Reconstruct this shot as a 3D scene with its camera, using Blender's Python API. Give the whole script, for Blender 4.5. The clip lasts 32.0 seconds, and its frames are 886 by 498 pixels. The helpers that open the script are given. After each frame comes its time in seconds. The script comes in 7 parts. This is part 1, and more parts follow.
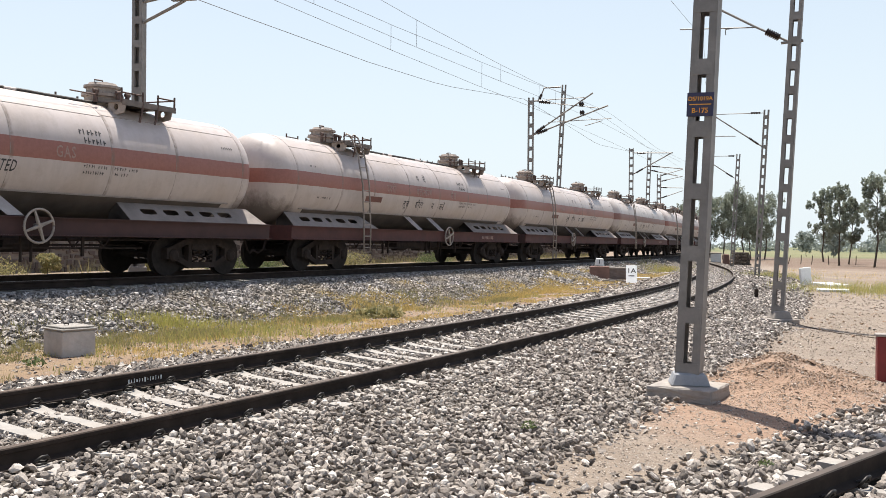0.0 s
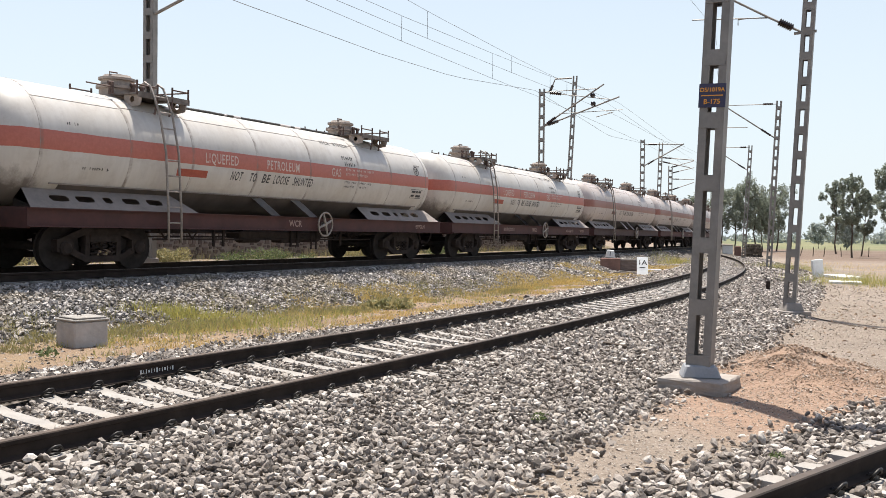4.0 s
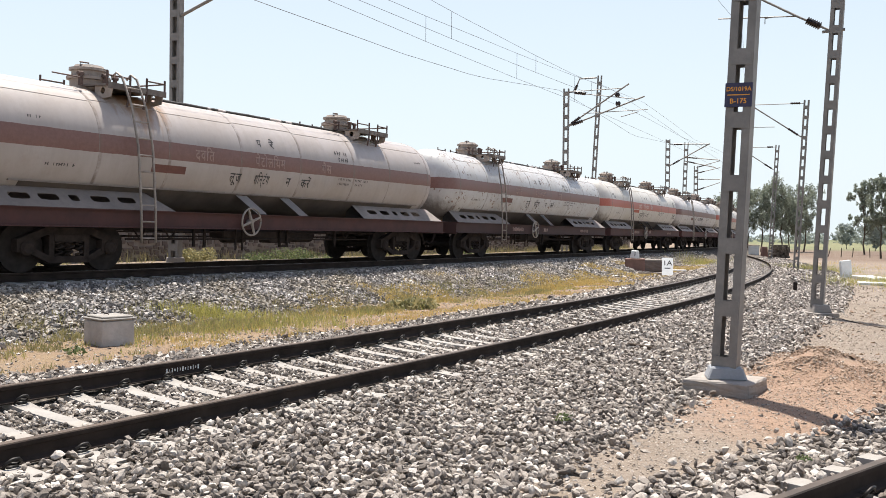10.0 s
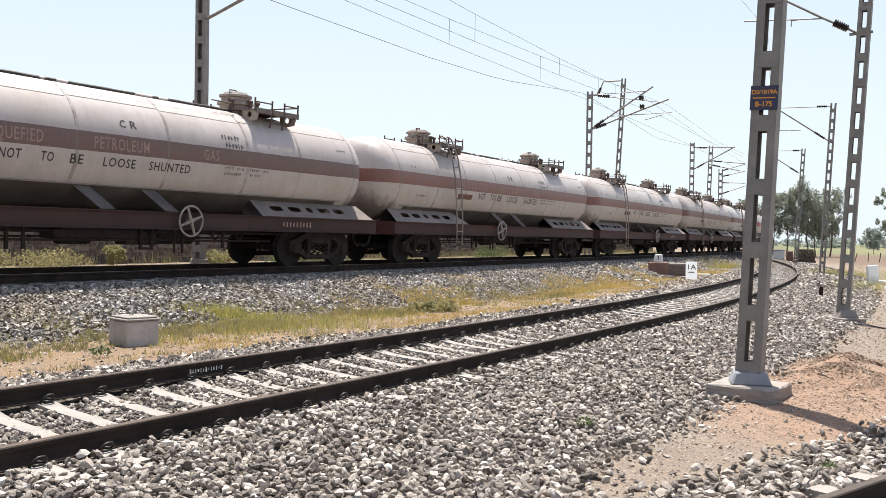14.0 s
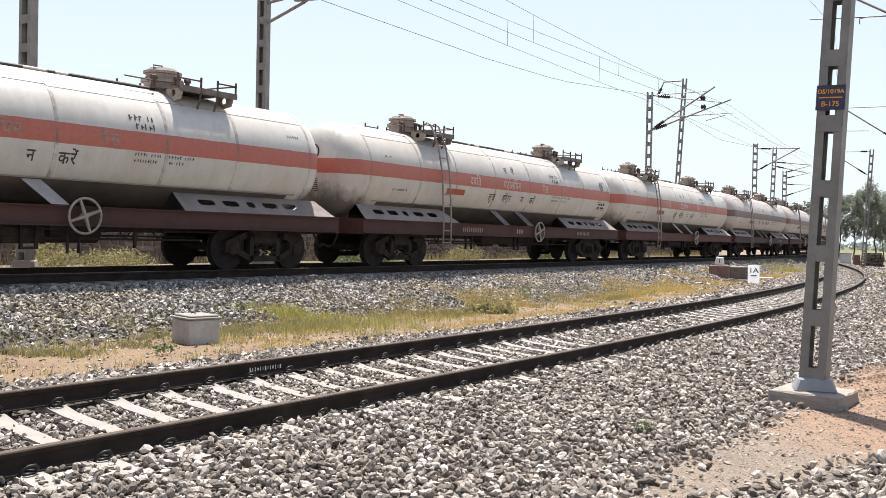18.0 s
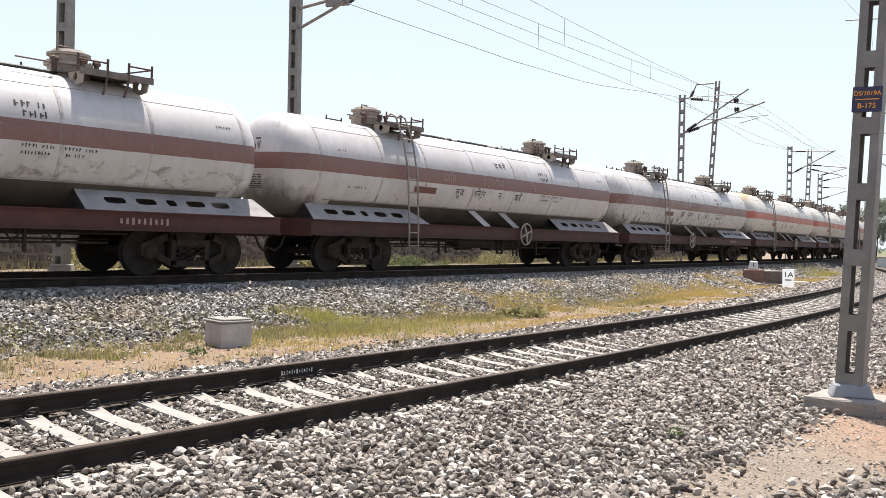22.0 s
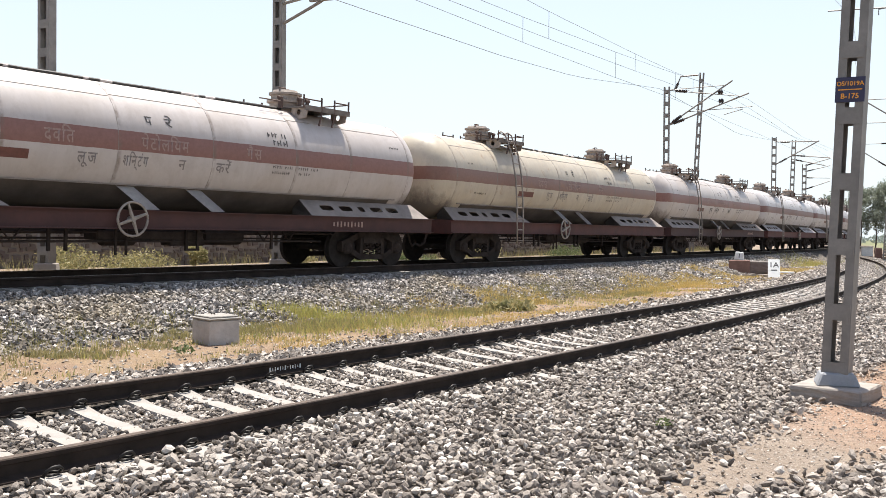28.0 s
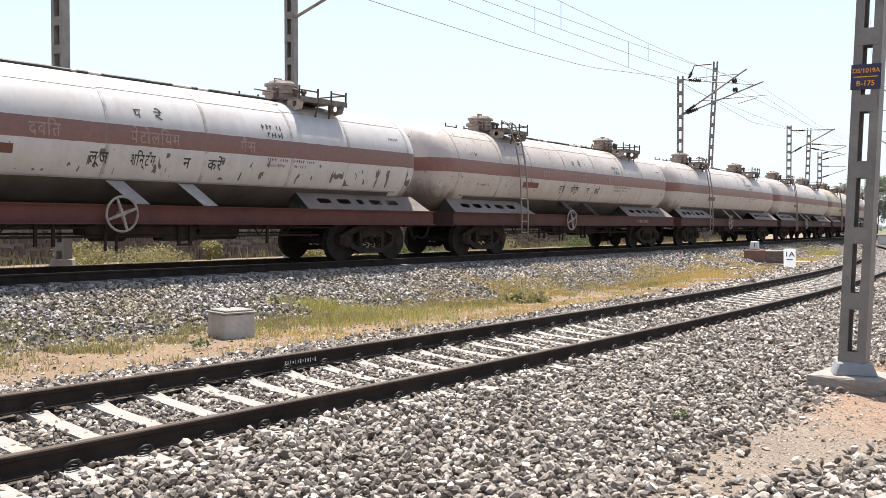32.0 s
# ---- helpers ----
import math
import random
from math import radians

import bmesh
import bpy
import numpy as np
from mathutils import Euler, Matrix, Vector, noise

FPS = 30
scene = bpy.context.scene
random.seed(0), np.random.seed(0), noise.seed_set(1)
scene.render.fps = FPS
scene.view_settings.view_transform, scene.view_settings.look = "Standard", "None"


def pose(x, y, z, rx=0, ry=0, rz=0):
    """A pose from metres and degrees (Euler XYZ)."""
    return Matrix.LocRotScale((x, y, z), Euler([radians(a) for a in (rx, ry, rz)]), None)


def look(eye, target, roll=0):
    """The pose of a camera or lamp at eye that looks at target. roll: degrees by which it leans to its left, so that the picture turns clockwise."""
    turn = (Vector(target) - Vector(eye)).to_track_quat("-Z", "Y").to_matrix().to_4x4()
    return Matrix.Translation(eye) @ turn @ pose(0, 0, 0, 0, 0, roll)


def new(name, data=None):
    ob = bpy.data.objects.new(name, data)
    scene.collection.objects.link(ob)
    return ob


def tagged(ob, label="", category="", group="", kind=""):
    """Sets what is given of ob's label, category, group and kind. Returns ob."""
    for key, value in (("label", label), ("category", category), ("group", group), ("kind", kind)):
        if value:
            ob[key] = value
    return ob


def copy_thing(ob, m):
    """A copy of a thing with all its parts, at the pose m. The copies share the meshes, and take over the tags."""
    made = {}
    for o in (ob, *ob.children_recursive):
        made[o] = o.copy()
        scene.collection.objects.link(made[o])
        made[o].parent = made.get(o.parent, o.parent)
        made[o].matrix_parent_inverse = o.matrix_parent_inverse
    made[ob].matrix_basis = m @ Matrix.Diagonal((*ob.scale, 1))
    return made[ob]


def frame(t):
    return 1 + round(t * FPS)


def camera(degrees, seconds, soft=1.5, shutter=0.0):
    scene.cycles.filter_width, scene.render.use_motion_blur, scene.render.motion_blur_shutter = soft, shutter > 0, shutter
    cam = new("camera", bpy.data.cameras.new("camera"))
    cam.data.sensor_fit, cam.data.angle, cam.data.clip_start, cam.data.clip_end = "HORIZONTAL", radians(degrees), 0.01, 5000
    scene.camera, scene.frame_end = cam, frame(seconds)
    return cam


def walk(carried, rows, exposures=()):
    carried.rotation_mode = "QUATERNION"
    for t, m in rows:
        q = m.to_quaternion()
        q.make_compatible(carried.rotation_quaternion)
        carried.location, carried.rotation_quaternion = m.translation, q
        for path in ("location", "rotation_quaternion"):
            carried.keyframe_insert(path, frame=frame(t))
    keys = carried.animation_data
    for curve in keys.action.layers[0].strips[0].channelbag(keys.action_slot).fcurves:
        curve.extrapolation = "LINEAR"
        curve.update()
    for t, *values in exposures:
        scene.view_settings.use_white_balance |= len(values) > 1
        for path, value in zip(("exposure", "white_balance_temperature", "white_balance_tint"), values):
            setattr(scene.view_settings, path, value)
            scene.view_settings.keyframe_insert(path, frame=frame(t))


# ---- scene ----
import itertools

# Goods train of gas tank wagons on a curved main line, seen from beside a loop line.
LENS = 52.2
EXPOSURE = 0.690
EYE = (0.0, 0.0, 1.554)
cam = camera(LENS, 32.0, soft=0.5, shutter=0.0)


def aim(yaw, pitch, roll):
    a, b = radians(yaw), radians(pitch)
    way = Vector((math.sin(a) * math.cos(b), math.cos(a) * math.cos(b), math.sin(b)))
    return look(EYE, Vector(EYE) + way, roll)


# seconds, heading, tilt and lean in degrees
TURNS = (
    (0, 1.727, -0.324, 0.504), (0.5, 1.686, -0.297, 0.500), (1, 1.588, -0.305, 0.440), (1.5, 1.430, -0.356, 0.439), (2, 1.292, -0.510, 0.485),
    (2.5, 1.177, -0.571, 0.452), (3, 1.100, -0.660, 0.494), (3.5, 1.093, -0.755, 0.588), (5.5, 0.841, -1.241, 0.306), (6, 0.720, -1.316, 0.320),
    (6.5, 0.536, -1.279, 0.336), (7, 0.389, -1.236, 0.429), (7.5, 0.314, -1.114, 0.576), (8, 0.239, -1.069, 0.694), (8.5, 0.132, -1.026, 0.719),
    (9, 0.000, -1.026, 0.686), (9.5, -0.171, -0.974, 0.650), (10, -0.444, -0.869, 0.618), (10.5, -0.645, -0.883, 0.662), (11, -0.831, -0.862, 0.734),
    (11.5, -1.021, -0.833, 0.790), (12, -1.128, -0.803, 0.992), (12.5, -1.188, -0.781, 0.991), (13, -1.358, -0.735, 0.961),
    (13.5, -1.585, -0.753, 0.927), (14, -1.864, -0.716, 0.883), (14.5, -2.079, -0.715, 0.871), (16.5, -2.926, -0.704, 1.149),
    (17, -3.599, -0.678, 1.222), (17.5, -4.521, -0.687, 1.161), (18, -5.478, -0.689, 1.154), (18.5, -6.292, -0.653, 1.145),
    (19, -6.680, -0.618, 1.253), (19.5, -6.876, -0.593, 1.316), (20, -7.067, -0.565, 1.371), (20.5, -7.230, -0.563, 1.337),
    (21, -7.321, -0.519, 1.291), (21.5, -7.388, -0.487, 1.147), (22, -7.424, -0.478, 1.131), (22.5, -7.382, -0.428, 1.096),
    (23, -7.251, -0.433, 1.182), (23.5, -7.081, -0.451, 1.274), (24, -6.934, -0.516, 1.387), (24.5, -6.773, -0.581, 1.472),
    (25, -6.678, -0.608, 1.465), (25.5, -6.594, -0.658, 1.453), (27.5, -6.616, -0.771, 0.919), (28, -6.600, -0.822, 0.455),
    (28.5, -6.491, -0.923, -0.051), (29, -6.562, -1.094, -0.428), (29.5, -6.791, -1.262, -0.520), (30, -7.008, -1.352, -0.536),
    (30.5, -7.207, -1.380, -0.461), (31, -7.380, -1.313, -0.364), (31.5, -7.443, -1.323, -0.226), (32, -7.468, -1.310, -0.084),
)
walk(cam, [(t, aim(y, p, r)) for t, y, p, r in TURNS], exposures=((0.0, EXPOSURE), (9.0, EXPOSURE + 0.03), (19.0, EXPOSURE + 0.12), (32.0, EXPOSURE + 0.18)))

# ---- world and sun ----
SUN_FROM = 352.0   # compass heading of the sun from the camera, degrees clockwise from +y
SUN_HIGH = 71.0
world = bpy.data.worlds.new("sky")
scene.world = world
world.use_nodes = True
wn = world.node_tree.nodes
wl = world.node_tree.links
wn.clear()
sky = wn.new("ShaderNodeTexSky")
sky.sky_type = "NISHITA"
sky.sun_disc = False
sky.sun_elevation = radians(SUN_HIGH)
sky.sun_rotation = radians(SUN_FROM)
sky.dust_density = 2.2
sky.air_density = 1.0
sky.ozone_density = 1.0
bgd = wn.new("ShaderNodeBackground")
bgd.inputs["Strength"].default_value = 0.098
wout = wn.new("ShaderNodeOutputWorld")
# pale haze all round the horizon
wtc = wn.new("ShaderNodeTexCoord")
wsep = wn.new("ShaderNodeSeparateXYZ")
wramp = wn.new("ShaderNodeValToRGB")
wmix = wn.new("ShaderNodeMix")
wmix.data_type = "RGBA"
wl.new(wtc.outputs["Generated"], wsep.inputs[0])
wl.new(wsep.outputs["Z"], wramp.inputs["Fac"])
wramp.color_ramp.elements[0].color = (0.92, 0.92, 0.92, 1)
wramp.color_ramp.elements[1].color = (0, 0, 0, 1)
wramp.color_ramp.elements[1].position = 0.48
wramp.color_ramp.elements.new(0.30).color = (0.55, 0.55, 0.55, 1)
wl.new(wramp.outputs["Color"], wmix.inputs["Factor"])
wl.new(sky.outputs["Color"], wmix.inputs[6])
wmix.inputs[7].default_value = (5.6, 6.25, 6.6, 1)
wl.new(wmix.outputs[2], bgd.inputs["Color"])
wl.new(bgd.outputs["Background"], wout.inputs["Surface"])

sun_data = bpy.data.lights.new("sun", "SUN")
sun_data.energy = 5.0
sun_data.angle = radians(0.6)
sun_data.color = (1.0, 0.955, 0.88)
sun = new("sun", sun_data)
sa, se = radians(SUN_FROM), radians(SUN_HIGH)
sun_way = Vector((math.sin(sa) * math.cos(se), math.cos(sa) * math.cos(se), math.sin(se)))
sun.matrix_world = look(sun_way * 60, (0, 0, 0))


# ---- materials ----
class Mat:
    """A node material with a few short cuts."""

    def __init__(self, name, rough=0.8, metal=0.0):
        self.m = bpy.data.materials.new(name)
        self.m.use_nodes = True
        self.n = self.m.node_tree.nodes
        self.l = self.m.node_tree.links
        self.b = self.n["Principled BSDF"]
        self.b.inputs["Roughness"].default_value = rough
        self.b.inputs["Metallic"].default_value = metal
        self.tc = self.n.new("ShaderNodeTexCoord")

    def put(self, socket, value):
        if isinstance(value, bpy.types.NodeSocket):
            self.l.new(value, socket)
        else:
            socket.default_value = value

    def noise(self, scale, detail=4.0, rough=0.6, space="Object", stretch=None, dist=0.0):
        t = self.n.new("ShaderNodeTexNoise")
        t.inputs["Scale"].default_value = scale
        t.inputs["Detail"].default_value = detail
        t.inputs["Roughness"].default_value = rough
        t.inputs["Distortion"].default_value = dist
        src = self.tc.outputs[space]
        if stretch:
            mp = self.n.new("ShaderNodeMapping")
            mp.inputs["Scale"].default_value = stretch
            self.l.new(src, mp.inputs["Vector"])
            src = mp.outputs["Vector"]
        self.l.new(src, t.inputs["Vector"])
        return t.outputs["Fac"]

    def ramp(self, fac, stops):
        r = self.n.new("ShaderNodeValToRGB")
        self.l.new(fac, r.inputs["Fac"])
        els = r.color_ramp.elements
        while len(els) < len(stops):
            els.new(0.5)
        for e, (pos, col) in zip(els, stops):
            e.position = pos
            e.color = (*col, 1) if isinstance(col, tuple) else (col, col, col, 1)
        return r.outputs["Color"]

    def mix(self, fac, a, b, mode="MIX"):
        x = self.n.new("ShaderNodeMix")
        x.data_type = "RGBA"
        x.blend_type = mode
        self.put(x.inputs["Factor"], fac)
        for sock, v in ((x.inputs[6], a), (x.inputs[7], b)):
            self.put(sock, (*v, 1) if isinstance(v, tuple) else v)
        return x.outputs[2]

    def math(self, op, a, b=0.0, c=0.0):
        x = self.n.new("ShaderNodeMath")
        x.operation = op
        for sock, v in zip(x.inputs, (a, b, c)):
            self.put(sock, v)
        return x.outputs[0]

    def sep(self, space="Object"):
        x = self.n.new("ShaderNodeSeparateXYZ")
        self.l.new(self.tc.outputs[space], x.inputs[0])
        return x.outputs

    def island(self):
        return self.n.new("ShaderNodeNewGeometry").outputs["Random Per Island"]

    def rand(self):
        return self.n.new("ShaderNodeObjectInfo").outputs["Random"]

    def color(self, c):
        self.put(self.b.inputs["Base Color"], (*c, 1) if isinstance(c, tuple) else c)
        return self

    def rough(self, v):
        self.put(self.b.inputs["Roughness"], v)
        return self

    def bump(self, height, strength=0.4, dist=0.01):
        b = self.n.new("ShaderNodeBump")
        b.inputs["Strength"].default_value = strength
        b.inputs["Distance"].default_value = dist
        self.l.new(height, b.inputs["Height"])
        self.l.new(b.outputs["Normal"], self.b.inputs["Normal"])
        return self


def plain(name, col, rough=0.7, metal=0.0, vary=0.25, scale=6.0, bump=0.15):
    m = Mat(name, rough, metal)
    if rough > 0.88:
        m.b.inputs["Specular IOR Level"].default_value = 0.2
    n1 = m.noise(scale, 5)
    n2 = m.noise(scale * 9, 3)
    dark = tuple(c * (1 - vary) for c in col)
    lite = tuple(min(1, c * (1 + vary)) for c in col)
    c = m.mix(m.ramp(n1, ((0.3, 0.0), (0.7, 1.0))), dark, lite)
    c = m.mix(m.math("MULTIPLY", n2, 0.5), c, tuple(x * 0.6 for x in col))
    m.color(c)
    if bump:
        m.bump(n2, bump, 0.004)
    return m.m


def varied(name, a, b, rough, scale):
    """Grimy paint whose tone differs from piece to piece."""
    m = Mat(name, rough)
    n1, n2 = m.noise(scale, 6, 0.7), m.noise(scale * 9, 4)
    c = m.mix(m.rand(), a, b)
    c = m.mix(m.ramp(n1, ((0.38, 0.0), (0.7, 0.55))), c, tuple(v * 0.42 for v in a))
    m.color(m.mix(m.math("MULTIPLY", n2, 0.35), c, tuple(v * 0.5 for v in a)))
    m.bump(n2, 0.2, 0.005)
    return m.m


SEAMS = (-8.22, -5.90, -3.98, -1.62, 0.72, 3.20, 5.12, 7.45)


def tank_paint(name, body, stripe, grime=0.35, spots=0.0, rust=0.0, tan=0.0, blots=0.0, daubs=0.0, seep=0.0, smudge=0.0, low_only=False):
    """White tank enamel with a painted band, rain streaks, chipped spots and rust."""
    m = Mat(name, 0.42)
    x, y, z = m.sep()
    big = m.noise(0.7, 5, 0.65)
    fine = m.noise(14, 4, 0.7)
    streak = m.noise(1.0, 5, 0.7, stretch=(5.0, 2.2, 0.35))
    c = m.mix(m.ramp(big, ((0.35, 0.0), (0.75, 1.0))), body, tuple(v * w for v, w in zip(body, (0.86, 0.82, 0.76))))
    wob = m.math("MULTIPLY", m.math("SUBTRACT", m.noise(2.5, 2), 0.5), 0.03)
    zz = m.math("ADD", z, wob)
    band = m.math("MULTIPLY", m.math("GREATER_THAN", zz, 2.50), m.math("LESS_THAN", zz, 2.895))
    sc = m.mix(m.ramp(fine, ((0.35, 0.0), (0.8, 1.0))), stripe, tuple(min(1, v * 1.2 + 0.022) for v in stripe))
    dirt = m.math("MULTIPLY", m.ramp(streak, ((0.42, 0.0), (0.75, 1.0))), grime * 0.65)
    c = m.mix(dirt, c, (0.30, 0.26, 0.23))
    low = m.math("MULTIPLY", m.ramp(m.noise(3.0, 6, 0.75), ((0.5, 0.0), (0.68, 1.0))), grime * 0.8)
    c = m.mix(low, c, (0.35, 0.29, 0.25))
    c = m.mix(m.math("MULTIPLY", band, 0.93), c, sc)
    # rust and soot that has run along the welds
    runs = None
    for xs in SEAMS:
        d = m.math("ABSOLUTE", m.math("SUBTRACT", m.math("ADD", x, m.math("MULTIPLY", wob, 0.8)), xs + 0.03))
        one_ = m.ramp(d, ((0.018, 1.0), (0.065, 0.0)))
        runs = one_ if runs is None else m.math("MAXIMUM", runs, one_)
    gaps = m.ramp(m.noise(1.6, 5, 0.7), ((0.40, 0.0), (0.62, 0.85)))
    c = m.mix(m.math("MULTIPLY", runs, gaps), c, (0.16, 0.115, 0.085))
    if spots:
        sp = m.noise(8.5, 2, 0.5, stretch=(1.0, 1.0, 0.8), dist=0.8)
        cut = 0.63 if spots > 0.9 else 0.665
        sel = m.ramp(sp, ((cut, 0.0), (cut + 0.015, 1.0)))
        where = m.ramp(m.noise(0.9, 2), ((0.36, 0.0), (0.5, 1.0)))
        if low_only:
            where = m.math("MULTIPLY", where, m.math("LESS_THAN", m.math("ADD", z, m.math("MULTIPLY", wob, 8.0)), 2.12))
        c = m.mix(m.math("MULTIPLY", m.math("MULTIPLY", sel, where), spots), c, (0.20, 0.12, 0.085))
    if blots:
        sp = m.noise(3.3, 2, 0.5, stretch=(1.0, 1.0, 0.75), dist=0.5)
        sel = m.ramp(sp, ((0.60, 0.0), (0.62, 1.0)))
        c = m.mix(m.math("MULTIPLY", sel, m.math("LESS_THAN", z, 2.30)), c, (0.17, 0.125, 0.10))
        sel = m.ramp(m.noise(11.0, 2, 0.5, dist=0.6), ((0.61, 0.0), (0.64, 0.75)))
        c = m.mix(sel, c, (0.32, 0.27, 0.24))
    if daubs:
        sp = m.noise(2.8, 2, 0.5, stretch=(1.9, 1.0, 0.9), dist=0.5)
        strip = m.math("MULTIPLY", m.math("LESS_THAN", zz, 2.40), m.math("GREATER_THAN", zz, 1.92))
        c = m.mix(m.math("MULTIPLY", m.ramp(sp, ((0.61, 0.0), (0.625, 1.0))), strip), c, (0.13, 0.10, 0.085))
    if smudge:
        soot = m.ramp(m.noise(2.4, 6, 0.75, stretch=(1.0, 1.0, 1.6), dist=0.6), ((0.52, 0.0), (0.66, smudge)))
        c = m.mix(m.math("MULTIPLY", soot, m.math("LESS_THAN", m.math("ADD", zz, m.math("MULTIPLY", wob, 6.0)), 2.25)), c, (0.17, 0.14, 0.125))
    if seep:
        # rust that has seeped down from the dome
        place = m.math("SUBTRACT", 1.0, m.math("MULTIPLY", m.math("ABSOLUTE", m.math("ADD", x, 4.5)), 0.62))
        flow = m.math("ADD", m.math("ADD", place, m.math("MULTIPLY", m.math("SUBTRACT", z, 3.5), 0.8)), m.math("MULTIPLY", m.math("SUBTRACT", streak, 0.5), 1.6))
        c = m.mix(m.math("MULTIPLY", m.ramp(flow, ((0.45, 0.0), (1.0, 1.0))), seep), c, (0.30, 0.17, 0.09))
    if rust:
        rs = m.ramp(m.noise(1.3, 6, 0.7, dist=0.5), ((0.62 - 0.1 * rust, 0.0), (0.72, 1.0)))
        c = m.mix(m.math("MULTIPLY", rs, 0.8), c, (0.28, 0.13, 0.06))
    if tan:
        lay = m.math("ADD", m.math("MULTIPLY", m.math("SUBTRACT", m.math("MULTIPLY", x, -1.0), 7.0), 0.4), m.math("MULTIPLY", m.math("SUBTRACT", z, 3.45), 1.6))
        e2 = m.math("MULTIPLY", m.ramp(m.math("ADD", lay, m.math("MULTIPLY", m.math("SUBTRACT", m.noise(2.0, 5), 0.5), 0.5)), ((0.65, 0.0), (1.0, 1.0))), tan)
        c = m.mix(e2, c, (0.50, 0.33, 0.14))
    # road dirt thrown up onto the dished ends, with their underside shade painted in
    out = m.math("SUBTRACT", m.math("ABSOLUTE", m.math("ADD", x, 0.31)), 7.55)
    dirt_and_shade = m.math("SUBTRACT", m.math("ADD", m.math("MULTIPLY", m.math("SUBTRACT", 2.46, z), 1.1), m.math("MULTIPLY", out, 0.25)), m.math("MULTIPLY", m.noise(3.4, 6, 0.7, stretch=(1.0, 1.0, 0.6)), 1.1))
    dirt_and_shade = m.math("MULTIPLY", m.ramp(dirt_and_shade, ((0.0, 0.0), (0.4, 0.85))), m.ramp(out, ((0.0, 0.0), (0.25, 1.0))))
    c = m.mix(dirt_and_shade, c, (0.115, 0.092, 0.08))
    m.color(c)
    m.rough(m.math("ADD", m.math("MULTIPLY", fine, 0.25), 0.30))
    m.bump(m.math("ADD", m.math("MULTIPLY", big, 0.6), m.math("MULTIPLY", fine, 0.05)), 0.25, 0.02)
    return m.m


STRIPE_BROWN = (0.165, 0.062, 0.048)
STRIPE_RED = (0.40, 0.083, 0.048)
STRIPE_BRICK = (0.25, 0.075, 0.05)
TANKS = {
    "white": (tank_paint("tank_white_enamel", (0.585, 0.561, 0.563), STRIPE_BROWN, 0.36), "white gas tank wagon with a brown painted band"),
    "cream": (tank_paint("tank_cream_enamel", (0.533, 0.469, 0.443), STRIPE_BRICK, 0.45), "dusty cream gas tank wagon with a brick-brown band"),
    "dusty": (tank_paint("tank_dusty_enamel", (0.533, 0.486, 0.464), (0.19, 0.068, 0.05), 0.42), "dusty off-white gas tank wagon with a faded brown band"),
    "red": (tank_paint("tank_white_red_band", (0.602, 0.572, 0.533), STRIPE_RED, 0.36, tan=0.0), "white gas tank wagon with a bright red band"),
    "tan": (tank_paint("tank_white_tan_end", (0.602, 0.581, 0.550), STRIPE_RED, 0.32, tan=0.75), "white gas tank wagon with a red band and a tan-stained end"),
    "spotted": (tank_paint("tank_white_chipped", (0.568, 0.561, 0.563), STRIPE_BROWN, 0.36, spots=1.0), "white gas tank wagon with many chipped spots and a brown band"),
    "chipped": (tank_paint("tank_white_few_chips", (0.576, 0.555, 0.563), STRIPE_BROWN, 0.42, spots=0.9, low_only=True), "grimy white gas tank wagon with rust chips and a brown band"),
    "speckled": (tank_paint("tank_cream_few_chips", (0.533, 0.482, 0.456), (0.19, 0.068, 0.05), 0.5, spots=0.8), "grimy cream gas tank wagon with rust chips and a brown band"),
    "blotched": (tank_paint("tank_white_blotched", (0.568, 0.555, 0.559), STRIPE_BROWN, 0.35, blots=1.0), "white gas tank wagon with dark blotches below its brown band"),
    "daubed": (tank_paint("tank_white_daubed", (0.568, 0.555, 0.559), STRIPE_BROWN, 0.35, daubs=1.0), "white gas tank wagon with dark daubs below its brown band"),
    "seeping": (tank_paint("tank_cream_dome_rust", (0.447, 0.400, 0.378), (0.16, 0.062, 0.046), 0.5, seep=0.95), "cream gas tank wagon with rust seeping from its dome"),
    "rusty": (tank_paint("tank_cream_rusty", (0.533, 0.469, 0.370), (0.17, 0.07, 0.05), 0.5, rust=0.3), "rust-stained yellowish gas tank wagon with a brown band"),
    "smudged": (tank_paint("tank_white_smudged", (0.580, 0.560, 0.565), STRIPE_BROWN, 0.36, smudge=0.75), "white gas tank wagon with sooty smudges and a brown band"),
    "dull": (tank_paint("tank_dull_enamel", (0.533, 0.480, 0.460), (0.125, 0.060, 0.047), 0.42), "dusty off-white gas tank wagon with a dull brown band"),
}
M_SKIRT = varied("skirt_white_paint", (0.22, 0.182, 0.158), (0.36, 0.31, 0.28), 0.7, 1.6)
M_SKIRT_PALE = varied("skirt_pale_paint", (0.30, 0.27, 0.26), (0.46, 0.43, 0.42), 0.7, 1.6)
# lighter copy of the skirt paint: sunlight on toes and struts put in
M_TOE_SUNLIT = varied("toe_sunlit_white", (0.42, 0.38, 0.36), (0.62, 0.58, 0.55), 0.7, 1.6)
# dark colour that holds the shade and dirt under tank and cradle
M_UNDER_SHADE = plain("under_shade_dark", (0.10, 0.082, 0.07), 0.8, 0, 0.4, 1.2)
M_SOLE = varied("underframe_maroon_paint", (0.055, 0.024, 0.022), (0.13, 0.035, 0.029), 0.7, 2.0)
M_BOGIE = plain("bogie_grimy_steel", (0.042, 0.032, 0.028), 0.95, 0.0, 0.4, 5.0)
M_WHEEL = plain("wheel_dark_steel", (0.032, 0.027, 0.025), 0.95, 0.0, 0.3, 7.0)
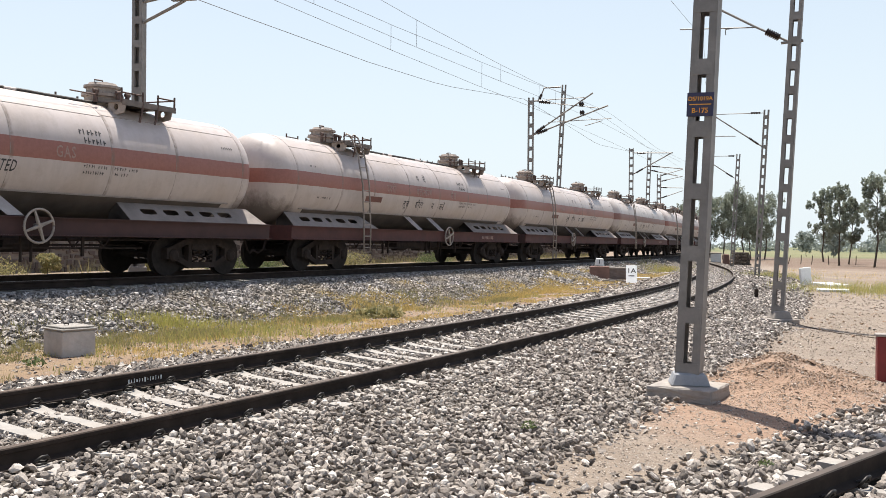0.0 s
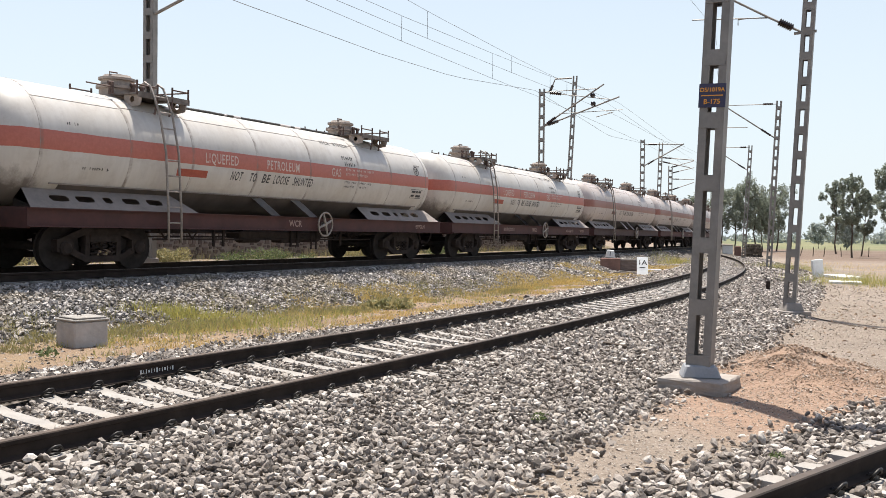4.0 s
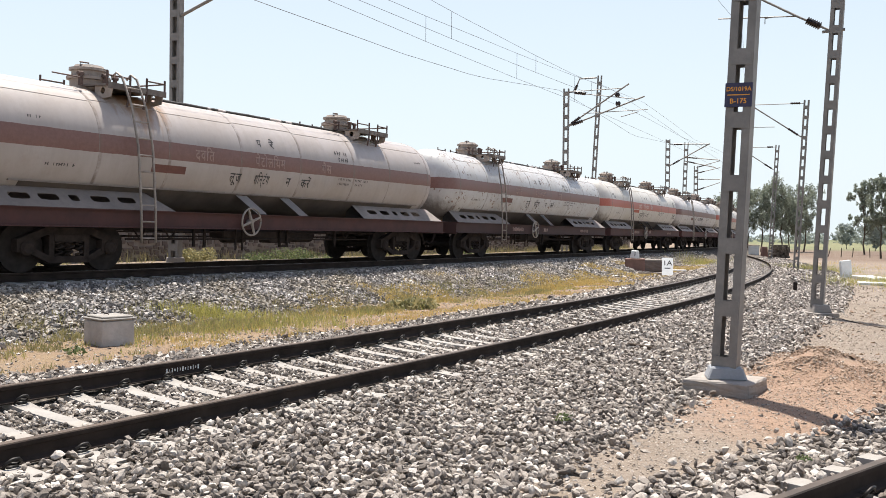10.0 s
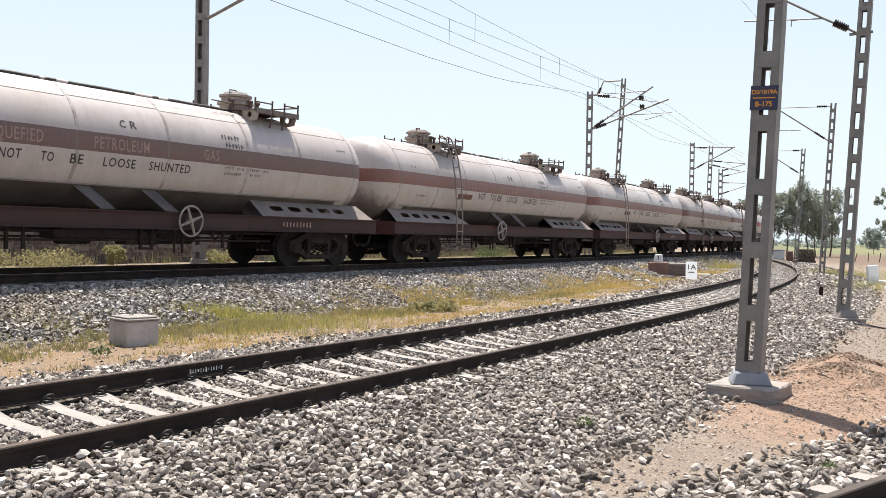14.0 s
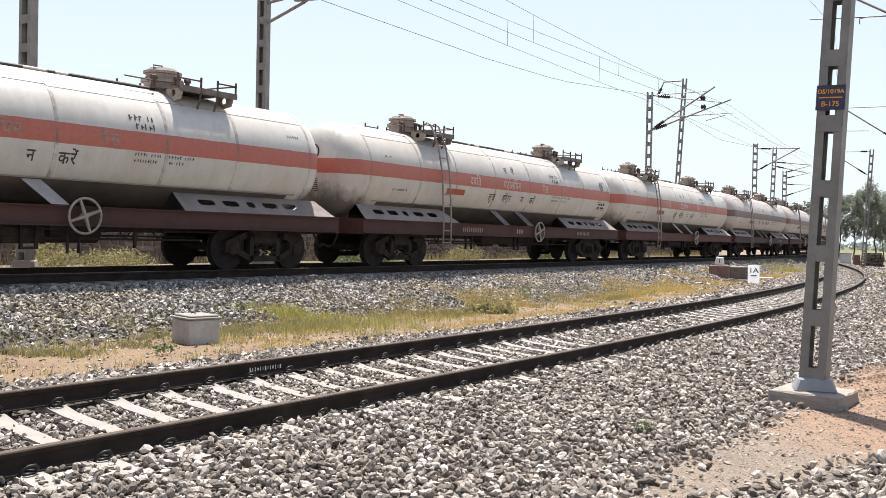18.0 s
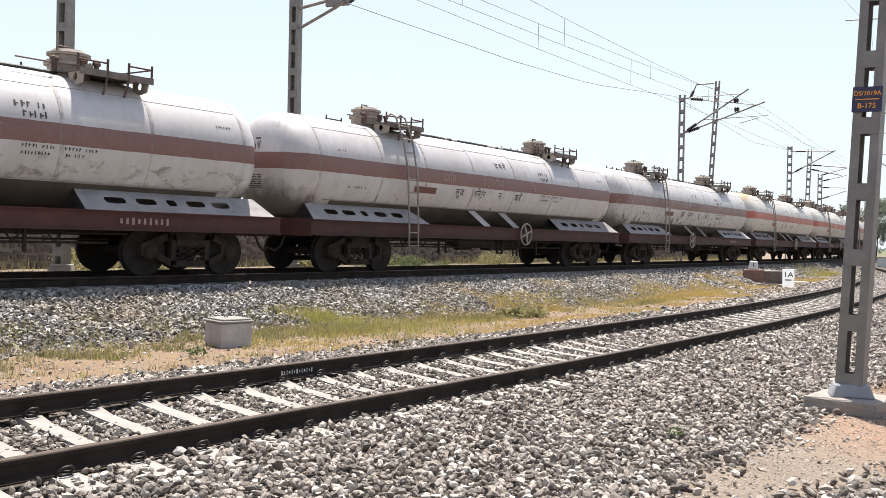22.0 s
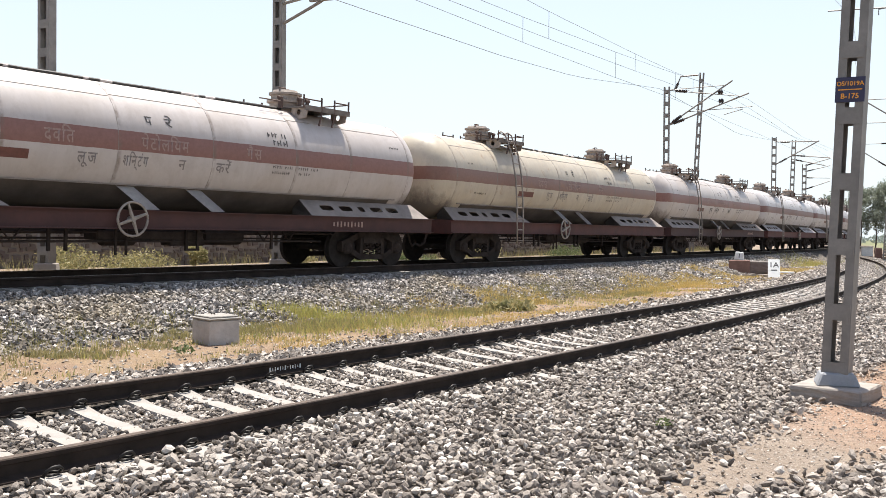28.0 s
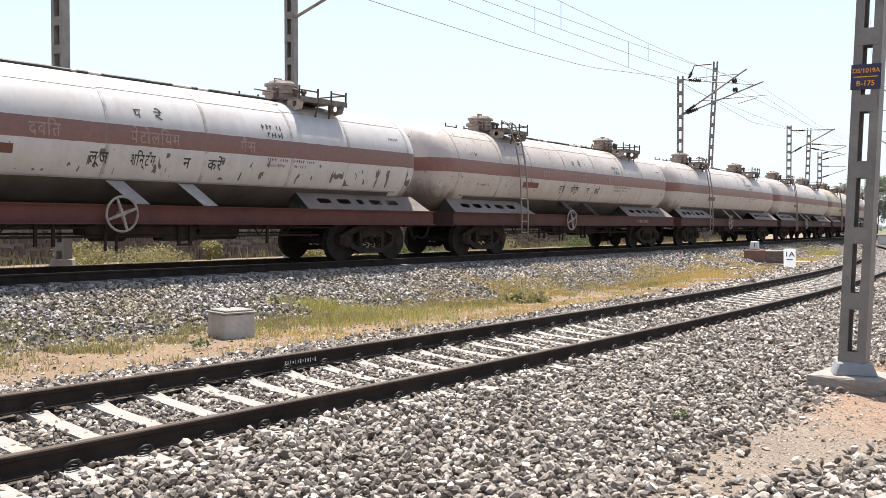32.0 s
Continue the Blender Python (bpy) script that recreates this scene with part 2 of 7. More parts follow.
M_DOME = plain("dome_cream_steel", (0.36, 0.295, 0.25), 0.65, 0, 0.3, 5.0)
M_PLATE = plain("walkway_weathered_steel", (0.20, 0.17, 0.15), 0.7, 0.3, 0.4, 6.0)
M_RAILING = plain("railing_rusty_steel", (0.13, 0.085, 0.07), 0.7, 0.4, 0.4, 9.0)


def worn_pipe():
    m = Mat("pipe_black_worn_paint", 0.6)
    bare = m.ramp(m.noise(2.2, 2, 0.5, stretch=(1.0, 0.05, 0.05)), ((0.57, 0.0), (0.60, 1.0)))
    m.color(m.mix(bare, (0.028, 0.024, 0.022), (0.52, 0.47, 0.45)))
    return m.m


M_TOP_PIPE = worn_pipe()
M_LADDER = plain("ladder_grey_steel", (0.34, 0.295, 0.26), 0.6, 0.3, 0.3, 9.0)
M_SEAM = plain("weld_grey_paint", (0.36, 0.31, 0.27), 0.6, 0, 0.3, 4.0)
M_INK = plain("stencil_dark_paint", (0.05, 0.045, 0.045), 0.7, 0, 0.3, 20.0)
M_PATCH_BROWN = plain("patch_brown_paint", STRIPE_BROWN, 0.55, 0, 0.25, 9.0)
M_PATCH_RED = plain("patch_red_paint", STRIPE_RED, 0.55, 0, 0.25, 9.0)
M_INK_GREY = plain("stencil_worn_grey_paint", (0.24, 0.21, 0.20), 0.7, 0, 0.3, 20.0)
M_BAND_WHITE = plain("band_pale_paint", (0.66, 0.52, 0.45), 0.65, 0, 0.2, 20.0)
M_INK_PALE = plain("stencil_faded_paint", (0.36, 0.24, 0.20), 0.7, 0, 0.3, 20.0)
M_INK_FAINT = plain("stencil_scrubbed_paint", (0.52, 0.45, 0.42), 0.7, 0, 0.2, 20.0)
M_RAIL = plain("rail_dark_steel", (0.036, 0.026, 0.021), 0.9, 0.0, 0.5, 3.0)
M_HEAD = plain("rail_head_worn_steel", (0.11, 0.08, 0.06), 0.5, 0.6, 0.3, 3.0)
M_CLIP = plain("clip_black_steel", (0.025, 0.022, 0.02), 0.5, 0.5, 0.3, 20.0)
M_MAST = plain("mast_grey_steel", (0.25, 0.228, 0.208), 0.6, 0.2, 0.25, 3.0)
M_WIRE = plain("wire_dull_copper", (0.20, 0.20, 0.20), 0.5, 0.4, 0.2, 3.0, 0)
M_PORCELAIN = plain("insulator_brown_porcelain", (0.03, 0.018, 0.014), 0.25, 0, 0.2, 5.0, 0)
M_WHITE = plain("white_paint", (0.80, 0.80, 0.78), 0.6, 0, 0.08, 5.0)
M_REDP = plain("red_paint", (0.22, 0.02, 0.02), 0.5, 0, 0.2, 5.0)


def concrete(name, col, scale=3.0):
    m = Mat(name, 0.9)
    n1, n2, n3 = m.noise(scale, 6, 0.65), m.noise(scale * 14, 4), m.noise(scale * 0.4, 3)
    c = m.mix(m.ramp(n1, ((0.3, 0.0), (0.7, 1.0))), tuple(v * 0.72 for v in col), tuple(min(1, v * 1.18) for v in col))
    c = m.mix(m.ramp(n3, ((0.5, 0.0), (0.7, 0.5))), c, tuple(v * w for v, w in zip(col, (0.7, 0.6, 0.5))))
    m.color(m.mix(m.math("MULTIPLY", n2, 0.35), c, tuple(v * 0.5 for v in col)))
    m.bump(m.math("ADD", n2, n1), 0.5, 0.006)
    return m.m


M_SLEEPER = concrete("sleeper_concrete", (0.345, 0.318, 0.29))
M_CONC = concrete("block_concrete", (0.335, 0.298, 0.265))
M_CEMENT = concrete("box_pale_cement", (0.50, 0.46, 0.43))
M_CONC_BLUE = concrete("plinth_blue_grey_concrete", (0.33, 0.34, 0.36))
M_TROUGH = concrete("trough_dark_concrete", (0.20, 0.155, 0.135))
M_BRICKRED = concrete("trough_red_concrete", (0.26, 0.15, 0.12))


def stone_mat(name, dark, low, high, pale, dust=0.0):
    m = Mat(name, 0.85)
    c = m.ramp(m.island(), ((0.0, dark), (0.35, low), (0.75, high), (1.0, pale)))
    n = m.noise(30, 4, 0.7)
    c = m.mix(m.ramp(n, ((0.35, 0.0), (0.75, 0.6))), c, (0.14, 0.115, 0.095))
    if dust:
        c = m.mix(m.ramp(m.noise(0.55, 5, 0.65), ((0.42, 0.0), (0.66, dust))), c, (0.29, 0.235, 0.155))
    m.color(c)
    m.bump(n, 0.9, 0.012)
    return m.m


M_STONE = stone_mat("ballast_stone", (0.08, 0.066, 0.056), (0.22, 0.186, 0.158), (0.43, 0.376, 0.325), (0.72, 0.655, 0.585))
M_STONE_GREY = stone_mat("main_line_ballast_stone", (0.08, 0.074, 0.07), (0.20, 0.184, 0.173), (0.43, 0.397, 0.375), (0.74, 0.685, 0.645), 0.6)


def clod_mat():
    m = Mat("earth_clods", 0.95)
    c = m.ramp(m.island(), ((0.0, (0.20, 0.13, 0.088)), (0.5, (0.32, 0.22, 0.152)), (0.85, (0.41, 0.31, 0.23)), (1.0, (0.50, 0.44, 0.38))))
    n = m.noise(40, 4, 0.7)
    m.color(m.mix(m.math("MULTIPLY", n, 0.4), c, (0.13, 0.08, 0.05)))
    m.bump(n, 0.7, 0.008)
    return m.m


def pebble_mat():
    m = Mat("path_pebbles", 0.9)
    c = m.ramp(m.island(), ((0.0, (0.16, 0.12, 0.095)), (0.35, (0.29, 0.235, 0.185)), (0.75, (0.42, 0.355, 0.295)), (1.0, (0.55, 0.49, 0.43))))
    m.color(m.mix(m.math("MULTIPLY", m.noise(60, 3), 0.4), c, (0.17, 0.13, 0.10)))
    return m.m


M_CLOD, M_PEBBLE = clod_mat(), pebble_mat()


def ground_mat():
    """Sandy soil, gravel, dry grass and orange earth, laid by the plan."""
    m = Mat("ground_soil_gravel", 0.95)
    px, py, pz = m.sep()
    big, mid, fine = m.noise(0.12, 5), m.noise(1.1, 6, 0.7), m.noise(19, 6, 0.75, dist=1.2)
    soil = m.mix(m.ramp(mid, ((0.3, 0.0), (0.7, 1.0))), (0.17, 0.126, 0.092), (0.325, 0.265, 0.212))
    soil = m.mix(m.ramp(big, ((0.45, 0.0), (0.6, 1.0))), soil, (0.22, 0.17, 0.125))
    soil = m.mix(m.ramp(m.noise(0.45, 7, 0.75), ((0.46, 0.0), (0.64, 0.6))), soil, (0.135, 0.10, 0.074))
    # reddish earth round the mast foot
    dx = m.math("SUBTRACT", px, 4.5)
    dy = m.math("SUBTRACT", py, 11.0)
    rr = m.math("SQRT", m.math("ADD", m.math("MULTIPLY", dx, dx), m.math("MULTIPLY", m.math("MULTIPLY", dy, dy), 0.6)))
    red = m.ramp(m.math("ADD", m.math("MULTIPLY", rr, 0.22), m.math("MULTIPLY", mid, 0.5)), ((0.55, 0.8), (0.85, 0.0)))
    grit = m.n.new("ShaderNodeTexVoronoi")
    grit.inputs["Scale"].default_value = 34
    m.l.new(m.tc.outputs["Object"], grit.inputs["Vector"])
    few = m.math("MULTIPLY", m.ramp(grit.outputs["Distance"], ((0.22, 1.0), (0.34, 0.0))), m.ramp(m.noise(3.0, 4, 0.7), ((0.34, 0.15), (0.58, 1.0))))
    soil = m.mix(few, soil, m.ramp(grit.outputs["Color"], ((0.2, (0.13, 0.11, 0.095)), (0.8, (0.44, 0.40, 0.36)))))
    soil = m.mix(red, soil, m.mix(m.ramp(m.noise(5.0, 6, 0.75), ((0.35, 0.0), (0.65, 1.0))), (0.25, 0.143, 0.09), (0.36, 0.225, 0.145)))
    peb = m.n.new("ShaderNodeTexVoronoi")
    peb.inputs["Scale"].default_value = 16
    m.l.new(m.tc.outputs["Object"], peb.inputs["Vector"])
    # dark tones and rims: shade between the stones painted into the gravel
    gcol = m.ramp(peb.outputs["Color"], ((0.15, (0.045, 0.037, 0.03)), (0.5, (0.12, 0.10, 0.083)), (0.9, (0.27, 0.235, 0.20))))
    edge = m.ramp(peb.outputs["Distance"], ((0.25, 1.0), (0.75, 0.25)))
    gravel = m.mix(1.0, gcol, edge, "MULTIPLY")
    att = m.n.new("ShaderNodeAttribute")
    att.attribute_name = "cover"
    sepc = m.n.new("ShaderNodeSeparateColor")
    m.l.new(att.outputs["Color"], sepc.inputs["Color"])
    wobble = m.math("MULTIPLY", m.math("SUBTRACT", m.noise(2.2, 5, 0.7), 0.5), 0.8)
    gfac = m.ramp(m.math("ADD", sepc.outputs["Red"], wobble), ((0.42, 0.0), (0.58, 1.0)))
    c = m.mix(gfac, soil, gravel)
    grass = m.mix(m.ramp(m.noise(0.9, 5), ((0.35, 0.0), (0.65, 1.0))), (0.185, 0.105, 0.06), (0.25, 0.165, 0.085))
    gr = m.ramp(m.math("ADD", sepc.outputs["Green"], wobble), ((0.45, 0.0), (0.7, 0.85)))
    c = m.mix(gr, c, grass)
    blue = sepc.outputs["Blue"]
    earth = m.mix(m.ramp(m.noise(0.05, 4), ((0.4, 0.0), (0.6, 1.0))), (0.115, 0.066, 0.044), (0.155, 0.104, 0.07))
    crop = m.mix(m.ramp(m.noise(0.012, 3), ((0.42, 0.0), (0.58, 1.0))), (0.085, 0.12, 0.04), (0.17, 0.165, 0.07))
    c = m.mix(m.math("MINIMUM", m.math("MULTIPLY", blue, 2.0), 1.0), c, earth)
    c = m.mix(m.math("MAXIMUM", m.math("SUBTRACT", m.math("MULTIPLY", blue, 2.0), 1.0), 0.0), c, crop)
    m.color(m.mix(m.math("MULTIPLY", fine, 0.35), c, (0.16, 0.13, 0.10)))
    m.bump(m.math("ADD", fine, m.math("MULTIPLY", peb.outputs["Distance"], -0.8)), 0.8, 0.02)
    return m.m


M_GROUND = ground_mat()


def leaf_mat(name, a, b):
    m = Mat(name, 0.7)
    c = m.mix(m.island(), a, b)
    m.color(c)
    # light shines through thin leaves
    t = m.n.new("ShaderNodeBsdfTranslucent")
    m.put(t.inputs["Color"], c)
    x = m.n.new("ShaderNodeMixShader")
    x.inputs["Fac"].default_value = 0.38
    m.l.new(m.b.outputs["BSDF"], x.inputs[1])
    m.l.new(t.outputs["BSDF"], x.inputs[2])
    m.l.new(x.outputs["Shader"], m.n["Material Output"].inputs["Surface"])
    return m.m


# tree greens paled and greyed: the haze of distance is in the colour
M_LEAF = leaf_mat("leaf_hazed_green", (0.15, 0.17, 0.125), (0.32, 0.345, 0.265))
M_LEAF_FAR = leaf_mat("leaf_far_hazed", (0.24, 0.27, 0.25), (0.35, 0.38, 0.34))
M_BUSH = leaf_mat("bush_green", (0.07, 0.10, 0.035), (0.17, 0.20, 0.08))
M_GRASS = leaf_mat("grass_green_straw", (0.25, 0.29, 0.08), (0.55, 0.45, 0.17))
M_FRESH = leaf_mat("grass_fresh_green", (0.30, 0.31, 0.08), (0.56, 0.48, 0.17))
M_WEEDS = leaf_mat("weed_straw_green", (0.20, 0.20, 0.085), (0.42, 0.35, 0.17))
M_STRAW = leaf_mat("grass_straw", (0.46, 0.33, 0.105), (0.70, 0.53, 0.21))
M_BARK = plain("bark_grey_brown", (0.11, 0.085, 0.065), 0.9, 0, 0.35, 8.0, 0.5)


# ---- mesh helpers ----
def mesh_of(name, bm, mat, smooth=False):
    me = bpy.data.meshes.new(name)
    bm.normal_update()
    if smooth:
        for f in bm.faces:
            f.smooth = True
    bm.to_mesh(me)
    bm.free()
    me.materials.append(mat)
    return me


def part(name, bm, mat, parent=None, label="", smooth=False):
    ob = new(name, bm if isinstance(bm, bpy.types.Mesh) else mesh_of(name, bm, mat, smooth))
    if parent is not None:
        ob.parent = parent
    if label:
        ob["label"] = label
    return ob


def empty(name, m=None):
    ob = new(name)
    ob.empty_display_size = 0.2
    if m is not None:
        ob.matrix_basis = m
    return ob


def bar(bm, c, size, m=None):
    """A box with its centre at c."""
    r = bmesh.ops.create_cube(bm, size=1.0, matrix=Matrix.Translation(c) @ (m or Matrix()) @ Matrix.Diagonal((*size, 1)))
    return r["verts"]


def bevelled(bm, w=0.01):
    bmesh.ops.bevel(bm, geom=bm.edges[:], offset=w, segments=1, affect="EDGES")
    return bm


def tube(bm, p, q, r, n=8, r2=None, caps=True):
    p, q = Vector(p), Vector(q)
    d = q - p
    m = Matrix.Translation((p + q) / 2) @ d.to_track_quat("Z", "Y").to_matrix().to_4x4()
    bmesh.ops.create_cone(bm, cap_ends=caps, segments=n, radius1=r, radius2=r if r2 is None else r2, depth=d.length, matrix=m)
    return bm


def pipe(bm, pts, r, n=6):
    """A round rod along a line of points."""
    pts = [Vector(p) for p in pts]
    rings = []
    for i, p in enumerate(pts):
        d = (pts[min(i + 1, len(pts) - 1)] - pts[max(i - 1, 0)]).normalized()
        side = d.cross(Vector((0.12, 0.31, 0.94))).normalized()
        up = side.cross(d)
        rings.append([bm.verts.new(p + r * (math.cos(a) * side + math.sin(a) * up)) for a in (2 * math.pi * k / n for k in range(n))])
    for a, b in zip(rings, rings[1:]):
        for k in range(n):
            bm.faces.new((a[k], a[(k + 1) % n], b[(k + 1) % n], b[k]))
    bm.faces.new(rings[0][::-1])
    bm.faces.new(rings[-1])
    return bm


def lathe(bm, prof, n=24, axis="Z", c=(0, 0, 0)):
    """Turn a profile of (radius, height) round an axis through c."""
    rings = []
    for r, h in prof:
        ring = []
        for k in range(n):
            a = 2 * math.pi * k / n
            u, v = r * math.cos(a), r * math.sin(a)
            p = (u, v, h) if axis == "Z" else ((h, u, v) if axis == "X" else (u, h, v))
            ring.append(bm.verts.new((p[0] + c[0], p[1] + c[1], p[2] + c[2])))
        rings.append(ring)
    for a, b in zip(rings, rings[1:]):
        for k in range(n):
            bm.faces.new((a[k], a[(k + 1) % n], b[(k + 1) % n], b[k]))
    if prof[0][0] > 1e-4:
        bm.faces.new(rings[0][::-1])
    if prof[-1][0] > 1e-4:
        bm.faces.new(rings[-1])
    bmesh.ops.remove_doubles(bm, verts=bm.verts[:], dist=1e-5)
    bmesh.ops.recalc_face_normals(bm, faces=bm.faces[:])
    return bm


# ---- the lines of the tracks, as headings along their length ----
class Line:
    def __init__(self, x0, y0, table, step=0.25):
        s = [a for a, _ in table]
        self.s = np.arange(s[0], s[-1] + step, step)
        dense = np.interp(self.s, s, [b for _, b in table])
        k = int(6 / step)
        pad = np.pad(dense, k, mode="edge")
        dense = np.convolve(pad, np.ones(2 * k + 1) / (2 * k + 1), mode="valid")
        self.h = np.radians(dense)
        x, y = np.cumsum(np.sin(self.h)) * step, np.cumsum(np.cos(self.h)) * step
        i = int(np.argmin(abs(self.s)))
        self.x, self.y = x - x[i] + x0, y - y[i] + y0

    def at(self, s, o=0.0):
        """Place and heading at s along the line and o to its left."""
        x, y, h = np.interp(s, self.s, self.x), np.interp(s, self.s, self.y), np.interp(s, self.s, self.h)
        return x - o * np.cos(h), y + o * np.sin(h), h

    def near(self, px, py, s0=-60, s1=140, every=4):
        """For many points: the place along the line and the offset to its left."""
        sel = np.where((self.s >= s0) & (self.s <= s1))[0][::every]
        X, Y, H, S = self.x[sel], self.y[sel], self.h[sel], self.s[sel]
        out_s, out_o = np.empty(len(px)), np.empty(len(px))
        for a in range(0, len(px), 20000):
            b = a + 20000
            i = np.argmin((px[a:b, None] - X) ** 2 + (py[a:b, None] - Y) ** 2, axis=1)
            dx, dy = px[a:b] - X[i], py[a:b] - Y[i]
            out_o[a:b] = -dx * np.cos(H[i]) + dy * np.sin(H[i])
            out_s[a:b] = S[i] + dx * np.sin(H[i]) + dy * np.cos(H[i])
        return out_s, out_o


MAIN_Z = 0.746
MAIN_CANT = 0.03
LOOP_CANT = 0.07
main_line = Line(-9.411, 18.0, ((-520, 38), (-60, 38), (-40, 36.9), (-20, 33.4), (0, 30.2), (20, 28.0), (50, 25.6), (80, 23.2), (100, 20.4),
                                (125, 14.0), (150, 5.5), (175, -8), (200, -24), (230, -45), (560, -52)))
loop_line = Line(-3.058, 9.0, ((-40, 37), (-6, 32.9), (0, 31.6), (10, 29.3), (20, 26.7), (30, 24.1), (40, 21.4), (50, 18.9), (60, 16.7), (70, 15.1), (80, 14.2), (92, 14.5)))
side_line = Line(2.82, 5.12, ((-32, 46), (-14, 48.7), (40, 48.7)))


def sstep(a, b, v):
    t = np.clip((v - a) / (b - a), 0, 1)
    return t * t * (3 - 2 * t)


def ground_z(px, py):
    """Height of the ground, and its cover: gravel, grass, field."""
    px, py = np.asarray(px, float), np.asarray(py, float)
    sl, ol = loop_line.near(px, py, -40, 92)
    sm, om = main_line.near(px, py, -120, 200)
    s3, o3 = side_line.near(px, py, -30, 40)
    far_l = np.clip(np.maximum(sl - 92, -40 - sl), 0, None)
    base = np.where(ol > 0, -0.22, -0.40 + 0.0 * ol)
    base = base + (sstep(-2.5, 2.5, ol) * 0.18 - np.where(ol > 0, 0.18, 0))
    behind = sstep(2.5, 6.5, om)
    base = base * (1 - behind) + 0.55 * behind
    # loop line ballast
    crest_l = np.where(ol < -1.35, -0.205 - 0.07 * 1.35 - (-1.35 - ol) * 0.045, np.where(ol > 1.5, -0.205 + 0.07 * 1.5 - (ol - 1.5) * 0.16, np.where(np.abs(ol) > 0.95, -0.205, -0.235) + 0.07 * ol))
    crest_l = np.where((ol < -4.6) | (far_l > 0), -9, crest_l)
    # main line ballast bank, gentle near and steep where the lines meet
    toe = 4.7 - 1.9 * sstep(25, 55, sm)
    drop = (0.48 + 0.30) / (toe - 1.75)
    am = -om
    crest_m = np.where(am > 1.75, 0.44 - (am - 1.75) * drop, np.where(om > 1.75, 0.53 - (om - 1.75) * 0.4, 0.49 + 0.03 * om))
    crest_s = np.where(np.abs(o3) < 1.5, -0.27, -0.27 - (np.abs(o3) - 1.5) * 0.3)
    crest_s = np.where(s3 > 38, -9, crest_s)
    z = np.maximum.reduce([base, crest_l, crest_m, crest_s])
    gravel = np.maximum.reduce([sstep(-4.6, -3.7, ol) * (1 - sstep(2.3, 3.2, ol)) * (far_l <= 0),
                                (1 - sstep(toe - 1.5, toe + 0.4, am)) * (1 - sstep(2.5, 3.6, om)),
                                1 - sstep(1.9, 2.75, np.abs(o3))])
    grass = (ol > 1.5) * (1 - gravel * 0.85) * (om < 0) * (0.72 + 0.08 * sstep(2, 6, sl))
    grass = np.maximum(grass, behind * 0.55)
    dist = np.hypot(px, py)
    grass = np.maximum(grass, 0.5 * sstep(26, 42, dist) * sstep(-5.5, -8, ol))
    # uneven soil, and the heap of loose earth beside the mast
    wav = sum(np.sin(px * 2.3 * f * math.cos(a) + py * 2.3 * f * math.sin(a) + p) / f for f, a, p in ((0.4, 0.3, 1), (0.7, 1.9, 2), (1.0, 2.7, 0.5), (1.5, 0.9, 3), (2.1, 2.2, 4), (2.9, 1.3, 5)))
    z = z + np.exp(-dist / 60) * 0.011 * wav * (1 - gravel * 0.6)
    z = z + 0.36 * np.exp(-(((px - 5.35) / 1.0) ** 2 + ((py - 12.7) / 1.25) ** 2)) * (1 - gravel) * (1 + 0.22 * np.sin(px * 5 + np.sin(py * 4)) * np.sin(py * 5.5))
    field = (sstep(80, 98, dist) * 0.5 + sstep(170, 190, dist) * 0.5) * sstep(-5.5, -9, ol)
    return z, gravel, grass, field


# ---- ground sheet ----
def spread(lo, hi, fine_lo, fine_hi, step):
    mid = np.arange(fine_lo, fine_hi, step)
    up, v, d = [], fine_hi, step
    while v < hi:
        up.append(v)
        d *= 1.22
        v += d
    down, v, d = [], fine_lo, step
    while v > lo:
        d *= 1.22
        v -= d
        down.append(v)
    return np.concatenate([down[::-1], mid, up, [hi]])


gx, gy = spread(-3500, 3500, -16, 26, 0.22), spread(-600, 4200, 3, 60, 0.25)
GX, GY = np.meshgrid(gx, gy)
fx, fy = GX.ravel(), GY.ravel()
gz, g_gravel, g_grass, g_field = ground_z(fx, fy)
nx, ny = len(gx), len(gy)
idx = np.arange(nx * ny).reshape(ny, nx)
quads = np.stack([idx[:-1, :-1], idx[:-1, 1:], idx[1:, 1:], idx[1:, :-1]], -1).reshape(-1, 4)


def raw_mesh(name, verts, faces, mat, smooth=False):
    """A mesh from numpy arrays with faces of one size."""
    k = faces.shape[1]
    me = bpy.data.meshes.new(name)
    me.vertices.add(len(verts))
    me.vertices.foreach_set("co", np.asarray(verts, np.float32).ravel())
    me.loops.add(faces.size)
    me.loops.foreach_set("vertex_index", faces.astype(np.int32).ravel())
    me.polygons.add(len(faces))
    me.polygons.foreach_set("loop_start", np.arange(0, faces.size, k, dtype=np.int32))
    me.polygons.foreach_set("use_smooth", np.full(len(faces), smooth))
    me.materials.append(mat)
    me.update(calc_edges=True)
    return me


ground_me = raw_mesh("ground", np.stack([fx, fy, gz], 1), quads, M_GROUND, True)
ca = ground_me.color_attributes.new("cover", "FLOAT_COLOR", "POINT")
ca.data.foreach_set("color", np.stack([g_gravel, g_grass, g_field, np.ones(nx * ny)], 1).astype(np.float32).ravel())
ground = tagged(new("ground", ground_me), "dry sandy ground with gravel banks and straw grass", "ground", kind="structure")


def gz_at(x, y):
    return float(ground_z(np.array([x]), np.array([y]))[0][0])


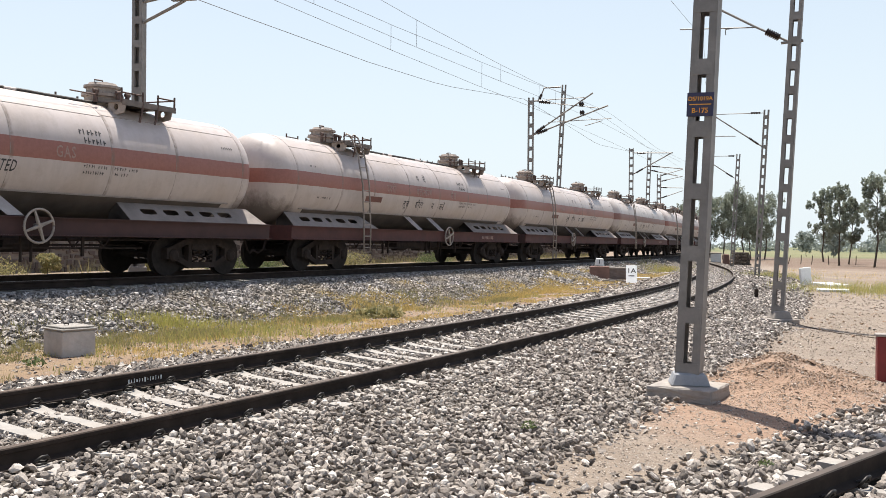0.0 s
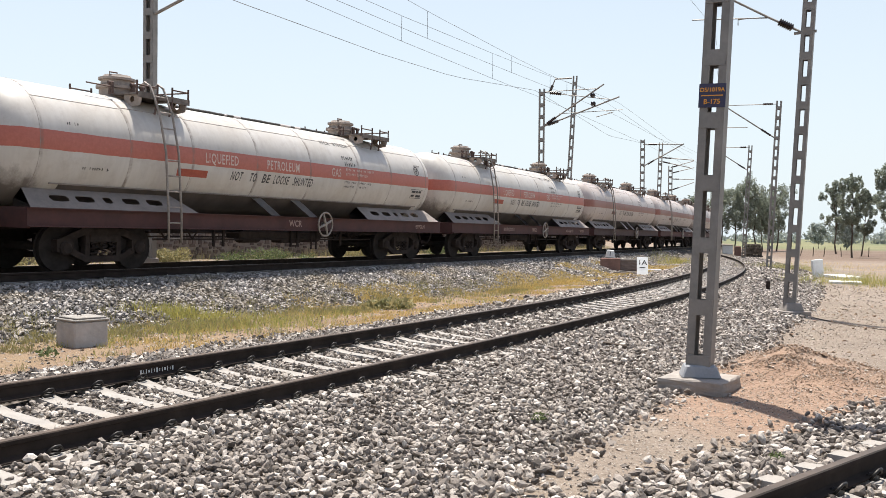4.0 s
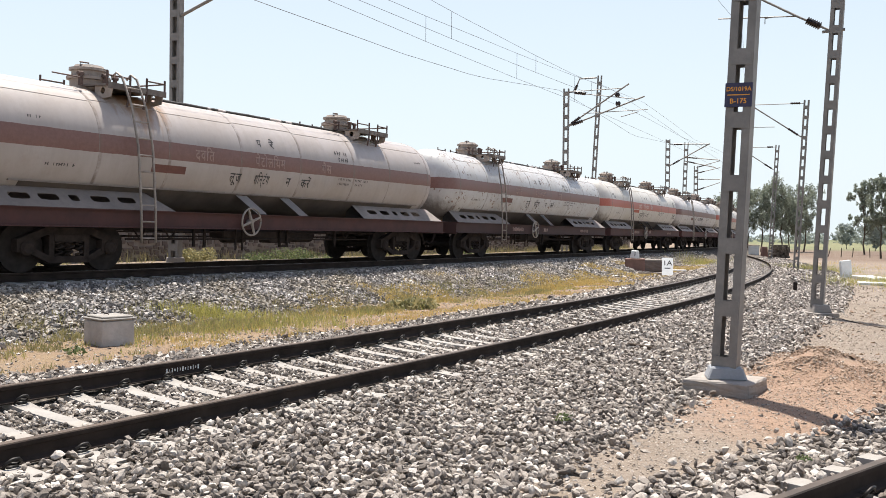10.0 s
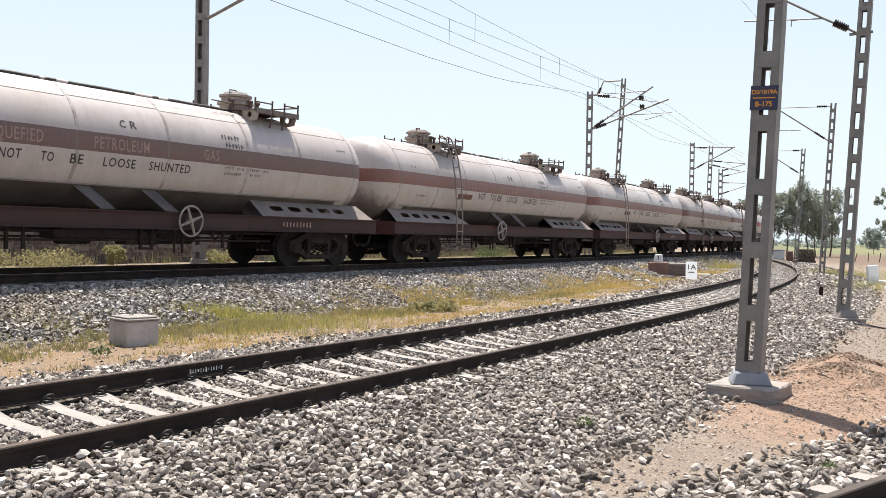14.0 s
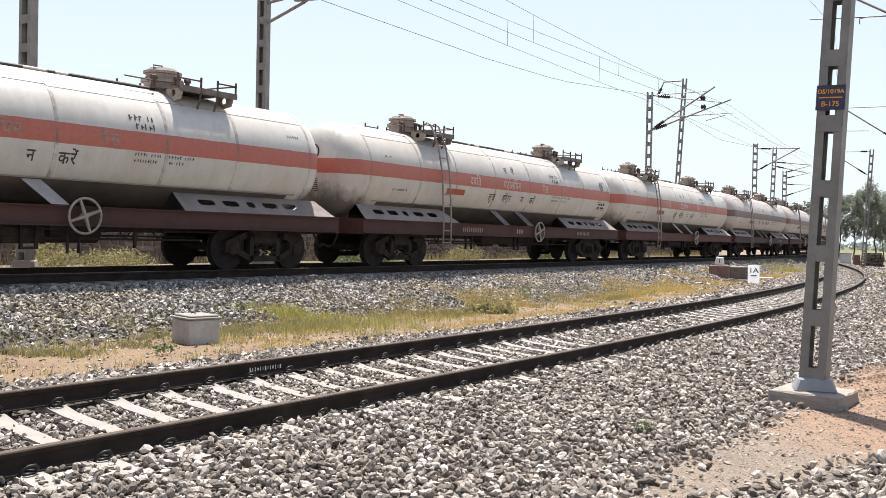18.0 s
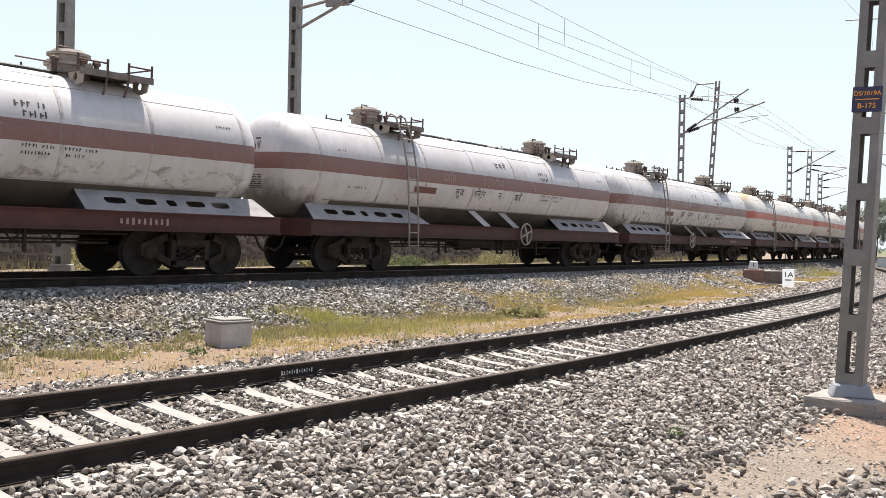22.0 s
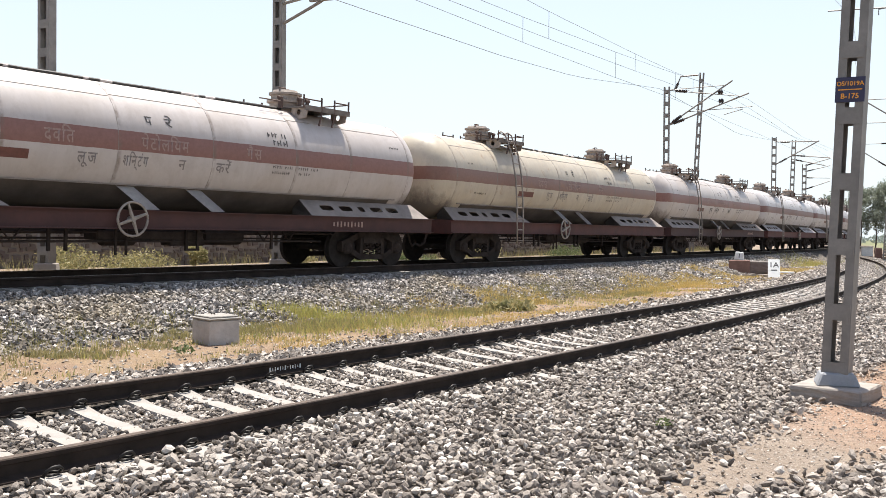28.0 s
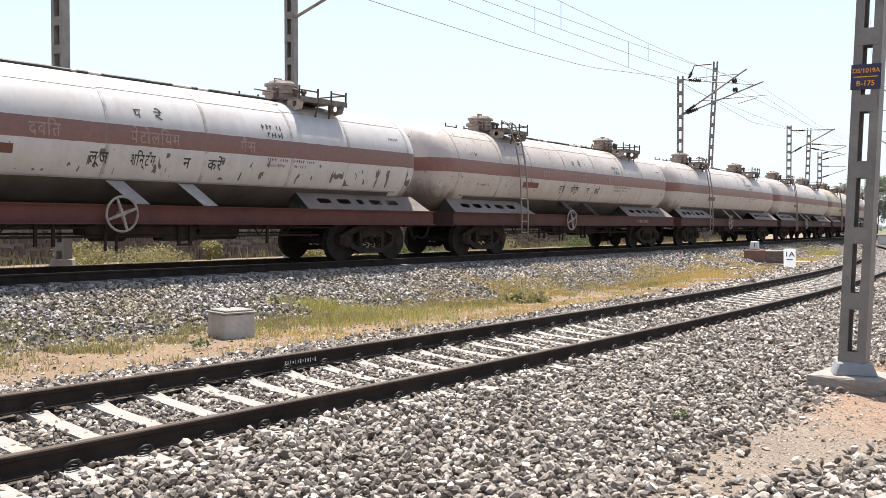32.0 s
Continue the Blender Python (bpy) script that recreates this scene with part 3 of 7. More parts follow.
# ---- rails, sleepers, clips ----
RAIL = ((-0.075, -0.172), (0.075, -0.172), (0.075, -0.160), (0.030, -0.146), (0.010, -0.132), (0.009, -0.055), (0.034, -0.042), (0.036, -0.010), (0.030, 0.0),
        (-0.030, 0.0), (-0.036, -0.010), (-0.034, -0.042), (-0.009, -0.055), (-0.010, -0.132), (-0.030, -0.146), (-0.075, -0.160))


def rail_mesh(name, line, s0, s1, o, z, cant, step=0.6):
    ss = np.arange(s0, s1 + step, step)
    X, Y, H = line.at(ss)
    verts, n = [], len(RAIL)
    for po, pz in RAIL:
        oo = o + po
        verts.append(np.stack([X - oo * np.cos(H), Y + oo * np.sin(H), np.full_like(X, z + pz) + oo * cant], 1))
    V = np.stack(verts, 1).reshape(-1, 3)
    k = np.arange(len(ss) - 1)[:, None] * n
    j = np.arange(n)[None, :]
    F = np.stack([k + j, k + (j + 1) % n, k + n + (j + 1) % n, k + n + j], -1).reshape(-1, 4)
    me = raw_mesh(name, V, F[:, ::-1], M_RAIL)
    me.materials.append(M_HEAD)
    top = np.tile(np.isin(np.arange(n), (7, 8, 9)), len(ss) - 1)
    me.polygons.foreach_set("material_index", top.astype(np.int32))
    return me


def sleeper_mesh():
    bm = bmesh.new()
    secs = ((-1.37, 0.11, 0.02), (-0.9, 0.105, 0.02), (-0.55, 0.085, -0.015), (0.55, 0.085, -0.015), (0.9, 0.105, 0.02), (1.37, 0.11, 0.02))
    rings = [[bm.verts.new(p) for p in ((-0.13, y, -0.20), (0.13, y, -0.20), (w, y, t), (-w, y, t))] for y, w, t in secs]
    for a, b in zip(rings, rings[1:]):
        for k in range(4):
            bm.faces.new((a[k], b[k], b[(k + 1) % 4], a[(k + 1) % 4]))
    bm.faces.new(rings[0])
    bm.faces.new(rings[-1][::-1])
    bmesh.ops.recalc_face_normals(bm, faces=bm.faces[:])
    return mesh_of("sleeper", bm, M_SLEEPER)


def clip_mesh():
    """A spring clip: a bent steel rod beside the rail foot."""
    bm = bmesh.new()
    pts = [(-0.075, 0.02, -0.02), (-0.06, -0.01, 0.03), (-0.02, -0.02, 0.055), (0.03, -0.02, 0.055), (0.065, -0.005, 0.025), (0.05, 0.03, 0.0), (0.0, 0.045, 0.012), (-0.03, 0.06, 0.0)]
    pipe(bm, pts, 0.013, 6)
    bar(bm, (0, 0.03, -0.02), (0.09, 0.07, 0.035))
    return mesh_of("rail_clip", bm, M_CLIP, True)


ME_SLEEPER, ME_CLIP = sleeper_mesh(), clip_mesh()


def lay_track(name, line, s0, s1, z, cant, first, spacing, sl0, sl1, clips=None, label=""):
    tr = tagged(empty(name), label, "railway track", kind="structure")
    for o in (0.874, -0.874):
        part("rail", rail_mesh("rail", line, s0, s1, o, z, cant), None, tr)
    n0, n1 = math.ceil((sl0 - first) / spacing), math.floor((sl1 - first) / spacing)
    for n in range(n0, n1 + 1):
        s = first + n * spacing
        x, y, h = line.at(s)
        ob = part("sleeper", ME_SLEEPER, None, tr)
        ob.matrix_basis = Matrix.Translation((x, y, z - 0.192)) @ Matrix.Rotation(math.pi / 2 - h + random.uniform(-0.01, 0.01), 4, "Z") @ Matrix.Rotation(math.atan(cant), 4, "X")
        if clips and clips[0] <= s <= clips[1]:
            for o, side in ((0.874, -1), (-0.874, -1), (0.874, 1), (-0.874, 1)):
                if side > 0 and s > clips[0] + 0.6 * (clips[1] - clips[0]):
                    continue
                cx, cy, _ = line.at(s, o + side * 0.10)
                cb = part("rail_clip", ME_CLIP, None, tr)
                cb.matrix_basis = Matrix.Translation((cx, cy, z - 0.155 + (o + side * 0.10) * cant)) @ Matrix.Rotation(math.pi / 2 - h + (math.pi if side > 0 else 0), 4, "Z")
    return tr


loop_track = lay_track("loop_track", loop_line, -40, 90, 0.0, LOOP_CANT, -0.798, 0.6, -14, 88, (-4.2, 32), "dark steel rails on pale concrete sleepers")
main_track = lay_track("main_track", main_line, -60, 200, MAIN_Z, MAIN_CANT, 0.0, 0.6, -12, 44, None, "dark main line rails on concrete sleepers")
side_track = lay_track("side_track", side_line, -22, 30, -0.05, 0.0, 0.2, 0.6, -12, 18, (-3, 8), "siding rails on pale concrete sleepers")


# ---- ballast stones ----
GOLD = (1 + math.sqrt(5)) / 2
ROCK = np.array([(0, a, b * GOLD) for a in (-1, 1) for b in (-1, 1)] + [(a, b * GOLD, 0) for a in (-1, 1) for b in (-1, 1)] + [(b * GOLD, 0, a) for a in (-1, 1) for b in (-1, 1)]) / math.hypot(1, GOLD)


def rock_faces():
    """The twenty sides of a rough rock, wound outwards."""
    d = np.linalg.norm(ROCK[:, None] - ROCK[None], axis=2)
    near_ = (d > 0.1) & (d < 1.2)
    out = []
    for i, j, k in itertools.combinations(range(12), 3):
        if near_[i, j] and near_[j, k] and near_[i, k]:
            turn = np.dot(np.cross(ROCK[j] - ROCK[i], ROCK[k] - ROCK[i]), ROCK[i])
            out.append((i, j, k) if turn > 0 else (i, k, j))
    return np.array(out)


ROCK_FACES = rock_faces()


def stones(name, line, s0, s1, o0, o1, count, size, seed, parent=None, dens=None, sleepers=None, free=False, label="", mat=None, around=None, packed=0, lift=0.0, ends=0.75):
    rng = np.random.default_rng(seed)
    if packed:
        # stones side by side in two courses, the upper ones proud
        rows_ = []
        for lay in ({1: 0.75, 2: 1.0, 3: 0.0, 4: 1.0}[packed],):
            step = size * (1.12 if lay else 1.2)
            S, O = np.meshgrid(np.arange(s0, s1, step), np.arange(o0, o1, step))
            S, O = S.ravel(), O.ravel() + (S.ravel() / step % 2 // 1) * step * 0.5
            rows_.append(np.stack([S + rng.uniform(-0.36, 0.36, len(S)) * step, O + rng.uniform(-0.36, 0.36, len(S)) * step, np.full(len(S), lay)], 1))
        rows_ = np.concatenate(rows_)
        s, o, course = rows_.T
        count = len(s)
    else:
        s, o = rng.uniform(s0, s1, count), rng.uniform(o0, o1, count)
        course = rng.uniform(0, 1, count)
    if dens is not None:
        keep = rng.uniform(0, 1, count) < dens(s, o)
        s, o, course = s[keep], o[keep], course[keep]
    if sleepers is not None:
        first, sp = sleepers
        d = np.abs((s - first + sp / 2) % sp - sp / 2)
        keep = (d > 0.095) | (np.abs(o) > 1.40) | (rng.uniform(0, 1, len(s)) < np.where(np.abs(o) > 1.02, ends, 0.15))
        keep &= np.abs(np.abs(o) - 0.874) > 0.10
        s, o, course = s[keep], o[keep], course[keep]
    x, y, h = line.at(s, o)
    if around:
        x, y = rng.normal(around[0], around[2], len(s)), rng.normal(around[1], around[3], len(s))
    z, gr, _, _ = ground_z(x, y)
    keep = (gr < 0.6) if free else rng.uniform(0, 1, len(x)) < gr * 1.1
    x, y, z, course = x[keep], y[keep], z[keep], course[keep]
    n = len(x)
    cube = np.array([(-1, -1, -1), (1, -1, -1), (1, 1, -1), (-1, 1, -1), (-1, -1, 1), (1, -1, 1), (1, 1, 1), (-1, 1, 1)], float) * 0.5
    broken = packed in (2, 4)
    if packed == 4:
        V = cube[None] * (1 + rng.uniform(-0.55, 0.22, (n, 8, 3)))
        V *= (size * rng.uniform(0.6, 1.4, n))[:, None, None] * np.stack([rng.uniform(1.1, 1.75, n), rng.uniform(0.8, 1.15, n), rng.uniform(0.5, 0.9, n)], 1)[:, None, :]
    elif packed == 2:
        V = ROCK[None] * 0.60 * rng.uniform(0.66, 1.20, (n, 12, 1))
        V *= (size * rng.uniform(0.55, 1.35, n))[:, None, None] * np.stack([rng.uniform(1.1, 1.7, n), rng.uniform(0.8, 1.15, n), rng.uniform(0.55, 0.95, n)], 1)[:, None, :]
    else:
        V = cube[None] * (1 + rng.uniform(-0.34, 0.12, (n, 8, 3)))
        V *= (size * rng.uniform(0.62, 1.28, n))[:, None, None] * np.stack([rng.uniform(0.9, 1.4, n), rng.uniform(0.75, 1.1, n), rng.uniform(0.75, 1.15, n)], 1)[:, None, :]
    tumble = 0.6 if broken else 0.5
    a, b, c = rng.uniform(0, 6.3, n), rng.normal(0, tumble, n), rng.normal(0, tumble, n)
    ca_, sa_, cb, sb, cc, sc = np.cos(a), np.sin(a), np.cos(b), np.sin(b), np.cos(c), np.sin(c)
    R = np.empty((n, 3, 3))
    R[:, 0] = np.stack([ca_ * cb, ca_ * sb * sc - sa_ * cc, ca_ * sb * cc + sa_ * sc], 1)
    R[:, 1] = np.stack([sa_ * cb, sa_ * sb * sc + ca_ * cc, sa_ * sb * cc - ca_ * sc], 1)
    R[:, 2] = np.stack([-sb, cb * sc, cb * cc], 1)
    V = np.einsum("nij,nkj->nki", R, V)
    if free:
        V[:, :, 2] *= 0.6
        lift += 0.02 * size
    V += np.stack([x, y, z + lift + size * (course * 1.05 - 0.5 + (rng.uniform(-0.85, 0.45, n) if broken else rng.uniform(-0.18, 0.22, n)))], 1)[:, None, :]
    F = np.array([(4, 5, 6, 7), (0, 1, 5, 4), (1, 2, 6, 5), (2, 3, 7, 6), (3, 0, 4, 7)])
    if packed == 2:
        faces = (np.arange(n)[:, None, None] * 12 + ROCK_FACES[None]).reshape(-1, 3)
    elif packed == 4:
        faces = (np.arange(n)[:, None, None] * 8 + np.concatenate([F, [(3, 2, 1, 0)]])[None]).reshape(-1, 4)
    elif free:
        # small splinters: four corners in the soil and a point
        tip = V[:, 4:].mean(1) + rng.normal(0, 0.2, (n, 3)) * size * np.array([1, 1, 0.2])
        V = np.concatenate([V[:, :4], tip[:, None]], 1)
        faces = (np.arange(n)[:, None, None] * 5 + np.array([(0, 1, 4), (1, 2, 4), (2, 3, 4), (3, 0, 4)])[None]).reshape(-1, 3)
    else:
        faces = (np.arange(n)[:, None, None] * 8 + F[None]).reshape(-1, 4)
    ob = new(name, raw_mesh(name, V.reshape(-1, 3), faces, mat or M_STONE))
    return tagged(ob, label or "pale grey crushed stone ballast", "ballast", kind="stuff")


def fade(s_full, s_end):
    return lambda s, o: np.clip((s_end - s) / (s_end - s_full), 0.1, 1)


LOOP_SL = (-0.798, 0.6)
stones("ballast", loop_line, -3.4, 7, -4.7, -0.98, 0, 0.052, 1, sleepers=LOOP_SL, packed=2)
stones("ballast", loop_line, 7, 16, -4.6, -0.98, 0, 0.050, 51, sleepers=LOOP_SL, packed=4)
stones("ballast", loop_line, -3.4, 8, -4.4, -0.98, 0, 0.060, 19, sleepers=LOOP_SL, packed=3)
stones("ballast", loop_line, 16, 34, -4.4, -0.98, 0, 0.060, 8, sleepers=LOOP_SL, packed=4)
stones("ballast", loop_line, 34, 88, -4.4, -0.98, 9000, 0.11, 9, sleepers=LOOP_SL)
stones("ballast", loop_line, 32, 88, -0.76, 0.76, 8000, 0.08, 12, sleepers=LOOP_SL, lift=-0.04)
stones("ballast", loop_line, -3.4, 8, -0.76, 0.76, 0, 0.046, 2, sleepers=LOOP_SL, packed=2, lift=-0.008)
stones("ballast", loop_line, 8, 14, -0.76, 0.76, 0, 0.048, 52, sleepers=LOOP_SL, packed=4, lift=-0.008)
stones("ballast", loop_line, -3.4, 14, -0.76, 0.76, 0, 0.050, 20, sleepers=LOOP_SL, packed=3, lift=-0.008)
stones("ballast", loop_line, 14, 32, -0.76, 0.76, 0, 0.066, 13, sleepers=LOOP_SL, packed=1, lift=-0.035)
stones("ballast", loop_line, -3.4, 14, 0.98, 2.9, 0, 0.050, 3, sleepers=LOOP_SL, packed=4)
stones("ballast", loop_line, 14, 60, 0.98, 2.9, 9000, 0.095, 14, sleepers=LOOP_SL)
stones("ballast", main_line, -5.4, 24, -5.2, -1.05, 0, 0.053, 4, sleepers=(0.0, 0.6), mat=M_STONE_GREY, packed=4, dens=lambda s, o: np.clip(1.0 - (-o - 3.0) * 0.35, 0.3, 1))
stones("ballast", main_line, 24, 60, -5.2, -1.05, 14000, 0.085, 15, sleepers=(0.0, 0.6), mat=M_STONE_GREY)
stones("ballast", side_line, -3.2, 9, -0.3, 3.1, 0, 0.060, 5, sleepers=(0.2, 0.6), packed=2, ends=0.12)
stones("ballast", loop_line, -3.4, 26, -5.9, -3.6, 5000, 0.042, 18, dens=lambda s, o: np.exp((o + 4.0) / 0.55), free=True, label="stray ballast stones spilt on soil")


# ---- tank wagon ----
R_TANK, Z_TANK, DISH = 1.315, 2.645, 0.96
HALF = 8.53
WAGON_PITCH = 18.0


def on_tank(x, arc, lift=0.004, side=-1):
    """A point on the barrel: arc is the length up its flank from the middle of the band."""
    a = (0.062 + 1.02 * arc) / R_TANK
    k = max(0.05, 1 - (-(x + 8.22) / DISH) ** 2.63) ** 0.38 if x < -8.22 else 1.0
    r = R_TANK * k + lift
    return Vector((x, side * r * math.cos(a), Z_TANK + r * math.sin(a)))


def on_head(u, v, lift=0.006):
    """A point on the dished end, u to the right and v up from the place of its mark."""
    d = Vector((-0.94, -0.04 - u, 0.42 + v))
    k = ((abs(d.x) / DISH) ** 2.63 + (math.hypot(d.y, d.z) / R_TANK) ** 2.63) ** (-1 / 2.63)
    return Vector((-8.22, 0, Z_TANK)) + d * k + d.normalized() * lift


def wrapped_text(body, x, arc, size, mat_, wrap=True):
    """Letters painted on the near flank of the tank; x grows to the right as one reads."""
    cu = bpy.data.curves.new("letters", "FONT")
    cu.body, cu.size, cu.align_x = body, size, "LEFT"
    cu.space_character = 1.15
    cu.offset = 0.006 * size / 0.27 if wrap else 0.012
    cu.resolution_u = 2
    ob = bpy.data.objects.new("letters", cu)
    scene.collection.objects.link(ob)
    bpy.context.view_layer.update()
    me = bpy.data.meshes.new_from_object(ob.evaluated_get(bpy.context.evaluated_depsgraph_get()))
    bpy.data.objects.remove(ob)
    for v in me.vertices if wrap else ():
        v.co = on_tank(x + v.co.x, arc + v.co.y)
    me.materials.clear()
    me.materials.append(mat_)
    return me


def fitted_words(words, arc, high, mat_, slant=0.0):
    """Condensed letters on the flank, one mesh a word: each fills its own stretch x0 to x1."""
    made = []
    for body, x0, x1 in words:
        me = wrapped_text(body, 0.0, 0.0, 1.0, mat_, False)
        xs, ys = [v.co.x for v in me.vertices], [v.co.y for v in me.vertices]
        lo, hi = (0.0, 0.9) if min(ord(ch) for ch in body) > 200 else (0.0, max(ys))
        for v in me.vertices:
            fy = (v.co.y - lo) / (hi - lo)
            v.co = on_tank(x0 - 0.13 + (v.co.x - min(xs)) / (max(xs) - min(xs)) * (x1 - x0) + slant * fy, arc + fy * high)
        made.append(me)
    return made


def strokes(seed, x0, x1, arc, high, mat_, name="stencil", per=0.10, joined=False):
    """Unreadable painted writing: plain bars on the flank."""
    rng = random.Random(seed)
    bm = bmesh.new()
    x = x0
    if joined:
        add_patch(bm, x0, x1, arc + high * 0.86, arc + high)
    while x < x1 - per * 0.6:
        w = per * rng.uniform(0.25, 0.4)
        add_patch(bm, x, x + w, arc, arc + high * rng.uniform(0.7, 1.0))
        if rng.random() < 0.75:
            y = arc + high * rng.uniform(0.2, 0.6)
            add_patch(bm, x + w, x + w + per * 0.4, y, y + high * 0.22)
        x += per * rng.uniform(0.9, 1.3)
        if rng.random() < 0.12:
            x += per
    return mesh_of(name, bm, mat_)


def add_patch(bm, x0, x1, a0, a1, lift=0.005):
    bm.faces.new([bm.verts.new(on_tank(x - 0.13, a, lift)) for x, a in ((x0, a0), (x1, a0), (x1, a1), (x0, a1))])


def holed_plate(bm, x0, x1, low, high, holes, half_w, half_h, feet=None):
    """A sloping plate from the edge low=(y, z) to high=(y, z) with a row of oval holes."""
    def P(x, v):
        return Vector((x, low[0] + (high[0] - low[0]) * v, low[1] + (high[1] - low[1]) * v))
    cuts = [x0] + [(a + b) / 2 for a, b in zip(holes, holes[1:])] + [x1]
    for k_, (h, a, b) in enumerate(zip(holes, cuts, cuts[1:])):
        half = half_w * (0.5 if k_ == 2 else 1.0)
        rect = [(b, 0.5), (b, 1), (h, 1), (a, 1), (a, 0.5), (a, 0), (h, 0), (b, 0)]
        oval = [(h + half * u, 0.52 + half_h * v) for u, v in ((1.0, 0.1), (0.86, 0.9), (0.0, 1.0), (-0.86, 0.9), (-1.0, 0.1), (-0.86, -0.8), (0.0, -1.0), (0.86, -0.8))]
        rv, ov = [bm.verts.new(P(*q)) for q in rect], [bm.verts.new(P(*q)) for q in oval]
        for k in range(8):
            bm.faces.new((rv[k], rv[(k + 1) % 8], ov[(k + 1) % 8], ov[k]))
    if feet:
        for a, b in ((feet[0], x0), (feet[1], x1)):
            if abs(a - b) < 0.01:
                continue
            bm.faces.new([bm.verts.new(P(*q)) for q in ((a, 0), (b, 0), (b, 0.5), (b, 1))])
    bmesh.ops.remove_doubles(bm, verts=bm.verts[:], dist=1e-4)
    bmesh.ops.recalc_face_normals(bm, faces=bm.faces[:])
    bmesh.ops.solidify(bm, geom=bm.faces[:], thickness=0.014)
    return bm


def build_bogie(wagon, x):
    bg = part("bogie", bevelled(box_bm((0, 0, 0.62), (0.42, 2.0, 0.26)), 0.02), M_BOGIE, wagon, "grimy dark cast steel bogie")
    bg.location = (x, 0, 0)
    for sgn in (-1, 1):
        bm = bmesh.new()
        y = sgn * 1.02
        def beam(pts, wide_=0.13):
            for (xa, za), (xb_, zb_) in zip(pts, pts[1:]):
                d = Vector((xb_ - xa, 0, zb_ - za))
                ang = math.atan2(d.z, d.x)
                bar(bm, ((xa + xb_) / 2, y, (za + zb_) / 2), (d.length + 0.08, 0.15, wide_), Matrix.Rotation(-ang, 4, "Y"))
        beam([(-1.12, 0.62), (-0.55, 0.84), (0.55, 0.84), (1.12, 0.62)], 0.15)
        beam([(-1.02, 0.52), (-0.45, 0.26), (0.45, 0.26), (1.02, 0.52)], 0.13)
        beam([(-0.42, 0.28), (-0.42, 0.84)], 0.12)
        beam([(0.42, 0.28), (0.42, 0.84)], 0.12)
        bar(bm, (-1.0, y, 0.55), (0.42, 0.18, 0.26))
        bar(bm, (1.0, y, 0.55), (0.42, 0.18, 0.26))
        bar(bm, (0, y, 0.70), (0.75, 0.2, 0.14))
        part("side_frame", bm, M_BOGIE, bg)
        bm = bmesh.new()
        for sx in (-0.24, 0.0, 0.24):
            pipe(bm, [(sx + 0.085 * math.cos(i * 1.05), y + sgn * 0.06 + 0.05 * math.sin(i * 1.05), 0.31 + 0.019 * i) for i in range(19)], 0.02, 4)
        part("spring_nest", bm, M_BOGIE, bg)
        for ax in (-1.0, 1.0):
            bm = bmesh.new()
            lathe(bm, ((0.16, 0.0), (0.15, 0.07 * sgn), (0.10, 0.11 * sgn)), 12, "Y", (ax, y + sgn * 0.05, 0.50))
            part("axle_box", bm, M_BOGIE, bg)
    for ax in (-1.0, 1.0):
        bm = bmesh.new()
        prof = ((0.0, -1.02), (0.07, -1.02), (0.07, -0.92), (0.50, -0.915), (0.495, -0.80), (0.53, -0.795), (0.525, -0.77), (0.40, -0.765), (0.16, -0.80), (0.09, -0.74),
                (0.085, 0.74), (0.16, 0.80), (0.40, 0.765), (0.525, 0.77), (0.53, 0.795), (0.495, 0.80), (0.50, 0.915), (0.07, 0.92), (0.07, 1.02), (0.0, 1.02))
        lathe(bm, prof, 22, "Y")
        ws = part("wheelset", bm, M_WHEEL, bg, "dark steel wheels on an axle")
        ws.location = (ax, 0, 0.50)
    return bg


def box_bm(c, size):
    bm = bmesh.new()
    bar(bm, c, size)
    return bm


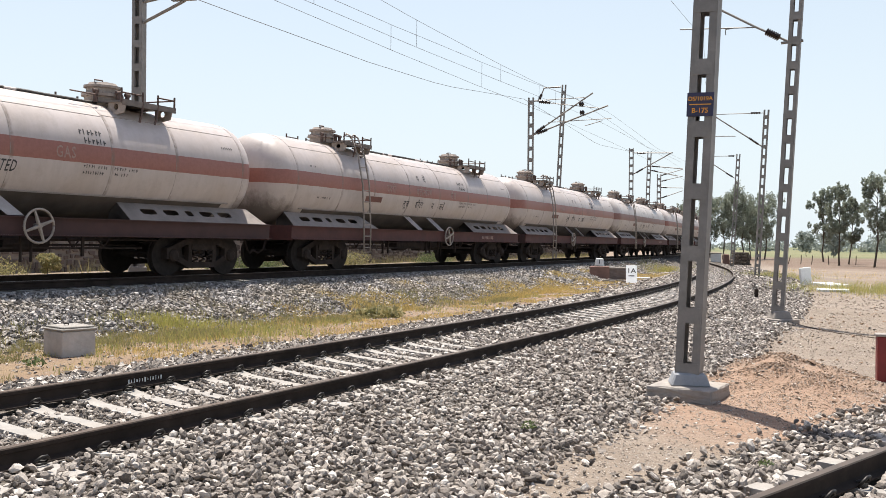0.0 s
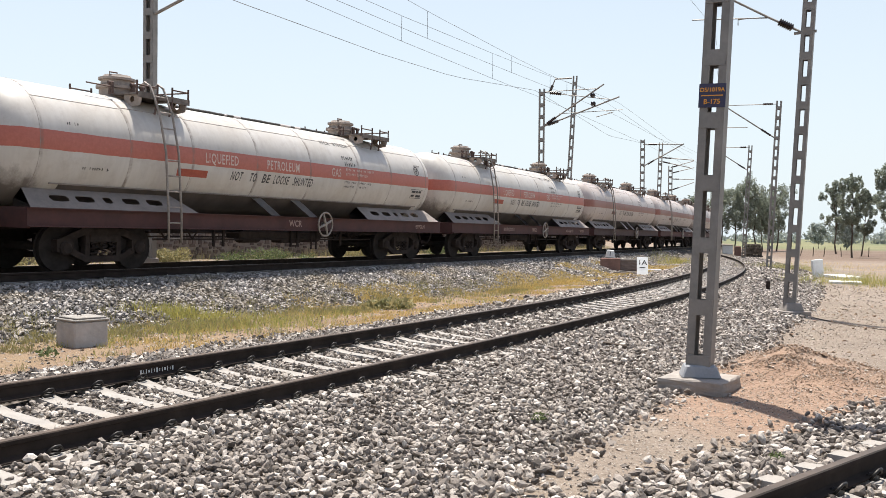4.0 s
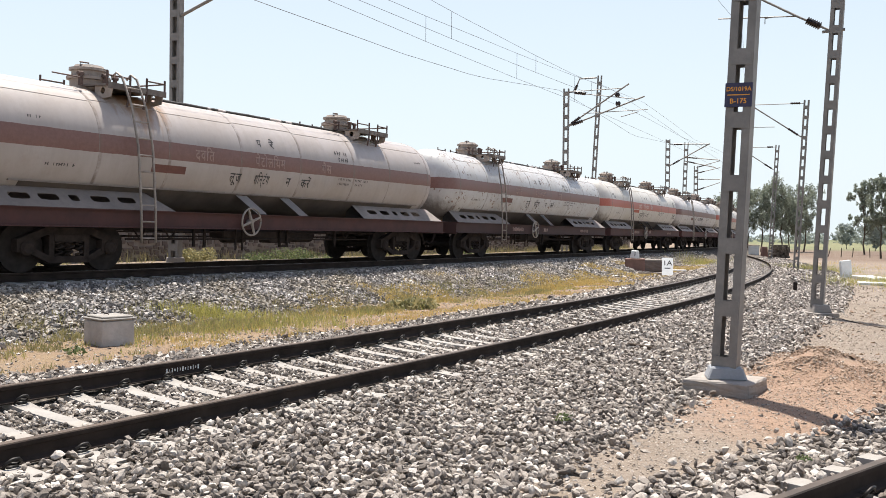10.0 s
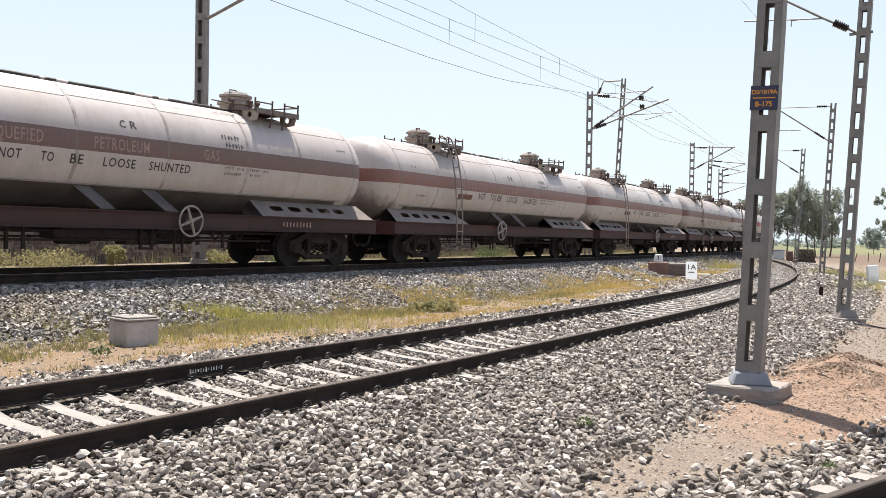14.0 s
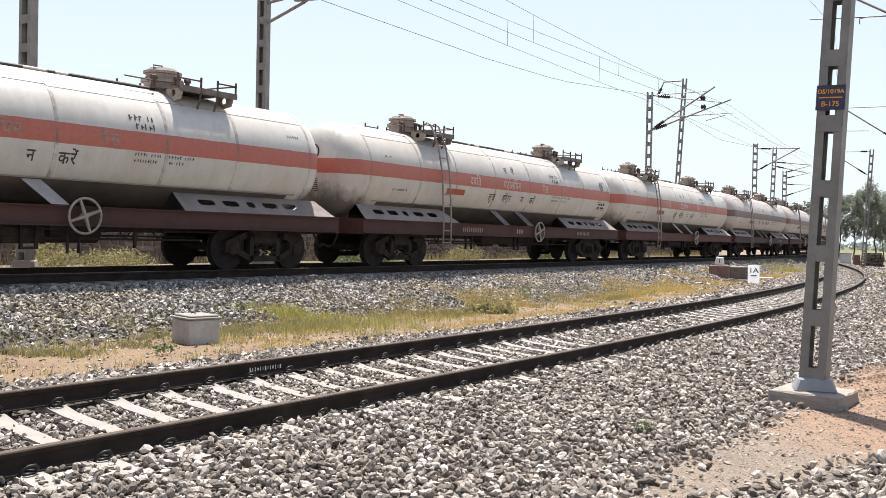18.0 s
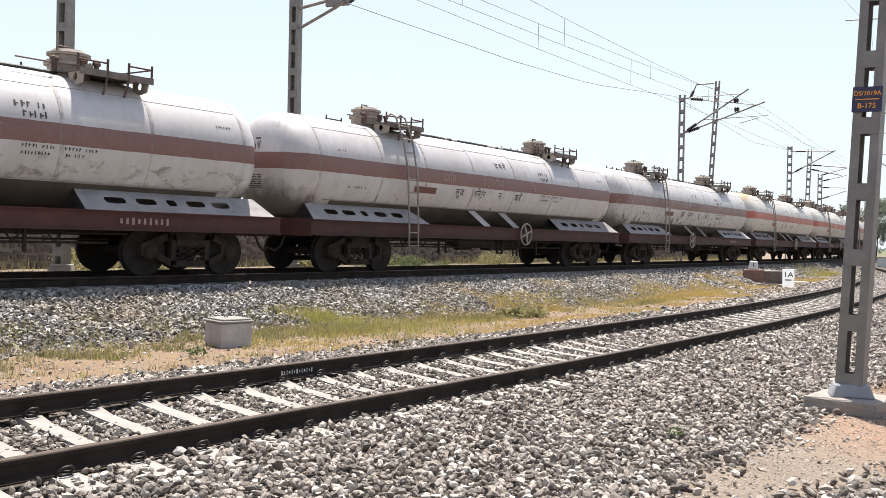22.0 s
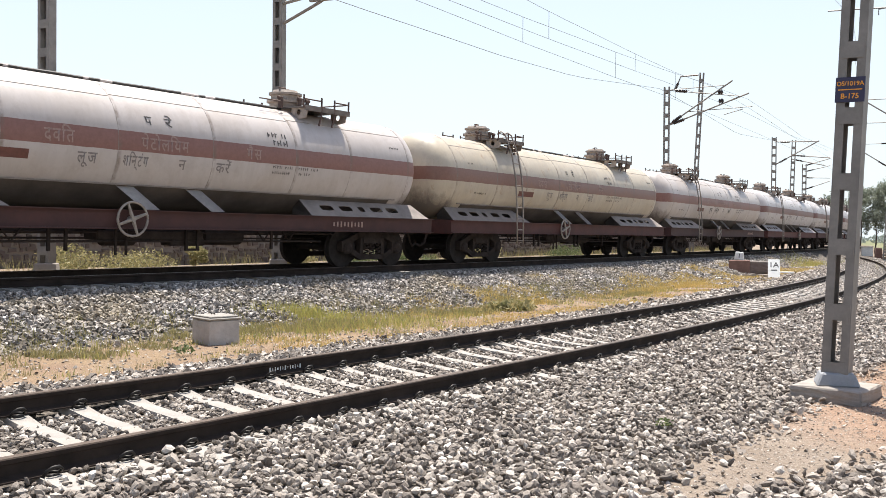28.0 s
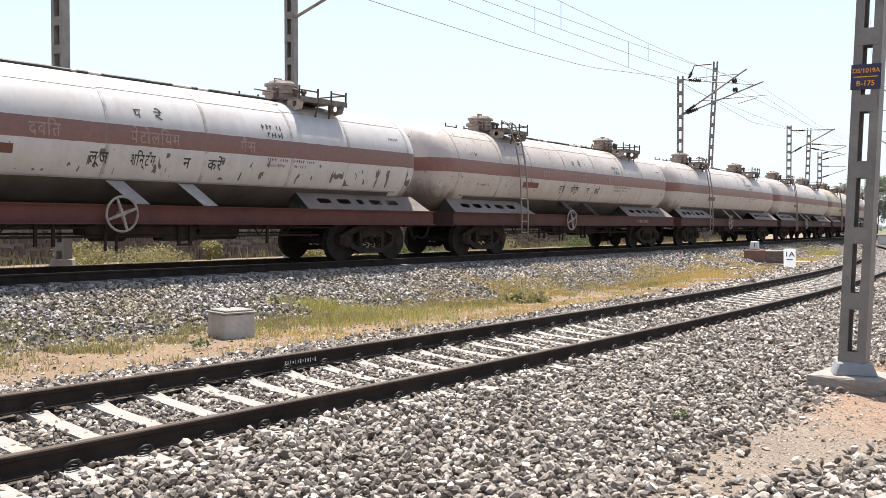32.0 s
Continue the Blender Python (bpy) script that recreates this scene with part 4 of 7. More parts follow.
def build_dome(wagon, x, wide):
    """Manhole dome with its lid, valves, saddle platform and railings."""
    top = Z_TANK + R_TANK + 0.02
    bm = bmesh.new()
    lathe(bm, ((0.40, top - 0.15), (0.40, top + 0.17), (0.47, top + 0.175), (0.47, top + 0.235), (0.37, top + 0.24), (0.36, top + 0.37), (0.42, top + 0.375), (0.42, top + 0.43), (0.34, top + 0.445), (0.30, top + 0.50), (0.0, top + 0.51)), 28, "Z", (x, 0, 0))
    for k in range(14):
        a = k * math.pi / 7
        tube(bm, (x + 0.435 * math.cos(a), 0.435 * math.sin(a), top + 0.19), (x + 0.435 * math.cos(a), 0.435 * math.sin(a), top + 0.27), 0.024, 6)
    dome = part("manhole_dome", bm, M_DOME, wagon, "cream steel manhole dome with a bolted lid")
    bm = bmesh.new()
    pipe(bm, [(x - 0.30, -0.10, top + 0.43), (x - 0.32, -0.10, top + 0.54), (x - 0.10, -0.10, top + 0.55), (x - 0.08, -0.10, top + 0.44)], 0.018, 6)
    part("lid_handle", bm, M_RAILING, dome)
    bm = bmesh.new()
    tube(bm, (x + 0.22, 0.18, top + 0.42), (x + 0.22, 0.18, top + 0.58), 0.06, 8)
    part("valve", bm, M_DOME, dome)
    for vx, vy in ((-0.46, -0.30), (0.36, -0.42), (0.02, -0.50)):
        bm = bmesh.new()
        tube(bm, (x + vx, vy, top + 0.0), (x + vx, vy, top + 0.24), 0.05, 8)
        tube(bm, (x + vx - 0.07, vy, top + 0.26), (x + vx + 0.07, vy, top + 0.26), 0.045, 8)
        part("valve", bm, M_RAILING, dome)
    # platform slab and its brackets with round holes
    bm = box_bm((x + 0.42, 0, top + 0.015), (1.55, 2.02, 0.035))
    for sgn in (-1, 1):
        bar(bm, (x + 0.42, sgn * 1.10, top - 0.01), (1.6, 0.035, 0.13))
        for tx in (-0.28, 0.22, 0.66, 1.16):
            bar(bm, (x + tx, sgn * 1.05, top + 0.0), (0.07, 0.14, 0.05))
    plat = part("platform", bm, M_PLATE, wagon, "weathered steel checker platform")
    for sgn in (-1, 1):
        for bx in (x - 0.28, x + 1.12):
            bm = bmesh.new()
            y0, y1 = sgn * 0.55, sgn * 1.10
            zt_, zb = top, top - 0.30
            hole = [(sgn * 0.80 + 0.075 * math.cos(k * math.pi / 4), top - 0.105 + 0.075 * math.sin(k * math.pi / 4)) for k in range(8)]
            rim = [(y1 + sgn * 0.0, top - 0.105), (y1, zt_), (sgn * 0.80, zt_), (y0, zt_), (y0, top - 0.12), (y0, zb + 0.12), (sgn * 0.80, zb + 0.02), (y1 - sgn * 0.04, zb + 0.06)]
            if sgn < 0:
                rim = [rim[4], rim[3], rim[2], rim[1], rim[0], rim[7], rim[6], rim[5]]
            rv = [bm.verts.new((bx, *q)) for q in rim]
            hv = [bm.verts.new((bx, *q)) for q in hole]
            for k in range(8):
                bm.faces.new((rv[k], rv[(k + 1) % 8], hv[(k + 1) % 8], hv[k]))
            bmesh.ops.recalc_face_normals(bm, faces=bm.faces[:])
            bmesh.ops.solidify(bm, geom=bm.faces[:], thickness=0.02)
            part("bracket", bm, M_DOME, plat)
        for bx in (x + 0.20, x + 0.66):
            bm = bmesh.new()
            pipe(bm, [(bx, sgn * 1.10, top + 0.28), (bx, sgn * 1.10, top - 0.02), (bx - 0.04, sgn * 1.13, top - 0.2), (bx - 0.10, sgn * 1.12, top - 0.42)], 0.026, 6)
            part("post", bm, M_RAILING, plat)
        for bx in (x - 0.42, x + 1.18):
            bm = bmesh.new()
            tube(bm, (bx, sgn * 1.10, top - 0.02), (bx, sgn * 1.10, top + 0.30), 0.024, 6)
            part("post", bm, M_RAILING, plat)
        bm = bmesh.new()
        tube(bm, (x - 0.42, sgn * 1.10, top + 0.20), (x + 0.22, sgn * 1.10, top + 0.20), 0.018, 6)
        part("rail_bar", bm, M_RAILING, plat)
        bm = bmesh.new()
        tube(bm, (x + 0.66, sgn * 1.10, top + 0.22), (x + 1.18, sgn * 1.10, top + 0.22), 0.018, 6)
        part("rail_bar", bm, M_RAILING, plat)
    bm = bmesh.new()
    pipe(bm, [(x - 1.35, -0.55, top + 0.13), (x - 0.62, -0.55, top + 0.13), (x - 0.62, -0.55, top + 0.0)], 0.016, 6)
    tube(bm, (x - 0.62, -0.55, top - 0.02), (x - 0.62, -0.55, top + 0.24), 0.028, 6)
    part("hand_rail", bm, M_RAILING, plat)
    bm = bmesh.new()
    tube(bm, (x + 1.18, -1.10, top + 0.22), (x + 1.18, 1.10, top + 0.22), 0.018, 6)
    part("rail_bar", bm, M_RAILING, plat)


def build_wagon():
    w = empty("tank_wagon")
    # barrel with dished ends
    bm = bmesh.new()
    prof, cyl0, cyl = [], -8.22, 7.45
    for k in range(11):
        a = k * math.pi / 20
        prof.append((R_TANK * math.sin(a) ** 0.76, cyl0 - DISH * math.cos(a) ** 0.76))
    for x in (-5.2, -2.6, 0, 2.6, 5.2):
        prof.append((R_TANK, x))
    for k in range(10, -1, -1):
        a = k * math.pi / 20
        prof.append((R_TANK * math.sin(a) ** 0.76, cyl + 0.72 * math.cos(a) ** 0.76))
    lathe(bm, prof, 56, "X", (0, 0, Z_TANK))
    barrel = part("barrel", bm, TANKS["white"][0], w, "", True)
    barrel.material_slots[0].link = "OBJECT"
    barrel.material_slots[0].material = TANKS["white"][0]
    seam = bmesh.new()
    lathe(seam, ((R_TANK - 0.008, -0.014), (R_TANK + 0.006, 0.0), (R_TANK - 0.008, 0.014)), 36, "X", (0, 0, Z_TANK))
    seam_me = mesh_of("weld_band", seam, M_SEAM)
    for x in SEAMS:
        part("weld_band", seam_me, None, w).location = (x, 0, 0)
    for dx in (-5.16, 4.02):
        build_dome(w, dx, True)
    # added dark skin: the shade and dirt of the belly, put into its colour
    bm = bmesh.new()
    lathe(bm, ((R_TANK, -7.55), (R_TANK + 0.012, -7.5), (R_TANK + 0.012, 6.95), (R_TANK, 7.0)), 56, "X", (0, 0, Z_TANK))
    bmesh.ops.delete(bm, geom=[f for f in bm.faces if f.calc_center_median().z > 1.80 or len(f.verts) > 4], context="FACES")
    part("belly_coat", bm, M_UNDER_SHADE, w, "dark skin for the shade and dirt under the tank", True)
    # lengthwise weld high on the flank
    bm = bmesh.new()
    line_ = []
    for k, (xa, xb) in enumerate(zip(SEAMS, SEAMS[1:])):
        line_ += [on_tank(xa + (xb - xa) * j, 0.96 + 0.05 * (k % 2), 0.0) for j in (0.01, 0.5, 0.99)]
    pipe(bm, line_, 0.009, 5)
    part("weld_line", bm, M_SEAM, w)
    # top pipe between the domes
    bm = bmesh.new()
    pipe(bm, [(-3.7 + k * 0.35, -0.22, Z_TANK + R_TANK + 0.012 + 0.004 * math.sin(k * 2.1)) for k in range(22)], 0.034, 6)
    part("top_pipe", bm, M_TOP_PIPE, w, "dark pipe along the top of the tank")
    # underframe
    for sgn in (-1, 1):
        bm = bmesh.new()
        prof_y = ((1.35, 0.94), (1.46, 0.94), (1.46, 0.962), (1.372, 0.962), (1.372, 1.304), (1.46, 1.304), (1.46, 1.326), (1.35, 1.326))
        ends = [[bm.verts.new((xe, sgn * py_, pz_)) for py_, pz_ in prof_y] for xe in (-HALF, -HALF / 3, HALF / 3, HALF)]
        for ea, eb in zip(ends, ends[1:]):
            for k in range(8):
                bm.faces.new((ea[k], ea[(k + 1) % 8], eb[(k + 1) % 8], eb[k]))
        bm.faces.new(ends[0])
        bm.faces.new(ends[-1][::-1])
        bmesh.ops.recalc_face_normals(bm, faces=bm.faces[:])
        part("solebar", bm, M_SOLE, w, "maroon steel solebar")
    for sgn in (-1, 1):
        bm = box_bm((sgn * (HALF - 0.04), 0, 1.12), (0.08, 2.74, 0.42))
        part("headstock", bevelled(bm), M_SOLE, w)
        bm = bmesh.new()
        bar(bm, (sgn * (HALF + 0.16), 0, 1.02), (0.40, 0.20, 0.22))
        bar(bm, (sgn * (HALF + 0.38), 0.05 * sgn, 1.02), (0.20, 0.30, 0.34))
        part("coupler", bevelled(bm, 0.02), M_BOGIE, w, "dark cast steel coupler")
        bm = bmesh.new()
        pipe(bm, [(sgn * (HALF - 0.02), -0.5, 0.92), (sgn * (HALF + 0.14), -0.5, 0.62), (sgn * (HALF + 0.30), -0.45, 0.52), (sgn * (HALF + 0.46), -0.40, 0.60)], 0.03, 6)
        part("brake_hose", bm, M_BOGIE, w)
    part("centre_sill", box_bm((0, 0, 1.06), (2 * HALF - 0.1, 0.6, 0.40)), M_BOGIE, w)
    for x in (-6.1, -3.9, -1.9, 0.2, 1.9, 3.9, 6.1):
        part("cross_bearer", box_bm((x, 0, 1.08), (0.12, 2.7, 0.26)), M_BOGIE, w)
    # cradle skirts
    for sgn in (-1, 1):
        for x0, x1 in ((-HALF + 0.05, -3.84), (3.68, HALF - 0.2)):
            bm = bmesh.new()
            hs = [x0 + v for v in ((0.85, 1.5, 2.1, 2.75, 3.45) if x0 < 0 else (0.75, 1.45, 2.05, 2.65, 3.3))]
            e0, e1 = (x0 + 0.12, x1 - 0.50) if x0 < 0 else (x0, x1 - 0.30)
            foot0 = x0 if x0 < 0 else e0
            holed_plate(bm, e0, e1, (sgn * 1.41, 1.33), (sgn * 0.95, 1.715), hs, 0.24, 0.17, (foot0, x1))
            sk = part("cradle_skirt", bm, M_SKIRT, w, "white sloping cradle plate with oval holes")
            # added dark sheets stand for the shaded hollow at the skirt ends
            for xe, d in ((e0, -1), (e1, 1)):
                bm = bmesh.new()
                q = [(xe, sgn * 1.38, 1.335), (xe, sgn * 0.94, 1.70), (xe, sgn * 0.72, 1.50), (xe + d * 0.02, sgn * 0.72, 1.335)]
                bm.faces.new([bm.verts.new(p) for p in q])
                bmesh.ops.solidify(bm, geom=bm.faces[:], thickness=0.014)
                part("end_plate", bm, M_UNDER_SHADE, sk, "dark sheet for the shade in the cradle's open end")
            if x1 > 5:
                bm = bmesh.new()
                q = [(x1 - 0.5, sgn * 0.94, 1.71), (x1 - 0.5, sgn * 0.66, 1.58), (x1 + 0.25, sgn * 0.9, 1.36), (x1 + 0.02, sgn * 1.40, 1.345)]
                bm.faces.new([bm.verts.new(p) for p in q])
                bmesh.ops.solidify(bm, geom=bm.faces[:], thickness=0.014)
                part("toe_plate", bm, M_TOE_SUNLIT, sk, "toe of the cradle plate in a sunlit pale colour")
        for bx in (-0.74, 0.95):
            bm = bmesh.new()
            q0 = [(bx - 0.75, sgn * 1.00, 1.82), (bx - 0.35, sgn * 1.00, 1.82), (bx + 0.05, sgn * 1.40, 1.34), (bx - 0.32, sgn * 1.40, 1.34)]
            bm.faces.new([bm.verts.new(p) for p in q0])
            bmesh.ops.solidify(bm, geom=bm.faces[:], thickness=0.03)
            bmesh.ops.recalc_face_normals(bm, faces=bm.faces[:])
            part("strut_plate", bm, M_TOE_SUNLIT, w)
        # catwalk line along the tank foot
        bm = bmesh.new()
        bar(bm, (-0.3, sgn * 1.045, 1.83), (15.0, 0.05, 0.03))
        part("foot_ledge", bm, M_SKIRT, w)
    # bogies
    for x in (-6.40, 6.30):
        build_bogie(w, x)
    # ladder
    for sgn in (-1,):
        xb, xt = -4.97, -5.26
        path = [(-0.1, 1.56, 0.62), (0.0, 1.56, 1.35), (0.25, 1.50, 2.7), (0.55, 1.36, 3.55), (0.80, 1.12, 4.18), (0.92, 0.98, 4.28), (1.0, 0.86, 4.18)]
        lad = None
        for k, off in enumerate((0.0, 0.40)):
            bm = bmesh.new()
            pipe(bm, [(xb + off + (xt - xb) * t, sgn * y, z) for t, y, z in path], 0.028, 6)
            if lad is None:
                lad = part("ladder", bm, M_LADDER, w, "grey steel side ladder", True)
            else:
                part("stringer", bm, M_LADDER, lad, "", True)
        for k in range(10):
            z = 0.72 + 0.36 * k
            t, y = np.interp(z, (0.62, 1.35, 2.7, 3.55, 4.18), (0, 0, 0.25, 0.55, 0.8)), np.interp(z, (0.62, 1.35, 2.7, 3.55, 4.18), (1.56, 1.56, 1.50, 1.36, 1.12))
            x = xb + (xt - xb) * t
            bm = bmesh.new()
            tube(bm, (x, sgn * y, z), (x + 0.40, sgn * y, z), 0.018, 6)
            part("rung", bm, M_LADDER, lad)
    # brake wheel
    bm = bmesh.new()
    c = Vector((-1.05, -1.50, 1.14))
    pipe(bm, [c + Vector((0.34 * math.cos(k * math.pi / 12), 0, 0.34 * math.sin(k * math.pi / 12))) for k in range(25)], 0.026, 6)
    hw = part("brake_wheel", bm, M_LADDER, w, "grey steel hand brake wheel", True)
    for k in range(4):
        a = k * math.pi / 2 + 0.35
        bm = bmesh.new()
        tube(bm, c, c + Vector((0.35 * math.cos(a), 0, 0.35 * math.sin(a))), 0.045, 6, 0.025)
        part("spoke", bm, M_LADDER, hw)
    bm = bmesh.new()
    tube(bm, c + Vector((0, -0.04, 0)), c + Vector((0, 0.16, 0)), 0.055, 8)
    part("hub", bm, M_LADDER, hw)
    for dx in (-0.10, 0.14):
        bm = bmesh.new()
        tube(bm, c + Vector((dx, 0.42, -0.10)), c + Vector((dx, 0.42, -0.74)), 0.028, 6)
        part("hanger", bm, M_BOGIE, hw)
    # brake gear under the frame
    bm = box_bm((-0.55, -0.75, 0.80), (2.6, 0.5, 0.20))
    bar(bm, (0.35, -0.80, 0.66), (0.9, 0.4, 0.16))
    part("gear_tray", bevelled(bm, 0.03), M_BOGIE, w)
    for x0 in (-4.5, -3.6, 2.5, 3.3):
        bm = bmesh.new()
        pipe(bm, [(x0 - 0.22, -1.0, 0.96), (x0, -1.0, 0.68), (x0 + 0.22, -1.0, 0.96)], 0.022, 5)
        part("truss_hanger", bm, M_BOGIE, w)
    bm = bmesh.new()
    tube(bm, (-4.9, -1.0, 0.68), (4.4, -1.0, 0.68), 0.024, 6)
    part("train_pipe", bm, M_BOGIE, w)
    bm = bmesh.new()
    tube(bm, (-1.6, -0.75, 0.78), (-0.9, -0.75, 0.78), 0.20, 14)
    part("brake_cylinder", bm, M_BOGIE, w)
    bm = bmesh.new()
    tube(bm, (1.0, -0.55, 0.80), (2.1, -0.55, 0.80), 0.22, 14)
    part("air_reservoir", bm, M_BOGIE, w)
    for y, z in ((-0.95, 0.86), (-0.25, 0.72), (0.6, 0.80)):
        bm = bmesh.new()
        tube(bm, (-4.9, y, z), (4.9, y, z), 0.022, 6)
        part("brake_rod", bm, M_BOGIE, w)
    for x in (-2.9, -2.55, 0.25, 0.55, 2.7):
        part("hanger", box_bm((x, -1.05, 0.72), (0.06, 0.05, 0.44)), M_BOGIE, w)
    part("step_bar", box_bm((0.4, -1.05, 0.50), (0.36, 0.06, 0.05)), M_BOGIE, w)
    return w


PATCH = {}


def letter_meshes():
    bm = bmesh.new()
    add_patch(bm, -4.32, -3.30, -0.51, -0.33)
    PATCH["patch_brown"] = mesh_of("painted_patch", bm, M_PATCH_BROWN)
    bm = bmesh.new()
    add_patch(bm, -4.32, -3.30, -0.51, -0.33)
    PATCH["patch_red"] = mesh_of("painted_patch", bm, M_PATCH_RED)
    bm = bmesh.new()
    add_patch(bm, -3.57, -2.30, -0.40, -0.24)
    PATCH["patch_near"] = mesh_of("painted_patch", bm, M_PATCH_RED)
    PATCH["return_date"] = fitted_words((("वापसी", -7.87, -7.50),), 0.42, 0.13, M_INK) + fitted_words((("3-23", -7.62, -7.28),), 0.27, 0.13, M_INK)
    NEAR = (("NOT", -2.45, -2.03), ("TO", -1.73, -1.47), ("BE", -1.22, -0.92), ("LOOSE", -0.75, -0.10), ("SHUNTED", 0.10, 1.00))
    WIDE = (("NOT", -2.82, -2.31), ("TO", -1.90, -1.54), ("BE", -1.30, -0.96), ("LOOSE", -0.47, 0.43), ("SHUNTED", 1.03, 2.28))
    MID = (("NOT", -3.10, -2.65), ("TO", -2.24, -1.96), ("BE", -1.59, -1.29), ("LOOSE", -0.81, 0.0), ("SHUNTED", 0.37, 1.53))
    GAS = (("LIQUEFIED", -3.41, -2.22), ("PETROLEUM", -1.07, 0.33), ("GAS", 1.90, 2.38))
    PATCH["loose"] = fitted_words(NEAR, -0.50, 0.23, M_INK, 0.04)
    PATCH["loose_wide"] = fitted_words(WIDE, -0.46, 0.22, M_INK)
    PATCH["loose_mid"] = fitted_words(MID, -0.48, 0.19, M_INK)
    PATCH["loose_pale"] = fitted_words(WIDE, -0.46, 0.22, M_INK_FAINT)
    PATCH["gas"] = fitted_words(GAS, -0.13, 0.24, M_BAND_WHITE)
    PATCH["gas_faint"] = fitted_words(GAS, -0.13, 0.24, M_INK_PALE)
    HINDI = (("लूज", -1.82, -1.42), ("शिन्टंग", -0.92, -0.36), ("न", 0.32, 0.50), ("करें", 0.95, 1.35))
    HINDI_WIDE = (("लूज", -2.35, -1.93), ("शिन्टंग", -1.36, -0.78), ("न", -0.03, 0.15), ("करें", 0.95, 1.36))
    HINDI_NEAR = (("लूज", -2.07, -1.58), ("शिन्टंग", -1.44, -0.72), ("न", -0.54, -0.40), ("करें", -0.27, 0.11))
    HINDI_GAS = (("दवित", -3.04, -2.43), ("पेटोलियम", -0.97, 0.20), ("गैस", 1.79, 2.23))
    HINDI_GAS_NEAR = (("दवित", -2.39, -1.75), ("पेटोलियम", -1.34, -0.05), ("गैस", 0.48, 0.87))
    PATCH["hindi"] = fitted_words(HINDI, -0.59, 0.31, M_INK)
    PATCH["hindi_gas_red"] = fitted_words(HINDI_GAS, -0.14, 0.32, M_BAND_WHITE)
    PATCH["hindi_wide"] = fitted_words(HINDI_WIDE, -0.50, 0.29, M_INK)
    PATCH["hindi_pale"] = fitted_words(HINDI_WIDE, -0.50, 0.29, M_INK_GREY)
    PATCH["hindi_near"] = fitted_words(HINDI_NEAR, -0.62, 0.30, M_INK)
    PATCH["hindi_gas"] = fitted_words(HINDI_GAS, -0.14, 0.32, M_INK_PALE)
    PATCH["hindi_gas_near"] = fitted_words(HINDI_GAS_NEAR, -0.15, 0.31, M_BAND_WHITE)
    PATCH["mark_c"] = fitted_words((("C", -0.40, -0.25), ("R", -0.13, 0.04)), 0.36, 0.17, M_INK)
    PATCH["mark_s"] = fitted_words((("S", -0.40, -0.25), ("R", -0.13, 0.04)), 0.36, 0.17, M_INK)
    PATCH["hindi_mark"] = fitted_words((("प", -0.84, -0.67), ("रे", -0.36, -0.17)), 0.36, 0.26, M_INK)
    PATCH["hindi_mark_long"] = fitted_words((("प", -0.16, 0.02), ("म", 0.08, 0.26), ("रे", 0.30, 0.47)), 0.46, 0.25, M_INK)
    PATCH["owner"] = fitted_words((("WCR", 1.70, 2.20),), 0.86, 0.14, M_INK)
    PATCH["class"] = fitted_words((("BTPGLN", 2.4, 3.15),), 0.86, 0.14, M_INK)
    bm = bmesh.new()
    for j, (a, b, arc) in enumerate(((2.65, 4.2, 0.07), (2.65, 3.9, -0.07))):
        bm.from_mesh(strokes(170 + j, a, b, arc, 0.09, M_BAND_WHITE, per=0.07))
    for key, x, arc in (("end_mark", 6.85, 0.34), ("head_mark", 0.0, 0.0), ("head_box", 0.0, 0.0), ("head_s", 0.0, 0.0)):
        headed = key != "end_mark"

        def spot(u, v, x=x, arc=arc, headed=headed):
            return on_head(1.45 * u, 1.45 * v) if headed else on_tank(x + u, arc + v, 0.005)
        bm2 = bmesh.new()
        for k in range(0 if key == "head_box" else 20):
            a0, a1 = k * math.pi / 10, (k + 1) * math.pi / 10
            bm2.faces.new([bm2.verts.new(spot(r * math.cos(a), r * math.sin(a))) for r, a in ((0.165, a0), (0.165, a1), (0.13, a1), (0.13, a0))])
        letter = {"end_mark": ("NP", 0.18), "head_s": ("S", 0.13)}.get(key)
        if letter:
            me = wrapped_text(letter[0], 0.0, 0.0, 1.0, M_INK, False)
            wide_, high_ = max(v.co.x for v in me.vertices), max(v.co.y for v in me.vertices)
            for v in me.vertices:
                v.co = spot((v.co.x / wide_ - 0.5) * letter[1], (v.co.y / high_ - 0.5) * 0.18)
            bm2.from_mesh(me)
        elif key == "head_box":
            for u0, u1, v0, v1 in ((-0.02, 0.10, 0.11, 0.14), (-0.07, -0.045, -0.02, 0.05), (-0.02, 0.0, -0.08, 0.02), (0.03, 0.05, 0.0, 0.07), (0.06, 0.085, -0.06, 0.03), (-0.06, -0.04, -0.09, -0.05), (0.08, 0.10, 0.03, 0.08)):
                bm2.faces.new([bm2.verts.new(spot(u, v)) for u, v in ((u0, v0), (u1, v0), (u1, v1), (u0, v1))])
        else:
            for u0, u1, v0, v1 in ((-0.08, -0.04, -0.07, 0.07), (-0.03, 0.01, -0.02, 0.03), (0.03, 0.07, -0.07, 0.07)):
                bm2.faces.new([bm2.verts.new(spot(u, v)) for u, v in ((u0, v0), (u1, v0), (u1, v1), (u0, v1))])
